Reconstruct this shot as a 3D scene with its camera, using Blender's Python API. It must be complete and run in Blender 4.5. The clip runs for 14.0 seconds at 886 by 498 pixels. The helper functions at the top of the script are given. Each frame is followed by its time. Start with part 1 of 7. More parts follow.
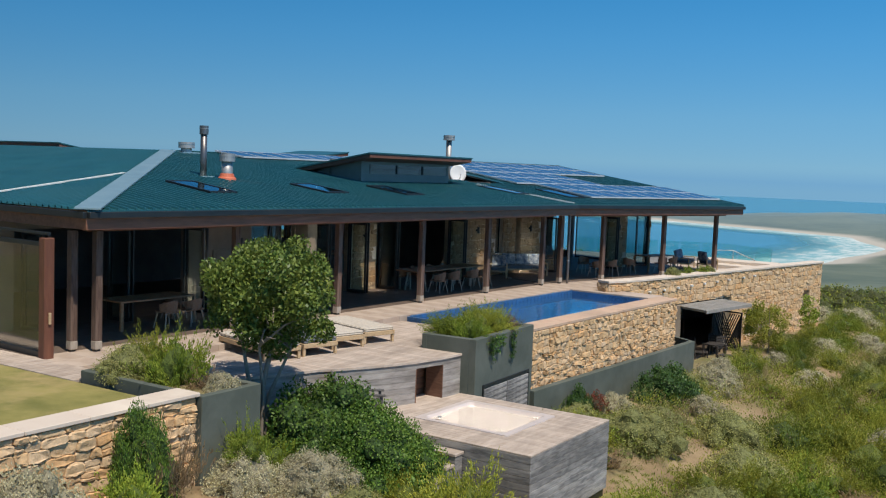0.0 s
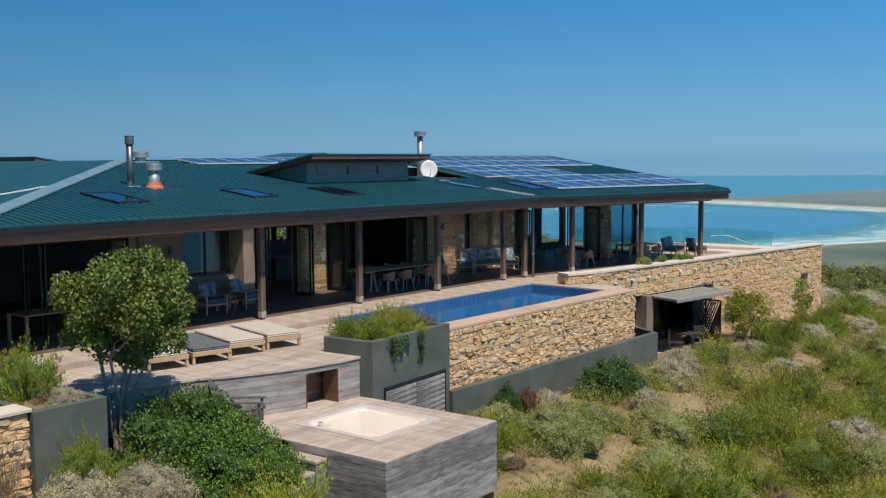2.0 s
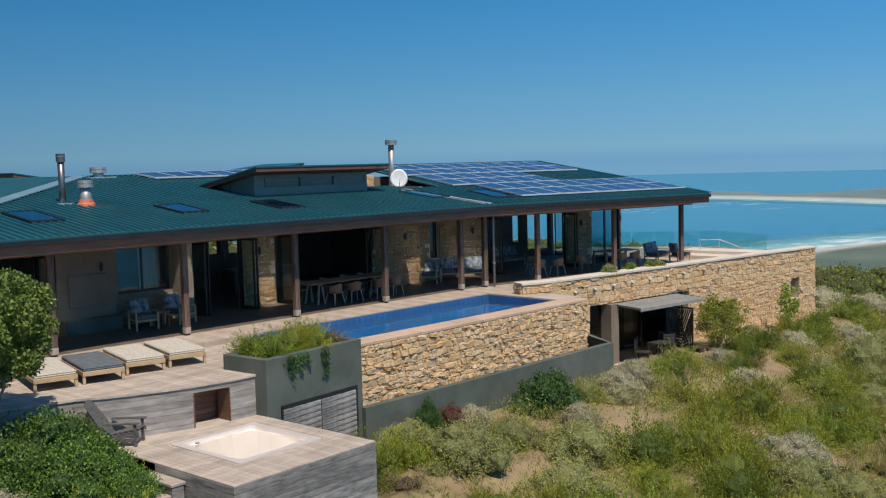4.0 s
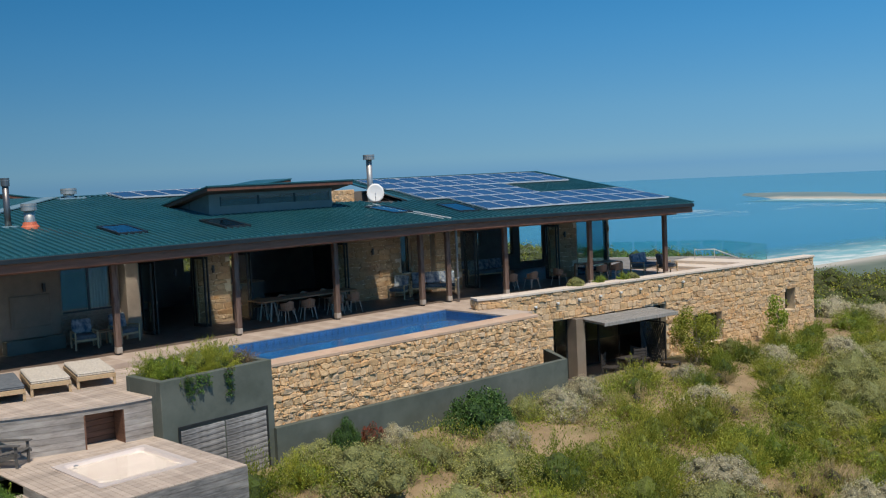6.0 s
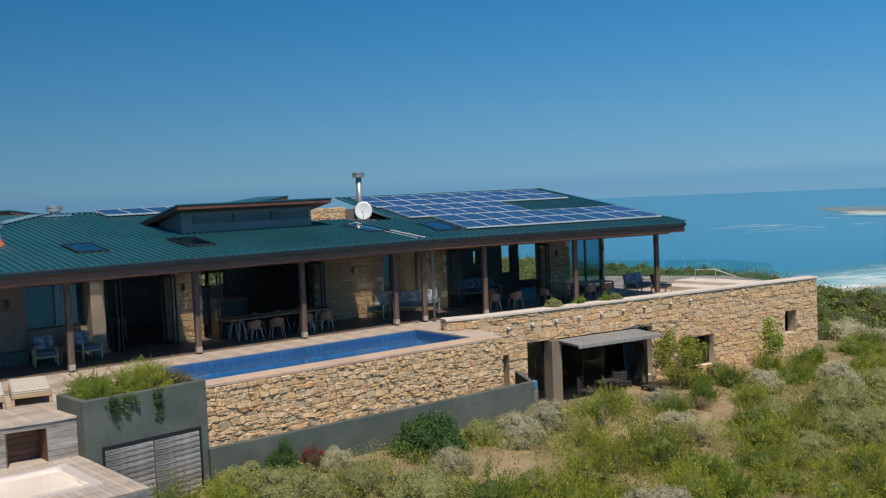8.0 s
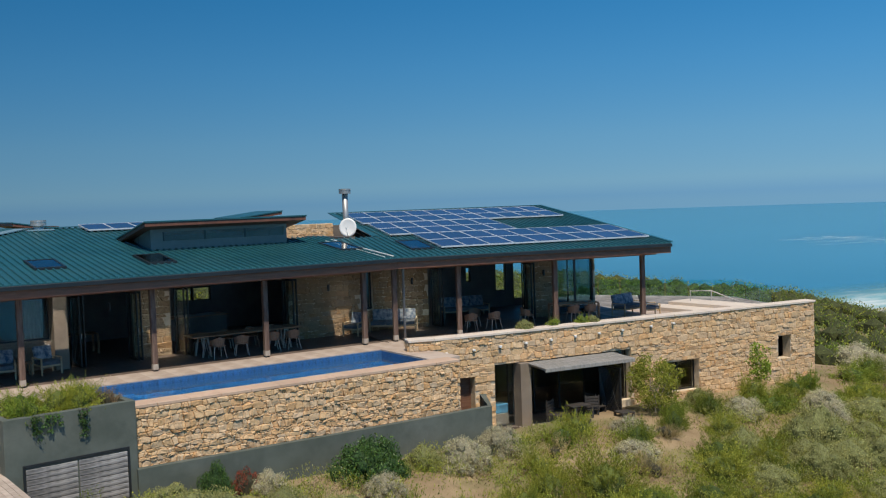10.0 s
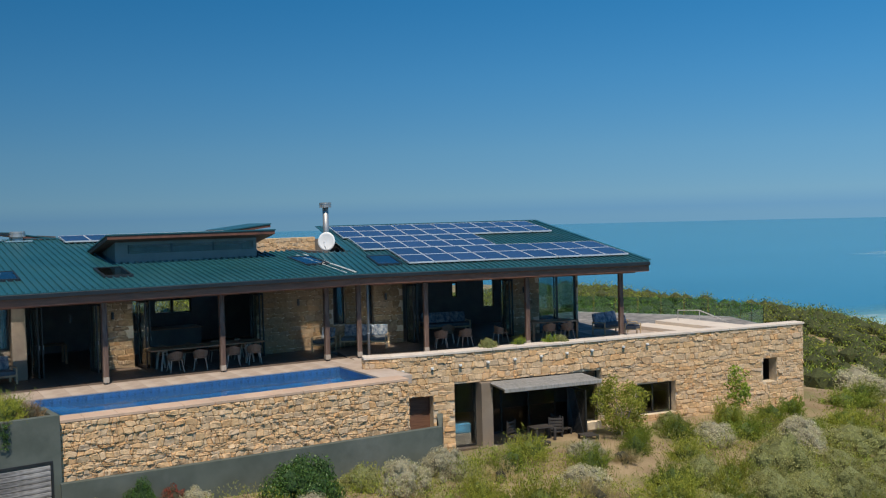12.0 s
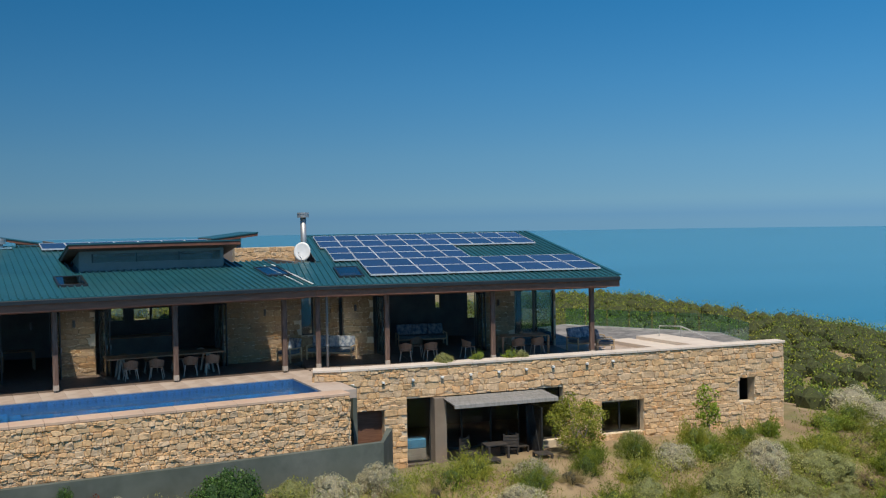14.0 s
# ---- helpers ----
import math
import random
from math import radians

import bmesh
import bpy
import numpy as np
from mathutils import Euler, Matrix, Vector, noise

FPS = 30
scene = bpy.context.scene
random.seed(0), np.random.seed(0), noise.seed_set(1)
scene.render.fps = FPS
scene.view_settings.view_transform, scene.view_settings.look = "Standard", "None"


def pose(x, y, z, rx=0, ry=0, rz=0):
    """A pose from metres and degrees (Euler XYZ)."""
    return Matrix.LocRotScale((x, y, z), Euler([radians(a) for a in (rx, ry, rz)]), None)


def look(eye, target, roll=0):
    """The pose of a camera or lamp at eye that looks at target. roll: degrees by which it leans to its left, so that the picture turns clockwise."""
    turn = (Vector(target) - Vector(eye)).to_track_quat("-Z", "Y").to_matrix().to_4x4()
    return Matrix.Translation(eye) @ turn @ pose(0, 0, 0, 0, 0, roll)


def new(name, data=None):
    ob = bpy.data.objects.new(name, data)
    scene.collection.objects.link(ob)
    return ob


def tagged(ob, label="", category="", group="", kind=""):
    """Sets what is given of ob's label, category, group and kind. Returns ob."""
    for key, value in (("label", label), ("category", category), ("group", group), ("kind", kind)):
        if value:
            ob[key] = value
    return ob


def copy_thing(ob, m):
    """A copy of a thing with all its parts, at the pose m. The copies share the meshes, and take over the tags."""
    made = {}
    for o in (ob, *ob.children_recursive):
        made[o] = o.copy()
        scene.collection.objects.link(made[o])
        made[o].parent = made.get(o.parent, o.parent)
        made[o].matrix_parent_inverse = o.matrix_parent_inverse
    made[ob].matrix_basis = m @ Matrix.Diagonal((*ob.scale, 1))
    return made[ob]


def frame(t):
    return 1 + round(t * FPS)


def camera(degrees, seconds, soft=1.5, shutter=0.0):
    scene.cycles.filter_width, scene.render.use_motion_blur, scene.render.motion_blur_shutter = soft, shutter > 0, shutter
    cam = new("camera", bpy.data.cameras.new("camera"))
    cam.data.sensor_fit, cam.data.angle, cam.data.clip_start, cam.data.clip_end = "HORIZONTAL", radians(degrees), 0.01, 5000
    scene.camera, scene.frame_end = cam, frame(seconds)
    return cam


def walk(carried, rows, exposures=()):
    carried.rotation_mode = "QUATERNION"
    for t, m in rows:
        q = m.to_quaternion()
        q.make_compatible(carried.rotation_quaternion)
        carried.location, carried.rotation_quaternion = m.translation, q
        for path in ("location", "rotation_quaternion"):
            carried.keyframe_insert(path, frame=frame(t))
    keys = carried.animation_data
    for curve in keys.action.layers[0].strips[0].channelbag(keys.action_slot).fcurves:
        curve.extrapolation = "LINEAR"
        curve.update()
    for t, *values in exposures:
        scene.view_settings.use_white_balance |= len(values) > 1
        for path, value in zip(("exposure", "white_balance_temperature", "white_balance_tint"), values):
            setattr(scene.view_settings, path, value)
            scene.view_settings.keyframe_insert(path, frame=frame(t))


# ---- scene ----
cam = camera(47.8, 14.0, soft=1.2)
PATH = [
    (0, (-0.166, 0.056, 4.365), (-1.246, 1.732, 4.207), 2.2),
    (0.5, (0.744, 0.805, 4.394), (-0.366, 2.461, 4.23), 1.4),
    (1, (1.453, 1.555, 4.47), (0.315, 3.191, 4.303), 0.8),
    (1.5, (2.396, 2.179, 4.521), (1.227, 3.793, 4.35), 0.1),
    (2, (3.152, 2.939, 4.565), (1.954, 4.531, 4.391), -0.4),
    (2.5, (3.741, 3.571, 4.607), (2.521, 5.147, 4.433), -0.9),
    (3, (4.364, 4.295, 4.678), (3.123, 5.853, 4.505), -1.1),
    (5.5, (8.68, 8.473, 4.866), (7.284, 9.897, 4.711), -2.4),
    (6, (9.297, 9.27, 4.929), (7.874, 10.668, 4.779), -2.6),
    (6.5, (9.916, 9.995, 4.973), (8.465, 11.363, 4.831), -2.6),
    (7, (10.276, 10.752, 4.984), (8.804, 12.098, 4.85), -2.5),
    (7.5, (10.848, 11.458, 4.954), (9.353, 12.781, 4.829), -2.5),
    (10, (13.436, 15.295, 5.254), (11.832, 16.486, 5.157), -2.0),
    (10.5, (13.831, 16.201, 5.269), (12.208, 17.366, 5.179), -1.8),
    (11, (14.229, 17.023, 5.273), (12.587, 18.162, 5.188), -1.7),
    (11.5, (14.564, 17.821, 5.35), (12.907, 18.937, 5.268), -1.5),
    (12, (15.132, 18.614, 5.37), (13.455, 19.701, 5.296), -1.5),
    (12.5, (15.627, 19.459, 5.405), (13.934, 20.522, 5.335), -1.3),
    (13, (16.041, 20.285, 5.527), (14.328, 21.315, 5.459), -1.2),
    (13.5, (16.366, 21.254, 5.559), (14.636, 22.256, 5.495), -1.0),
    (14, (16.903, 22.309, 5.614), (15.154, 23.277, 5.55), -1.0),
]
walk(cam, [(t, look(eye, target, roll)) for t, eye, target, roll in PATH], exposures=[(0, 0.04), (7, -0.05), (14, -0.04)])

# ---- light and air ----
SUN = Vector((1.45, -0.62, 2.85)).normalized()
world = bpy.data.worlds.new("sky")
scene.world = world
world.use_nodes = True
wn, wl = world.node_tree.nodes, world.node_tree.links
wn.clear()
w_out, w_bg, w_sky = wn.new("ShaderNodeOutputWorld"), wn.new("ShaderNodeBackground"), wn.new("ShaderNodeTexSky")
w_sky.sky_type, w_sky.sun_disc = "NISHITA", False
w_sky.sun_elevation = math.asin(SUN.z)
w_sky.sun_rotation = math.atan2(SUN.x, SUN.y)
w_sky.altitude, w_sky.air_density, w_sky.dust_density, w_sky.ozone_density = 60, 1.0, 0.3, 3.0
w_tc, w_sep, w_max, w_comb = wn.new("ShaderNodeTexCoord"), wn.new("ShaderNodeSeparateXYZ"), wn.new("ShaderNodeMath"), wn.new("ShaderNodeCombineXYZ")
w_max.operation = "MULTIPLY_ADD"
w_max.inputs[1].default_value, w_max.inputs[2].default_value = 0.87, 0.062
w_clamp = wn.new("ShaderNodeMath")
w_clamp.operation = "MAXIMUM"
w_clamp.inputs[1].default_value = 0.055
w_hsv = wn.new("ShaderNodeHueSaturation")
w_hsv.inputs["Saturation"].default_value = 1.12
w_tint = wn.new("ShaderNodeMix")
w_tint.data_type, w_tint.blend_type = "RGBA", "MULTIPLY"
w_tint.inputs[0].default_value = 1.0
w_tint.inputs[7].default_value = (0.7, 0.945, 1.13, 1)
wl.new(w_tc.outputs["Generated"], w_sep.inputs[0])
wl.new(w_sep.outputs[0], w_comb.inputs[0])
wl.new(w_sep.outputs[1], w_comb.inputs[1])
wl.new(w_sep.outputs[2], w_max.inputs[0])
wl.new(w_max.outputs[0], w_clamp.inputs[0])
wl.new(w_clamp.outputs[0], w_comb.inputs[2])
wl.new(w_comb.outputs[0], w_sky.inputs[0])
wl.new(w_sky.outputs[0], w_tint.inputs[6])
wl.new(w_tint.outputs[2], w_hsv.inputs["Color"])
# clearer and deeper blue away from the sun and higher up, hazier at the horizon
w_ramp, w_haze = wn.new("ShaderNodeValToRGB"), wn.new("ShaderNodeMix")
w_el = w_ramp.color_ramp.elements
for k, (pos, c) in enumerate(((0.0, (0.6, 0.68, 0.84)), (0.014, (0.84, 0.83, 0.86)), (0.06, (0.86, 0.92, 0.91)), (0.13, (0.68, 0.98, 1.0)), (0.24, (0.38, 0.99, 1.05)), (0.6, (1.02, 0.97, 0.9)))):
    if k > 1:
        w_el.new(pos)
    w_el[k].position, w_el[k].color = pos, (*c, 1)
wl.new(w_sep.outputs[2], w_ramp.inputs[0])
w_dot, w_side, w_az = wn.new("ShaderNodeVectorMath"), wn.new("ShaderNodeMath"), wn.new("ShaderNodeMix")
w_dot.operation, w_side.operation = "DOT_PRODUCT", "MULTIPLY_ADD"
w_dot.inputs[1].default_value = (0.84, 0.54, 0)
w_side.inputs[1].default_value, w_side.inputs[2].default_value = 0.5, 1.12
w_haze.data_type, w_haze.blend_type = "RGBA", "MULTIPLY"
w_az.data_type, w_az.blend_type = "RGBA", "MULTIPLY"
w_haze.inputs[0].default_value = w_az.inputs[0].default_value = 1.0
wl.new(w_tc.outputs["Generated"], w_dot.inputs[0])
wl.new(w_dot.outputs["Value"], w_side.inputs[0])
wl.new(w_hsv.outputs[0], w_haze.inputs[6])
wl.new(w_ramp.outputs[0], w_haze.inputs[7])
wl.new(w_haze.outputs[2], w_az.inputs[6])
wl.new(w_side.outputs[0], w_az.inputs[7])
wl.new(w_az.outputs[2], w_bg.inputs[0])
w_bg.inputs[1].default_value = 0.077
wl.new(w_bg.outputs[0], w_out.inputs[0])
sun = new("sun", bpy.data.lights.new("sun", "SUN"))
sun.data.energy, sun.data.angle, sun.data.color = 4.5, radians(0.53), (1.0, 0.91, 0.77)
sun.matrix_world = look(SUN * 60, (0, 0, 0))
scene.view_settings.exposure = 0.0


# ---- materials ----
def ramp_mix(nt, fac, c1, c2):
    mix = nt.nodes.new("ShaderNodeMix")
    mix.data_type = "RGBA"
    nt.links.new(fac, mix.inputs[0])
    mix.inputs[6].default_value, mix.inputs[7].default_value = (*c1, 1), (*c2, 1)
    return mix.outputs[2]


def noise_fac(nt, vec, scale, detail=4, rough=0.6, lo=0.35, hi=0.65, stretch=(1, 1, 1)):
    mp, nz, mr = nt.nodes.new("ShaderNodeMapping"), nt.nodes.new("ShaderNodeTexNoise"), nt.nodes.new("ShaderNodeMapRange")
    mp.inputs["Scale"].default_value = stretch
    nt.links.new(vec, mp.inputs[0])
    nt.links.new(mp.outputs[0], nz.inputs["Vector"])
    nz.inputs["Scale"].default_value, nz.inputs["Detail"].default_value, nz.inputs["Roughness"].default_value = scale, detail, rough
    mr.inputs[1].default_value, mr.inputs[2].default_value = lo, hi
    nt.links.new(nz.outputs[0], mr.inputs[0])
    return mr.outputs[0]


def surf(name, c1, c2, scale=3.0, rough=0.7, fine=30.0, bump=0.15, metal=0.0, stretch=(1, 1, 1), island=0.0, rnd=0.0, c3=None, big=0.5, spec=0.5, gap=0.01):
    """Two tones by coarse noise, a third by large stains, fine grain as bump; island or rnd: how far the value differs from piece to piece."""
    m = bpy.data.materials.new(name)
    m.use_nodes = True
    nt = m.node_tree
    b = nt.nodes["Principled BSDF"]
    geo = nt.nodes.new("ShaderNodeNewGeometry")
    tc = nt.nodes.new("ShaderNodeTexCoord")
    vec = tc.outputs["Object"]
    col = ramp_mix(nt, noise_fac(nt, vec, scale, stretch=stretch), c1, c2)
    if c3:
        f = noise_fac(nt, vec, big, 5, 0.65, 0.48, 0.7, stretch)
        mix = nt.nodes.new("ShaderNodeMix")
        mix.data_type = "RGBA"
        nt.links.new(f, mix.inputs[0])
        nt.links.new(col, mix.inputs[6])
        mix.inputs[7].default_value = (*c3, 1)
        col = mix.outputs[2]
    for amount, kind in ((island, "i"), (rnd, "o")):
        if amount:
            src = geo.outputs["Random Per Island"] if kind == "i" else nt.nodes.new("ShaderNodeObjectInfo").outputs["Random"]
            mr, hs = nt.nodes.new("ShaderNodeMapRange"), nt.nodes.new("ShaderNodeHueSaturation")
            mr.inputs[3].default_value, mr.inputs[4].default_value = 1 - amount, 1 + amount
            nt.links.new(src, mr.inputs[0])
            nt.links.new(mr.outputs[0], hs.inputs["Value"])
            nt.links.new(col, hs.inputs["Color"])
            col = hs.outputs[0]
    nt.links.new(col, b.inputs["Base Color"])
    b.inputs["Roughness"].default_value, b.inputs["Metallic"].default_value = rough, metal
    b.inputs["Specular IOR Level"].default_value = spec
    if bump:
        nz, bp = nt.nodes.new("ShaderNodeTexNoise"), nt.nodes.new("ShaderNodeBump")
        mp = nt.nodes.new("ShaderNodeMapping")
        mp.inputs["Scale"].default_value = stretch
        nt.links.new(vec, mp.inputs[0])
        nt.links.new(mp.outputs[0], nz.inputs["Vector"])
        nz.inputs["Scale"].default_value, nz.inputs["Detail"].default_value = fine, 4
        bp.inputs["Strength"].default_value, bp.inputs["Distance"].default_value = bump, gap
        nt.links.new(nz.outputs[0], bp.inputs["Height"])
        nt.links.new(bp.outputs[0], b.inputs["Normal"])
    return m


def stone_mat(name, tones, rnd_kind):
    """Sandstone whose tone changes from stone to stone along a ramp of tones."""
    m = bpy.data.materials.new(name)
    m.use_nodes = True
    nt = m.node_tree
    b = nt.nodes["Principled BSDF"]
    src = nt.nodes.new("ShaderNodeNewGeometry").outputs["Random Per Island"] if rnd_kind == "i" else nt.nodes.new("ShaderNodeObjectInfo").outputs["Random"]
    cr = nt.nodes.new("ShaderNodeValToRGB")
    el = cr.color_ramp.elements
    while len(el) < len(tones):
        el.new(0.5)
    for i, c in enumerate(tones):
        el[i].position, el[i].color = i / (len(tones) - 1), (*c, 1)
    nt.links.new(src, cr.inputs[0])
    tc = nt.nodes.new("ShaderNodeTexCoord")
    f = noise_fac(nt, tc.outputs["Object"], 9, 5, 0.7, 0.3, 0.75)
    mix = nt.nodes.new("ShaderNodeMix")
    mix.data_type, mix.blend_type = "RGBA", "MULTIPLY"
    mix.inputs[0].default_value = 1
    tone = ramp_mix(nt, f, (0.62, 0.59, 0.55), (1.14, 1.1, 1.05))
    nt.links.new(cr.outputs[0], mix.inputs[6])
    nt.links.new(tone, mix.inputs[7])
    nt.links.new(mix.outputs[2], b.inputs["Base Color"])
    b.inputs["Roughness"].default_value = 0.9
    b.inputs["Specular IOR Level"].default_value = 0.2
    nz, bp = nt.nodes.new("ShaderNodeTexNoise"), nt.nodes.new("ShaderNodeBump")
    nt.links.new(tc.outputs["Object"], nz.inputs["Vector"])
    nz.inputs["Scale"].default_value, nz.inputs["Detail"].default_value = 14, 6
    bp.inputs["Strength"].default_value, bp.inputs["Distance"].default_value = 0.6, 0.03
    nt.links.new(nz.outputs[0], bp.inputs["Height"])
    nt.links.new(bp.outputs[0], b.inputs["Normal"])
    return m


def glass_mat(name, tint=(0.9, 0.97, 0.95), rough=0.0, ior=1.45):
    m = bpy.data.materials.new(name)
    m.use_nodes = True
    b = m.node_tree.nodes["Principled BSDF"]
    b.inputs["Base Color"].default_value = (*tint, 1)
    b.inputs["Transmission Weight"].default_value, b.inputs["Roughness"].default_value, b.inputs["IOR"].default_value = 1.0, rough, ior
    return m


def leaf_mat(name, dark, light, trans=0.25, rough=0.6):
    m = bpy.data.materials.new(name)
    m.use_nodes = True
    nt = m.node_tree
    b = nt.nodes["Principled BSDF"]
    geo = nt.nodes.new("ShaderNodeNewGeometry")
    info = nt.nodes.new("ShaderNodeObjectInfo")
    tc = nt.nodes.new("ShaderNodeTexCoord")
    col = ramp_mix(nt, geo.outputs["Random Per Island"], dark, light)
    hs, mr = nt.nodes.new("ShaderNodeHueSaturation"), nt.nodes.new("ShaderNodeMapRange")
    mr.inputs[3].default_value, mr.inputs[4].default_value = 0.78, 1.25
    nt.links.new(info.outputs["Random"], mr.inputs[0])
    nt.links.new(mr.outputs[0], hs.inputs["Value"])
    f = noise_fac(nt, tc.outputs["Object"], 2.2, 3, 0.6, 0.3, 0.7)
    m2 = nt.nodes.new("ShaderNodeMapRange")
    m2.inputs[3].default_value, m2.inputs[4].default_value = 0.485, 0.512
    nt.links.new(f, m2.inputs[0])
    nt.links.new(m2.outputs[0], hs.inputs["Hue"])
    nt.links.new(col, hs.inputs["Color"])
    nt.links.new(hs.outputs[0], b.inputs["Base Color"])
    b.inputs["Roughness"].default_value = rough
    b.inputs["Specular IOR Level"].default_value = 0.3
    tr, add = nt.nodes.new("ShaderNodeBsdfTranslucent"), nt.nodes.new("ShaderNodeMixShader")
    add.inputs[0].default_value = trans
    nt.links.new(hs.outputs[0], tr.inputs[0])
    nt.links.new(b.outputs[0], add.inputs[1])
    nt.links.new(tr.outputs[0], add.inputs[2])
    nt.links.new(add.outputs[0], nt.nodes["Material Output"].inputs[0])
    return m


ROOF = surf("green_roof_sheet", (0.014, 0.078, 0.096), (0.02, 0.1, 0.118), 0.7, 0.34, 60, 0.03, 0.0, c3=(0.024, 0.092, 0.106), big=0.3)
FLASH = surf("zinc_flashing", (0.2, 0.32, 0.37), (0.26, 0.38, 0.42), 2, 0.4, 40, 0.05, 0.3)
WHITE_STRIP = surf("translucent_sheet", (0.75, 0.75, 0.72), (0.62, 0.63, 0.6), 3, 0.5, 30, 0.05)
TIMBER = surf("stained_timber", (0.13, 0.048, 0.028), (0.19, 0.075, 0.042), 3, 0.55, 22, 0.3, stretch=(4, 4, 0.5), c3=(0.1, 0.04, 0.025))
FASCIA = surf("fascia_timber", (0.17, 0.072, 0.04), (0.25, 0.11, 0.062), 3, 0.55, 22, 0.2, stretch=(4, 0.4, 4))
GUTTER = surf("gutter_paint", (0.01, 0.013, 0.015), (0.018, 0.021, 0.023), 2, 0.4, 30, 0.04)
POST = surf("weathered_post", (0.07, 0.04, 0.03), (0.14, 0.085, 0.06), 4, 0.7, 25, 0.35, stretch=(5, 5, 0.6), c3=(0.2, 0.145, 0.115), rnd=0.2)
POSTFOOT = surf("bleached_post_foot", (0.3, 0.25, 0.2), (0.42, 0.36, 0.3), 5, 0.8, 25, 0.3, stretch=(5, 5, 0.6))
GREY_TIMBER = surf("weathered_grey_timber", (0.12, 0.113, 0.108), (0.25, 0.235, 0.222), 3.5, 0.85, 30, 0.35, stretch=(1, 1, 6), rnd=0.26, c3=(0.36, 0.335, 0.31), big=0.9)
BLEACHED = surf("bleached_grey_timber", (0.2, 0.178, 0.16), (0.34, 0.31, 0.285), 2.5, 0.85, 30, 0.35, stretch=(1, 0.8, 4), rnd=0.2, c3=(0.44, 0.41, 0.38), big=0.8)
DECK = surf("sun_bleached_deck", (0.39, 0.31, 0.25), (0.52, 0.43, 0.36), 2.5, 0.85, 30, 0.25, stretch=(3, 0.6, 1), rnd=0.1, c3=(0.31, 0.25, 0.205), big=0.6)
OLD_CHAIR = surf("darkened_grey_timber", (0.075, 0.07, 0.066), (0.13, 0.122, 0.115), 4, 0.85, 30, 0.3, stretch=(1, 1, 5))
BLACK_WOOD = surf("blackened_timber", (0.03, 0.026, 0.023), (0.06, 0.05, 0.043), 4, 0.6, 30, 0.25, stretch=(1, 0.4, 5))
DARK_HATCH = surf("brown_timber", (0.13, 0.06, 0.035), (0.2, 0.1, 0.06), 4, 0.7, 30, 0.3, stretch=(1, 0.4, 5), rnd=0.15)
PAVE = surf("sandstone_paving", (0.37, 0.285, 0.225), (0.445, 0.355, 0.285), 1.8, 0.8, 30, 0.15, rnd=0.05, c3=(0.5, 0.41, 0.34))
COPE = surf("sandstone_coping", (0.5, 0.34, 0.24), (0.6, 0.43, 0.31), 2.0, 0.8, 30, 0.15, rnd=0.06, c3=(0.46, 0.33, 0.24))
CLER_WALL = surf("grey_clerestory_paint", (0.19, 0.195, 0.175), (0.225, 0.23, 0.205), 1.5, 0.7, 35, 0.06)
PERG = surf("silvered_timber", (0.2, 0.19, 0.172), (0.3, 0.285, 0.26), 4, 0.85, 30, 0.3, stretch=(1, 5, 1), rnd=0.12, c3=(0.3, 0.28, 0.26))
COPE2 = surf("pale_sandstone_cap", (0.61, 0.51, 0.42), (0.69, 0.6, 0.5), 2.0, 0.8, 30, 0.15, rnd=0.05, c3=(0.58, 0.48, 0.4))
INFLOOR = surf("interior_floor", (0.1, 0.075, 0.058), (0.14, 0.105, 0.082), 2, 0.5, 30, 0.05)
GREEN_PLASTER = surf("grey_green_plaster", (0.075, 0.088, 0.072), (0.1, 0.115, 0.096), 1.2, 0.85, 35, 0.12, c3=(0.125, 0.138, 0.118), big=0.7)
PLASTER = surf("buff_plaster", (0.2, 0.155, 0.115), (0.25, 0.2, 0.15), 1.5, 0.9, 40, 0.12, c3=(0.2, 0.165, 0.13))
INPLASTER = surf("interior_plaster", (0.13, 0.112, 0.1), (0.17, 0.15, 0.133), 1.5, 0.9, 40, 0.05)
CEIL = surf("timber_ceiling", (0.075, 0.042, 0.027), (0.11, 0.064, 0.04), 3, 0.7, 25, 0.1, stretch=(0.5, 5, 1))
MORTAR = surf("lime_mortar", (0.5, 0.4, 0.28), (0.64, 0.53, 0.38), 4, 0.95, 30, 0.4)
TONES = [(0.42, 0.3, 0.18), (0.6, 0.42, 0.22), (0.56, 0.45, 0.3), (0.68, 0.5, 0.28), (0.48, 0.41, 0.31), (0.7, 0.56, 0.37), (0.62, 0.38, 0.17), (0.64, 0.52, 0.36), (0.54, 0.39, 0.21)]
TONES = [(0.78 * c[0] + 0.21, 0.74 * c[1] + 0.145, 0.72 * c[2] + 0.09) for c in TONES]
STONE_O, STONE_I = stone_mat("sandstone_rubble", TONES, "o"), stone_mat("sandstone_rubble_small", TONES, "i")
# garden wall tones at half value: veranda shade put into the stone colour
STONE_V = stone_mat("shaded_veranda_stone", [tuple(0.5 * q for q in c) for c in TONES], "i")
STONE_VO = stone_mat("shaded_veranda_stone_large", [tuple(0.5 * q for q in c) for c in TONES], "o")
# darker than the terrace paving: shade under the roof put into the tile colour
VERANDA = surf("shaded_veranda_tile", (0.105, 0.075, 0.057), (0.15, 0.11, 0.086), 1.8, 0.6, 30, 0.1, rnd=0.06)
PALE_LEG = surf("pale_ash_leg", (0.3, 0.26, 0.21), (0.38, 0.33, 0.27), 5, 0.6, 30, 0.1)
STEEL = surf("brushed_steel", (0.4, 0.38, 0.35), (0.52, 0.5, 0.47), 4, 0.5, 60, 0.05, 0.7, stretch=(1, 1, 0.2))
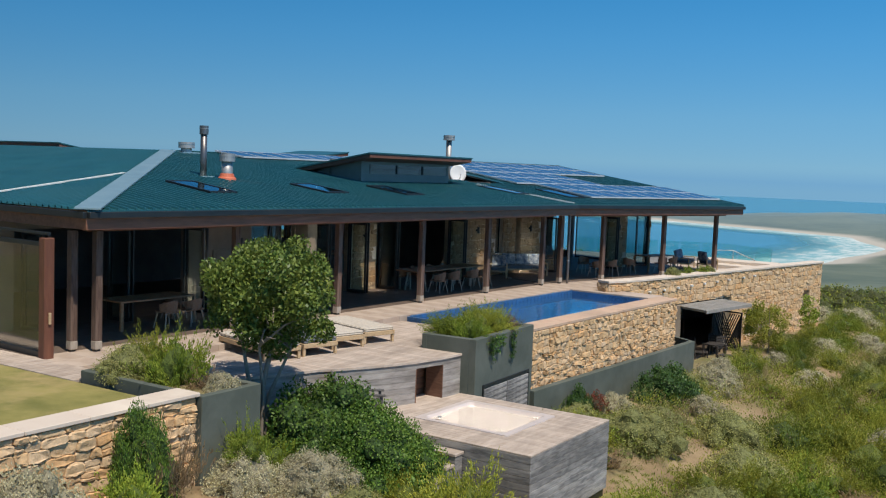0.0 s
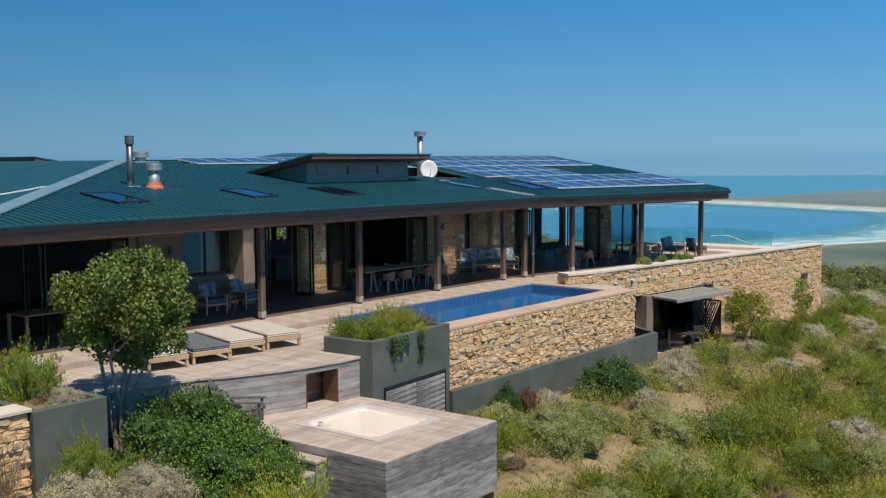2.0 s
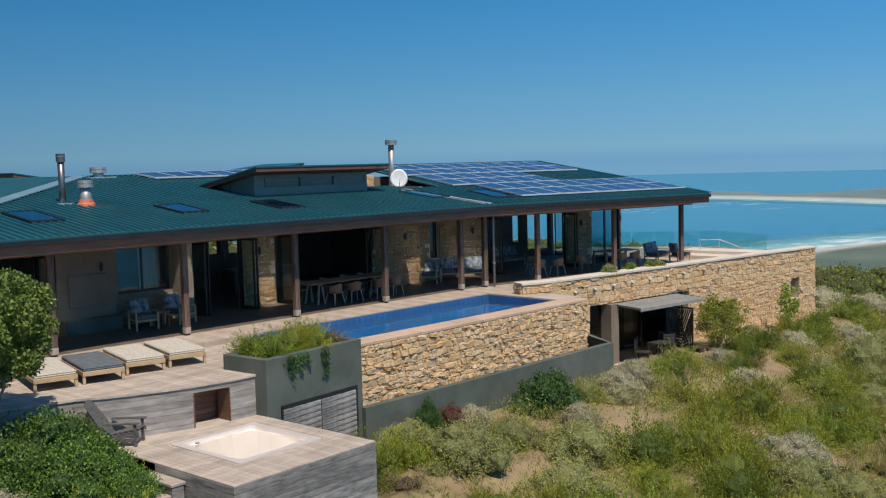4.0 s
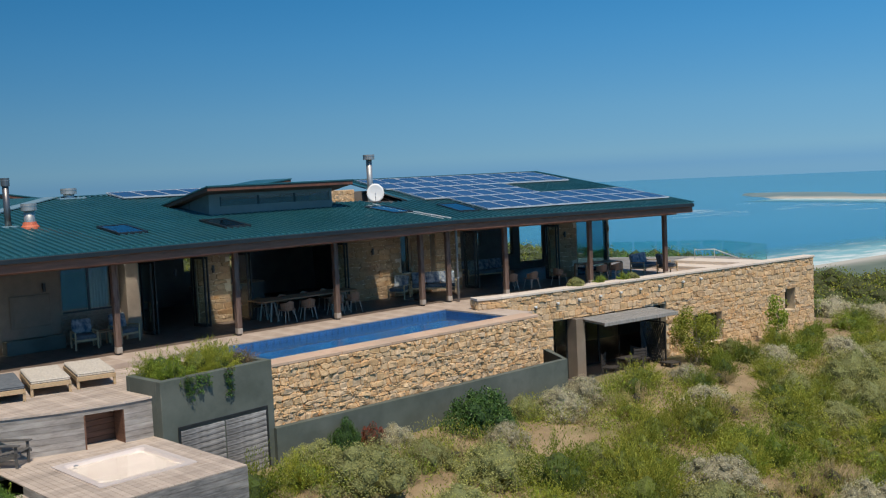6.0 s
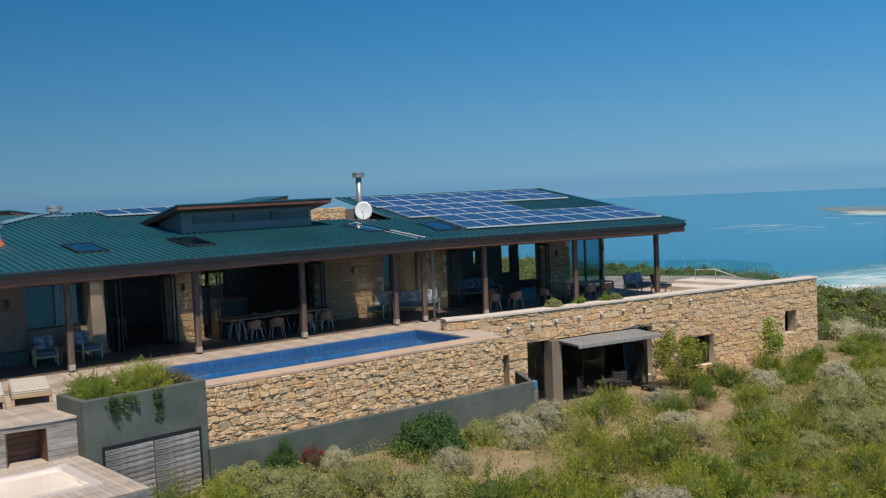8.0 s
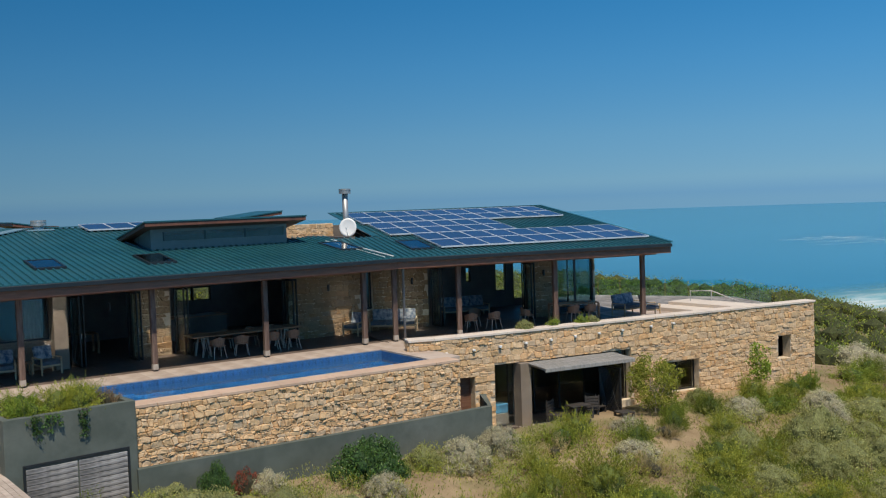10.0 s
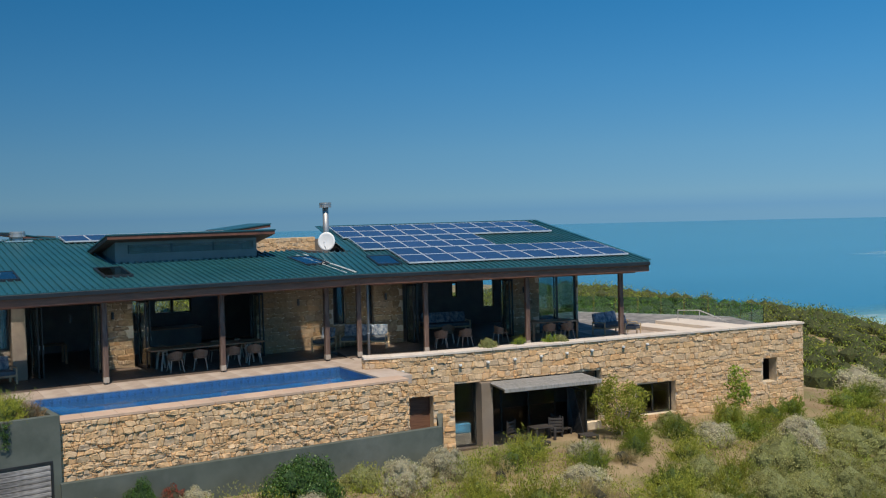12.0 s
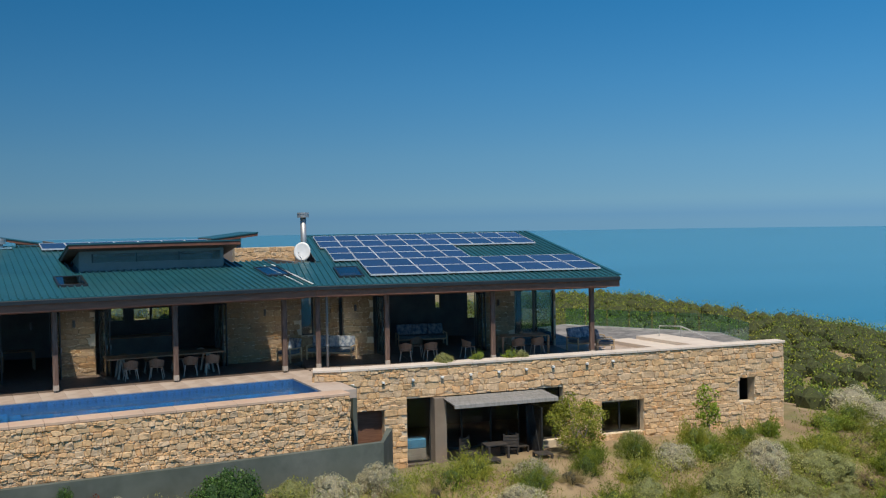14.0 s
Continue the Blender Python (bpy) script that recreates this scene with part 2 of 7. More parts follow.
DARK_STEEL = surf("dark_flue_steel", (0.16, 0.15, 0.145), (0.24, 0.22, 0.21), 4, 0.4, 60, 0.05, 0.8, stretch=(1, 1, 0.2))
RED_BOOT = surf("red_silicone_boot", (0.5, 0.11, 0.05), (0.6, 0.16, 0.08), 6, 0.6, 40, 0.05)
BLACK = surf("black_aluminium", (0.015, 0.016, 0.017), (0.025, 0.026, 0.027), 4, 0.4, 40, 0.03)
WHITE = surf("white_enamel", (0.78, 0.77, 0.74), (0.84, 0.83, 0.8), 4, 0.4, 40, 0.03)
PANEL = surf("solar_cells", (0.022, 0.034, 0.085), (0.034, 0.05, 0.115), 3, 0.16, 40, 0.0, rnd=0.2, spec=0.7)
PANEL_LINE = surf("solar_frame", (0.66, 0.68, 0.7), (0.72, 0.74, 0.76), 4, 0.45, 40, 0.02, 0.2)
GLASS = glass_mat("window_glass", (0.86, 0.93, 0.92))
RAIL_GLASS = glass_mat("balustrade_glass", (0.55, 0.87, 0.83))
TINTED = glass_mat("tinted_glass", (0.42, 0.6, 0.64))
SKY_GLASS = glass_mat("skylight_glass", (0.22, 0.3, 0.36))
TUB = surf("pale_acrylic", (0.56, 0.485, 0.45), (0.61, 0.535, 0.5), 2, 0.35, 30, 0.02)
FABRIC_W = surf("cream_cushion", (0.42, 0.37, 0.31), (0.54, 0.48, 0.4), 8, 0.95, 80, 0.3, stretch=(3, 1, 1))
FABRIC_G = surf("charcoal_cushion", (0.09, 0.1, 0.11), (0.13, 0.14, 0.15), 8, 0.95, 80, 0.3)
FABRIC_B = surf("blue_cushion", (0.05, 0.08, 0.13), (0.32, 0.33, 0.33), 7, 0.95, 80, 0.3)
TEAK = surf("pale_teak", (0.42, 0.29, 0.16), (0.52, 0.38, 0.23), 5, 0.7, 30, 0.2, stretch=(4, 0.7, 4))
TABLEWOOD = surf("table_timber", (0.26, 0.13, 0.06), (0.36, 0.2, 0.1), 4, 0.5, 30, 0.2, stretch=(5, 0.6, 4))
WICKER = surf("woven_seat", (0.17, 0.1, 0.06), (0.24, 0.15, 0.095), 20, 0.8, 90, 0.5)
FLOOR_TILE = surf("azure_mosaic", (0.006, 0.075, 0.24), (0.02, 0.14, 0.36), 20, 0.3, 60, 0.05, c3=(0.01, 0.1, 0.3), big=1.5)
TILE = surf("blue_mosaic", (0.01, 0.05, 0.14), (0.07, 0.18, 0.36), 24, 0.3, 60, 0.05, rnd=0.12, c3=(0.03, 0.13, 0.34), big=2.5)
BARK = surf("pale_bark", (0.22, 0.18, 0.14), (0.34, 0.29, 0.24), 6, 0.9, 25, 0.5, stretch=(2, 2, 0.5))
L_TREE = leaf_mat("tree_leaf", (0.055, 0.1, 0.018), (0.2, 0.25, 0.05), 0.18, 0.45)
L_LEAFY = leaf_mat("leafy_leaf", (0.055, 0.125, 0.018), (0.17, 0.27, 0.045), 0.2, 0.5)
L_BRIGHT = leaf_mat("bright_leaf", (0.13, 0.2, 0.02), (0.33, 0.4, 0.055), 0.25)
L_DARK = leaf_mat("dark_leaf", (0.03, 0.08, 0.016), (0.105, 0.2, 0.04), 0.15, 0.45)
L_GREY = leaf_mat("grey_leaf", (0.37, 0.345, 0.2), (0.62, 0.575, 0.37), 0.3, 0.8)
L_SAGE = leaf_mat("sage_leaf", (0.24, 0.25, 0.08), (0.42, 0.41, 0.155), 0.28, 0.8)
L_OLIVE = leaf_mat("olive_leaf", (0.165, 0.2, 0.022), (0.41, 0.41, 0.06), 0.27)
L_HEATH = leaf_mat("heath_leaf", (0.09, 0.14, 0.014), (0.29, 0.33, 0.04), 0.26)
L_BROWN = leaf_mat("dry_leaf", (0.2, 0.135, 0.07), (0.36, 0.26, 0.15), 0.2, 0.8)
L_STRAW = leaf_mat("straw", (0.34, 0.27, 0.12), (0.5, 0.41, 0.2), 0.3, 0.8)
L_RED = leaf_mat("red_leaf", (0.2, 0.05, 0.03), (0.36, 0.1, 0.05), 0.25)


# ---- tools ----
def box(bm, lo, hi, m=None):
    """An axis-aligned box from corner lo to corner hi, moved by m, added to bm."""
    vs = [bm.verts.new((x, y, z)) for z in (lo[2], hi[2]) for y in (lo[1], hi[1]) for x in (lo[0], hi[0])]
    for f in ((0, 2, 3, 1), (4, 5, 7, 6), (0, 1, 5, 4), (2, 6, 7, 3), (0, 4, 6, 2), (1, 3, 7, 5)):
        bm.faces.new([vs[i] for i in f])
    if m is not None:
        bmesh.ops.transform(bm, matrix=m, verts=vs)
    return vs


def bbox(lo, hi, r=0.01, m=None):
    """A bmesh with one box whose edges are rounded by r."""
    bm = bmesh.new()
    box(bm, lo, hi)
    if r:
        bmesh.ops.bevel(bm, geom=bm.edges[:], offset=r, segments=1, affect="EDGES")
    if m is not None:
        bmesh.ops.transform(bm, matrix=m, verts=bm.verts)
    return bm


def tube(bm, pts, radii, seg=10, cap=True):
    """A round tube through pts with a radius at each."""
    rings = []
    for i, p in enumerate(pts):
        p = Vector(p)
        d = (Vector(pts[min(i + 1, len(pts) - 1)]) - Vector(pts[max(i - 1, 0)])).normalized()
        a = d.orthogonal().normalized() if abs(d.z) < 0.95 else Vector((1, 0, 0))
        a = (a - d * a.dot(d)).normalized()
        b = d.cross(a)
        rings.append([bm.verts.new(p + radii[i] * (a * math.cos(2 * math.pi * k / seg) + b * math.sin(2 * math.pi * k / seg))) for k in range(seg)])
    for r0, r1 in zip(rings, rings[1:]):
        for k in range(seg):
            bm.faces.new((r0[k], r0[(k + 1) % seg], r1[(k + 1) % seg], r1[k]))
    if cap:
        bm.faces.new(rings[0][::-1])
        bm.faces.new(rings[-1])


def prism(bm, poly, z0, z1):
    """An upright prism over a polygon (counter-clockwise)."""
    lo, hi = [bm.verts.new((x, y, z0)) for x, y in poly], [bm.verts.new((x, y, z1)) for x, y in poly]
    bm.faces.new(hi)
    bm.faces.new(lo[::-1])
    for i in range(len(poly)):
        j = (i + 1) % len(poly)
        bm.faces.new((lo[i], lo[j], hi[j], hi[i]))


def part(name, bm, material, parent=None, label="", m=None):
    """Links a bmesh as one mesh object under a thing or part."""
    me = bpy.data.meshes.new(name)
    bmesh.ops.recalc_face_normals(bm, faces=bm.faces)
    bm.to_mesh(me)
    bm.free()
    me.materials.append(material)
    ob = new(name, me)
    if parent is not None:
        ob.parent = parent
    if m is not None:
        ob.matrix_basis = m
    if label:
        ob["label"] = label
    return ob


def thing(name, label, category, m=None, group="", kind=""):
    ob = new(name)
    ob.empty_display_size = 0.1
    if m is not None:
        ob.matrix_basis = m
    return tagged(ob, label, category, group, kind)


def raw(name, verts, faces, material, parent=None, label=""):
    me = bpy.data.meshes.new(name)
    me.from_pydata(verts, [], faces)
    me.materials.append(material)
    ob = new(name, me)
    if parent is not None:
        ob.parent = parent
    if label:
        ob["label"] = label
    return ob


def smooth(ob):
    ob.data.polygons.foreach_set("use_smooth", [True] * len(ob.data.polygons))
    return ob


# Two wings: x outwards from the house, y along its front, z up.
def wing(ox, oy, ux, uy):
    k = math.hypot(ux, uy)
    ux, uy = ux / k, uy / k
    return Matrix(((uy, ux, 0, ox), (-ux, uy, 0, oy), (0, 0, 1, 0), (0, 0, 0, 1)))


F1 = wing(-18.0, 34.9, 0.045, 1.0)
F2 = wing(-17.05, 35.83, 3.25, 11.32)
SLOPE1, SLOPE2, EAVE = 0.127, 0.1321, 3.21


def roof1(n):
    return EAVE + SLOPE1 * (0.92 - n)


def roof2(n):
    return EAVE - SLOPE2 * n


# ---- ground, sea and far coast ----
def sstep(a, b, v):
    v = min(1, max(0, (v - a) / (b - a)))
    return v * v * (3 - 2 * v)


def ground_z(x, y):
    front = -2.6 - 0.012 * (min(max(y, 10), 60) - 20) - 0.17 * max(0, min(x + 11, 40)) - 0.06 * max(0, x - 29)
    front += 1.1 * sstep(18, 12.5, y) * sstep(-3, -10, x)
    back = -0.35 - 3.0 * sstep(48, 58, y)
    k = sstep(-14.5, -30, x) * sstep(50, 62, y) + (1 if x < -30 else 0) * (1 - sstep(50, 62, y))
    z = front * (1 - k) + back * k
    if y > 56:
        z += 0.3 * sstep(56, 82, y)
    if x < -13.9 and y < 12.3:
        z = -0.03
    elif -30 <= x < -13 and 12.3 <= y < 56:
        z = min(z, -3.4)
    d = max(0, y - 84 + 0.15 * (x + 20), -x - 95)
    z -= 0.24 * d
    d2 = max(0, x - 60, -y - 60)
    z -= 0.15 * d2
    z -= (0.85 + 0.7 * sstep(-42, -26, x)) * sstep(56, 66, y)
    z += 0.25 * noise.noise((x * 0.13, y * 0.13, 0)) * sstep(-12.5, -9, x) + 0.5 * noise.noise((x * 0.04, y * 0.04, 3)) * sstep(60, 75, y)
    return max(z, -95)


def axis(fine_lo, fine_hi, step, lo, hi):
    v = list(np.arange(fine_lo, fine_hi + 0.01, step))
    a, s = fine_hi, step
    while a < hi:
        s *= 1.25
        a += s
        v.append(a)
    a, s = fine_lo, step
    while a > lo:
        s *= 1.25
        a -= s
        v.insert(0, a)
    return v


def sheet(name, xs, ys, fz, material):
    verts = [(x, y, fz(x, y)) for y in ys for x in xs]
    w = len(xs)
    faces = [(j * w + i, j * w + i + 1, (j + 1) * w + i + 1, (j + 1) * w + i) for j in range(len(ys) - 1) for i in range(w - 1)]
    return smooth(raw(name, verts, faces, material))


EARTH = surf("sandy_soil", (0.22, 0.15, 0.08), (0.34, 0.25, 0.14), 0.8, 0.95, 20, 0.5, c3=(0.15, 0.16, 0.045), big=0.3, gap=0.05)
LAWN = surf("mown_lawn", (0.15, 0.148, 0.035), (0.28, 0.245, 0.075), 0.9, 0.95, 60, 0.4, c3=(0.37, 0.285, 0.12), big=0.7, gap=0.03)
tagged(sheet("ground", axis(-34, 30, 0.75, -500, 600), axis(2, 90, 0.75, -300, 700), ground_z, EARTH), "sandy brown soil of a bushy coastal slope", "ground", kind="structure")

HEATH = surf("far_heath", (0.085, 0.11, 0.06), (0.15, 0.165, 0.085), 0.12, 0.95, 0.6, 0.6, c3=(0.06, 0.085, 0.05), big=0.04, gap=1.0)


def headland_z(x, y):
    k = math.exp(-((x + 25) / 80) ** 2 - ((y - 300) / 60) ** 2)
    return -62 + 41 * k + 3 * k * noise.noise((x * 0.03, y * 0.03, 9)) + 1.2 * noise.noise((x * 0.15, y * 0.15, 4))


tagged(sheet("headland", list(np.arange(-190, 150, 5)), list(np.arange(190, 430, 5)), headland_z, HEATH), "bushy farther headland above the bay", "headland", kind="structure")

SEA_Z = -70.0


def sea_mat():
    m = bpy.data.materials.new("sea_water")
    m.use_nodes = True
    nt = m.node_tree
    b = nt.nodes["Principled BSDF"]
    tc = nt.nodes.new("ShaderNodeTexCoord")
    col = ramp_mix(nt, noise_fac(nt, tc.outputs["Object"], 0.004, 5, 0.6, 0.35, 0.7, (1, 0.4, 1)), (0.014, 0.15, 0.23), (0.024, 0.19, 0.29))
    nt.links.new(col, b.inputs["Base Color"])
    b.inputs["Roughness"].default_value = 0.15
    b.inputs["IOR"].default_value = 1.33
    nz, bp = nt.nodes.new("ShaderNodeTexNoise"), nt.nodes.new("ShaderNodeBump")
    nt.links.new(tc.outputs["Object"], nz.inputs["Vector"])
    nz.inputs["Scale"].default_value, nz.inputs["Detail"].default_value = 0.12, 5
    bp.inputs["Strength"].default_value, bp.inputs["Distance"].default_value = 0.12, 0.6
    nt.links.new(nz.outputs[0], bp.inputs["Height"])
    nt.links.new(bp.outputs[0], b.inputs["Normal"])
    return m


bm = bmesh.new()
bmesh.ops.create_circle(bm, cap_ends=True, segments=96, radius=4960)
tagged(part("sea", bm, sea_mat(), m=pose(0, 0, SEA_Z)), "calm deep blue sea reaching the horizon", "sea", kind="structure")

COAST = [(-325, 560), (-300, 700), (-262, 877), (-205, 995), (-205, 1283), (-290, 1508), (-386, 1560), (-524, 1632), (-640, 1690), (-900, 1780), (-1000, 1900)]


def coast_height(x, y):
    best, side = 1e9, 1
    for (ax, ay), (bx, by) in zip(COAST, COAST[1:]):
        dx, dy = bx - ax, by - ay
        k = min(1, max(0, ((x - ax) * dx + (y - ay) * dy) / (dx * dx + dy * dy)))
        px, py = ax + k * dx, ay + k * dy
        dd = math.hypot(x - px, y - py)
        if dd < best:
            best, side = dd, (1 if dx * (y - ay) - dy * (x - ax) < 0 else -1)
    d = best * side + 14 * noise.noise((x * 0.006, y * 0.006, 0))
    top = (4 + 17 * sstep(-730, -330, x) * sstep(800, 1300, y)) * (0.8 + 0.6 * noise.noise((x * 0.006, y * 0.006, 5)))
    h = 0.09 * d if d < 40 else 3.6 + top * sstep(40, 260, d) - (top + 15) * sstep(0, 300, d - 70 - 380 * sstep(-760, -420, x))
    return SEA_Z + max(-6, h)


def coast_mat():
    m = bpy.data.materials.new("hazed_dunes")
    m.use_nodes = True
    nt = m.node_tree
    b = nt.nodes["Principled BSDF"]
    geo, sep, mr = nt.nodes.new("ShaderNodeNewGeometry"), nt.nodes.new("ShaderNodeSeparateXYZ"), nt.nodes.new("ShaderNodeMapRange")
    nt.links.new(geo.outputs["Position"], sep.inputs[0])
    nt.links.new(sep.outputs[2], mr.inputs[0])
    mr.inputs[1].default_value, mr.inputs[2].default_value = SEA_Z + 1.6, SEA_Z + 3.4
    tc = nt.nodes.new("ShaderNodeTexCoord")
    veg = ramp_mix(nt, noise_fac(nt, tc.outputs["Object"], 0.012, 5, 0.65), (0.075, 0.108, 0.085), (0.14, 0.17, 0.125))
    # distance haze mixed into the base colour: hills turn pale blue with y
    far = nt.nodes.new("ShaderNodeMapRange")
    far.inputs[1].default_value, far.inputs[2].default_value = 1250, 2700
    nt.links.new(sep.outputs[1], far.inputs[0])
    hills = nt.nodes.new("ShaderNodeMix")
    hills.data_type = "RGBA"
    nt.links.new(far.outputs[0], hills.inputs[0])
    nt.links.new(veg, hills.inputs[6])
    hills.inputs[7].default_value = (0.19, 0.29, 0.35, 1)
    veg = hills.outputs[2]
    mix = nt.nodes.new("ShaderNodeMix")
    mix.data_type = "RGBA"
    rocky, top = nt.nodes.new("ShaderNodeMapRange"), nt.nodes.new("ShaderNodeMath")
    rocky.inputs[1].default_value, rocky.inputs[2].default_value = 1790, 1860
    nt.links.new(sep.outputs[1], rocky.inputs[0])
    top.operation = "MAXIMUM"
    nt.links.new(mr.outputs[0], top.inputs[0])
    nt.links.new(rocky.outputs[0], top.inputs[1])
    nt.links.new(top.outputs[0], mix.inputs[0])
    mix.inputs[6].default_value = (0.44, 0.41, 0.35, 1)
    nt.links.new(veg, mix.inputs[7])
    nt.links.new(mix.outputs[2], b.inputs["Base Color"])
    b.inputs["Roughness"].default_value = 0.95
    return m


tagged(sheet("coast", list(np.arange(-1500, 1501, 25)), list(np.arange(540, 2800, 25)), coast_height, coast_mat()), "far bay with a sand beach and low hills, distance haze in their colour", "coast", kind="structure")

# surf: broken white lines of foam along the beach
FOAM = surf("foam", (0.8, 0.84, 0.86), (0.9, 0.92, 0.93), 0.05, 0.9, 5, 0.0)


def surf_mat():
    m = bpy.data.materials.new("breaking_surf")
    m.use_nodes = True
    nt = m.node_tree
    b = nt.nodes["Principled BSDF"]
    uv, sep = nt.nodes.new("ShaderNodeUVMap"), nt.nodes.new("ShaderNodeSeparateXYZ")
    nt.links.new(uv.outputs[0], sep.inputs[0])
    lines = noise_fac(nt, uv.outputs[0], 1.0, 5, 0.65, 0.0, 1.0, (1.6, 9.0, 1))
    thr, foam = nt.nodes.new("ShaderNodeMath"), nt.nodes.new("ShaderNodeMapRange")
    thr.operation = "MULTIPLY_ADD"
    thr.inputs[1].default_value = -0.34
    nt.links.new(sep.outputs[1], thr.inputs[0])
    nt.links.new(lines, thr.inputs[2])
    foam.inputs[1].default_value, foam.inputs[2].default_value = 0.3, 0.56
    nt.links.new(thr.outputs[0], foam.inputs[0])
    shallow = ramp_mix(nt, sep.outputs[1], (0.25, 0.42, 0.42), (0.07, 0.3, 0.4))
    mix = nt.nodes.new("ShaderNodeMix")
    mix.data_type = "RGBA"
    nt.links.new(foam.outputs[0], mix.inputs[0])
    nt.links.new(shallow, mix.inputs[6])
    mix.inputs[7].default_value = (0.62, 0.66, 0.64, 1)
    nt.links.new(mix.outputs[2], b.inputs["Base Color"])
    b.inputs["Roughness"].default_value = 0.8
    fade = nt.nodes.new("ShaderNodeMapRange")
    fade.inputs[1].default_value, fade.inputs[2].default_value, fade.inputs[3].default_value, fade.inputs[4].default_value = 0.45, 1.0, 1.0, 0.0
    nt.links.new(sep.outputs[1], fade.inputs[0])
    nt.links.new(fade.outputs[0], b.inputs["Alpha"])
    return m


# shallow water and surf in a belt along the beach
bv, bf, buv, run = [], [], [], 0.0
belt = []
for (ax, ay), (bx, by) in zip(COAST, COAST[1:10]):
    L = math.hypot(bx - ax, by - ay)
    for k in range(8):
        f = k / 8
        belt.append((ax + (bx - ax) * f, ay + (by - ay) * f, -(by - ay) / L, (bx - ax) / L))
for i, (x, y, nx, ny) in enumerate(belt):
    near_ = belt[max(0, i - 6):i + 7]
    nx, ny = sum(q[2] for q in near_) / len(near_), sum(q[3] for q in near_) / len(near_)
    if i:
        run += math.hypot(x - belt[i - 1][0], y - belt[i - 1][1])
    for k in range(6):
        off = -25 + 29 * k
        bv.append((x + nx * off, y + ny * off, SEA_Z + 0.3))
        buv.append((run / 60, k / 5))
    if i:
        o = 6 * i
        bf += [(o + k, o + k + 1, o + k - 5, o + k - 6) for k in range(5)]
ob = raw("shallows", bv, bf, surf_mat())
lay = ob.data.uv_layers.new(name="UVMap")
for lp in ob.data.loops:
    lay.data[lp.index].uv = buv[lp.vertex_index]
tagged(ob, "turquoise shallows with breaking white surf", "surf", kind="stuff")
rng = random.Random(4)
fv, ff = [], []
for cx, cy, n, sp in ((-790, 1300, 16, 60), (-700, 1500, 18, 70), (-840, 1390, 6, 30)):
    for _ in range(n):
        x, y, ln, wd = cx + rng.gauss(0, sp), cy + rng.gauss(0, sp), rng.uniform(8, 40), rng.uniform(0.5, 1.6)
        i = len(fv)
        fv += [(x - ln * 0.5, y - ln, SEA_Z + 0.4), (x + wd, y, SEA_Z + 0.4), (x + ln * 0.5, y + ln, SEA_Z + 0.4), (x - wd, y, SEA_Z + 0.4)]
        ff.append((i, i + 1, i + 2, i + 3))
tagged(raw("surf_foam", fv, ff, FOAM), "white broken surf along the bay", "surf", kind="stuff")


# ---- masonry ----
def clip_poly(poly, px, py, nx, ny):
    """The part of a polygon where (p - (px, py)) . n <= 0."""
    out = []
    for i in range(len(poly)):
        a, b = poly[i], poly[(i + 1) % len(poly)]
        da, db = (a[0] - px) * nx + (a[1] - py) * ny, (b[0] - px) * nx + (b[1] - py) * ny
        if da <= 0:
            out.append(a)
        if da * db < 0:
            k = da / (da - db)
            out.append((a[0] + k * (b[0] - a[0]), a[1] + k * (b[1] - a[1])))
    return out


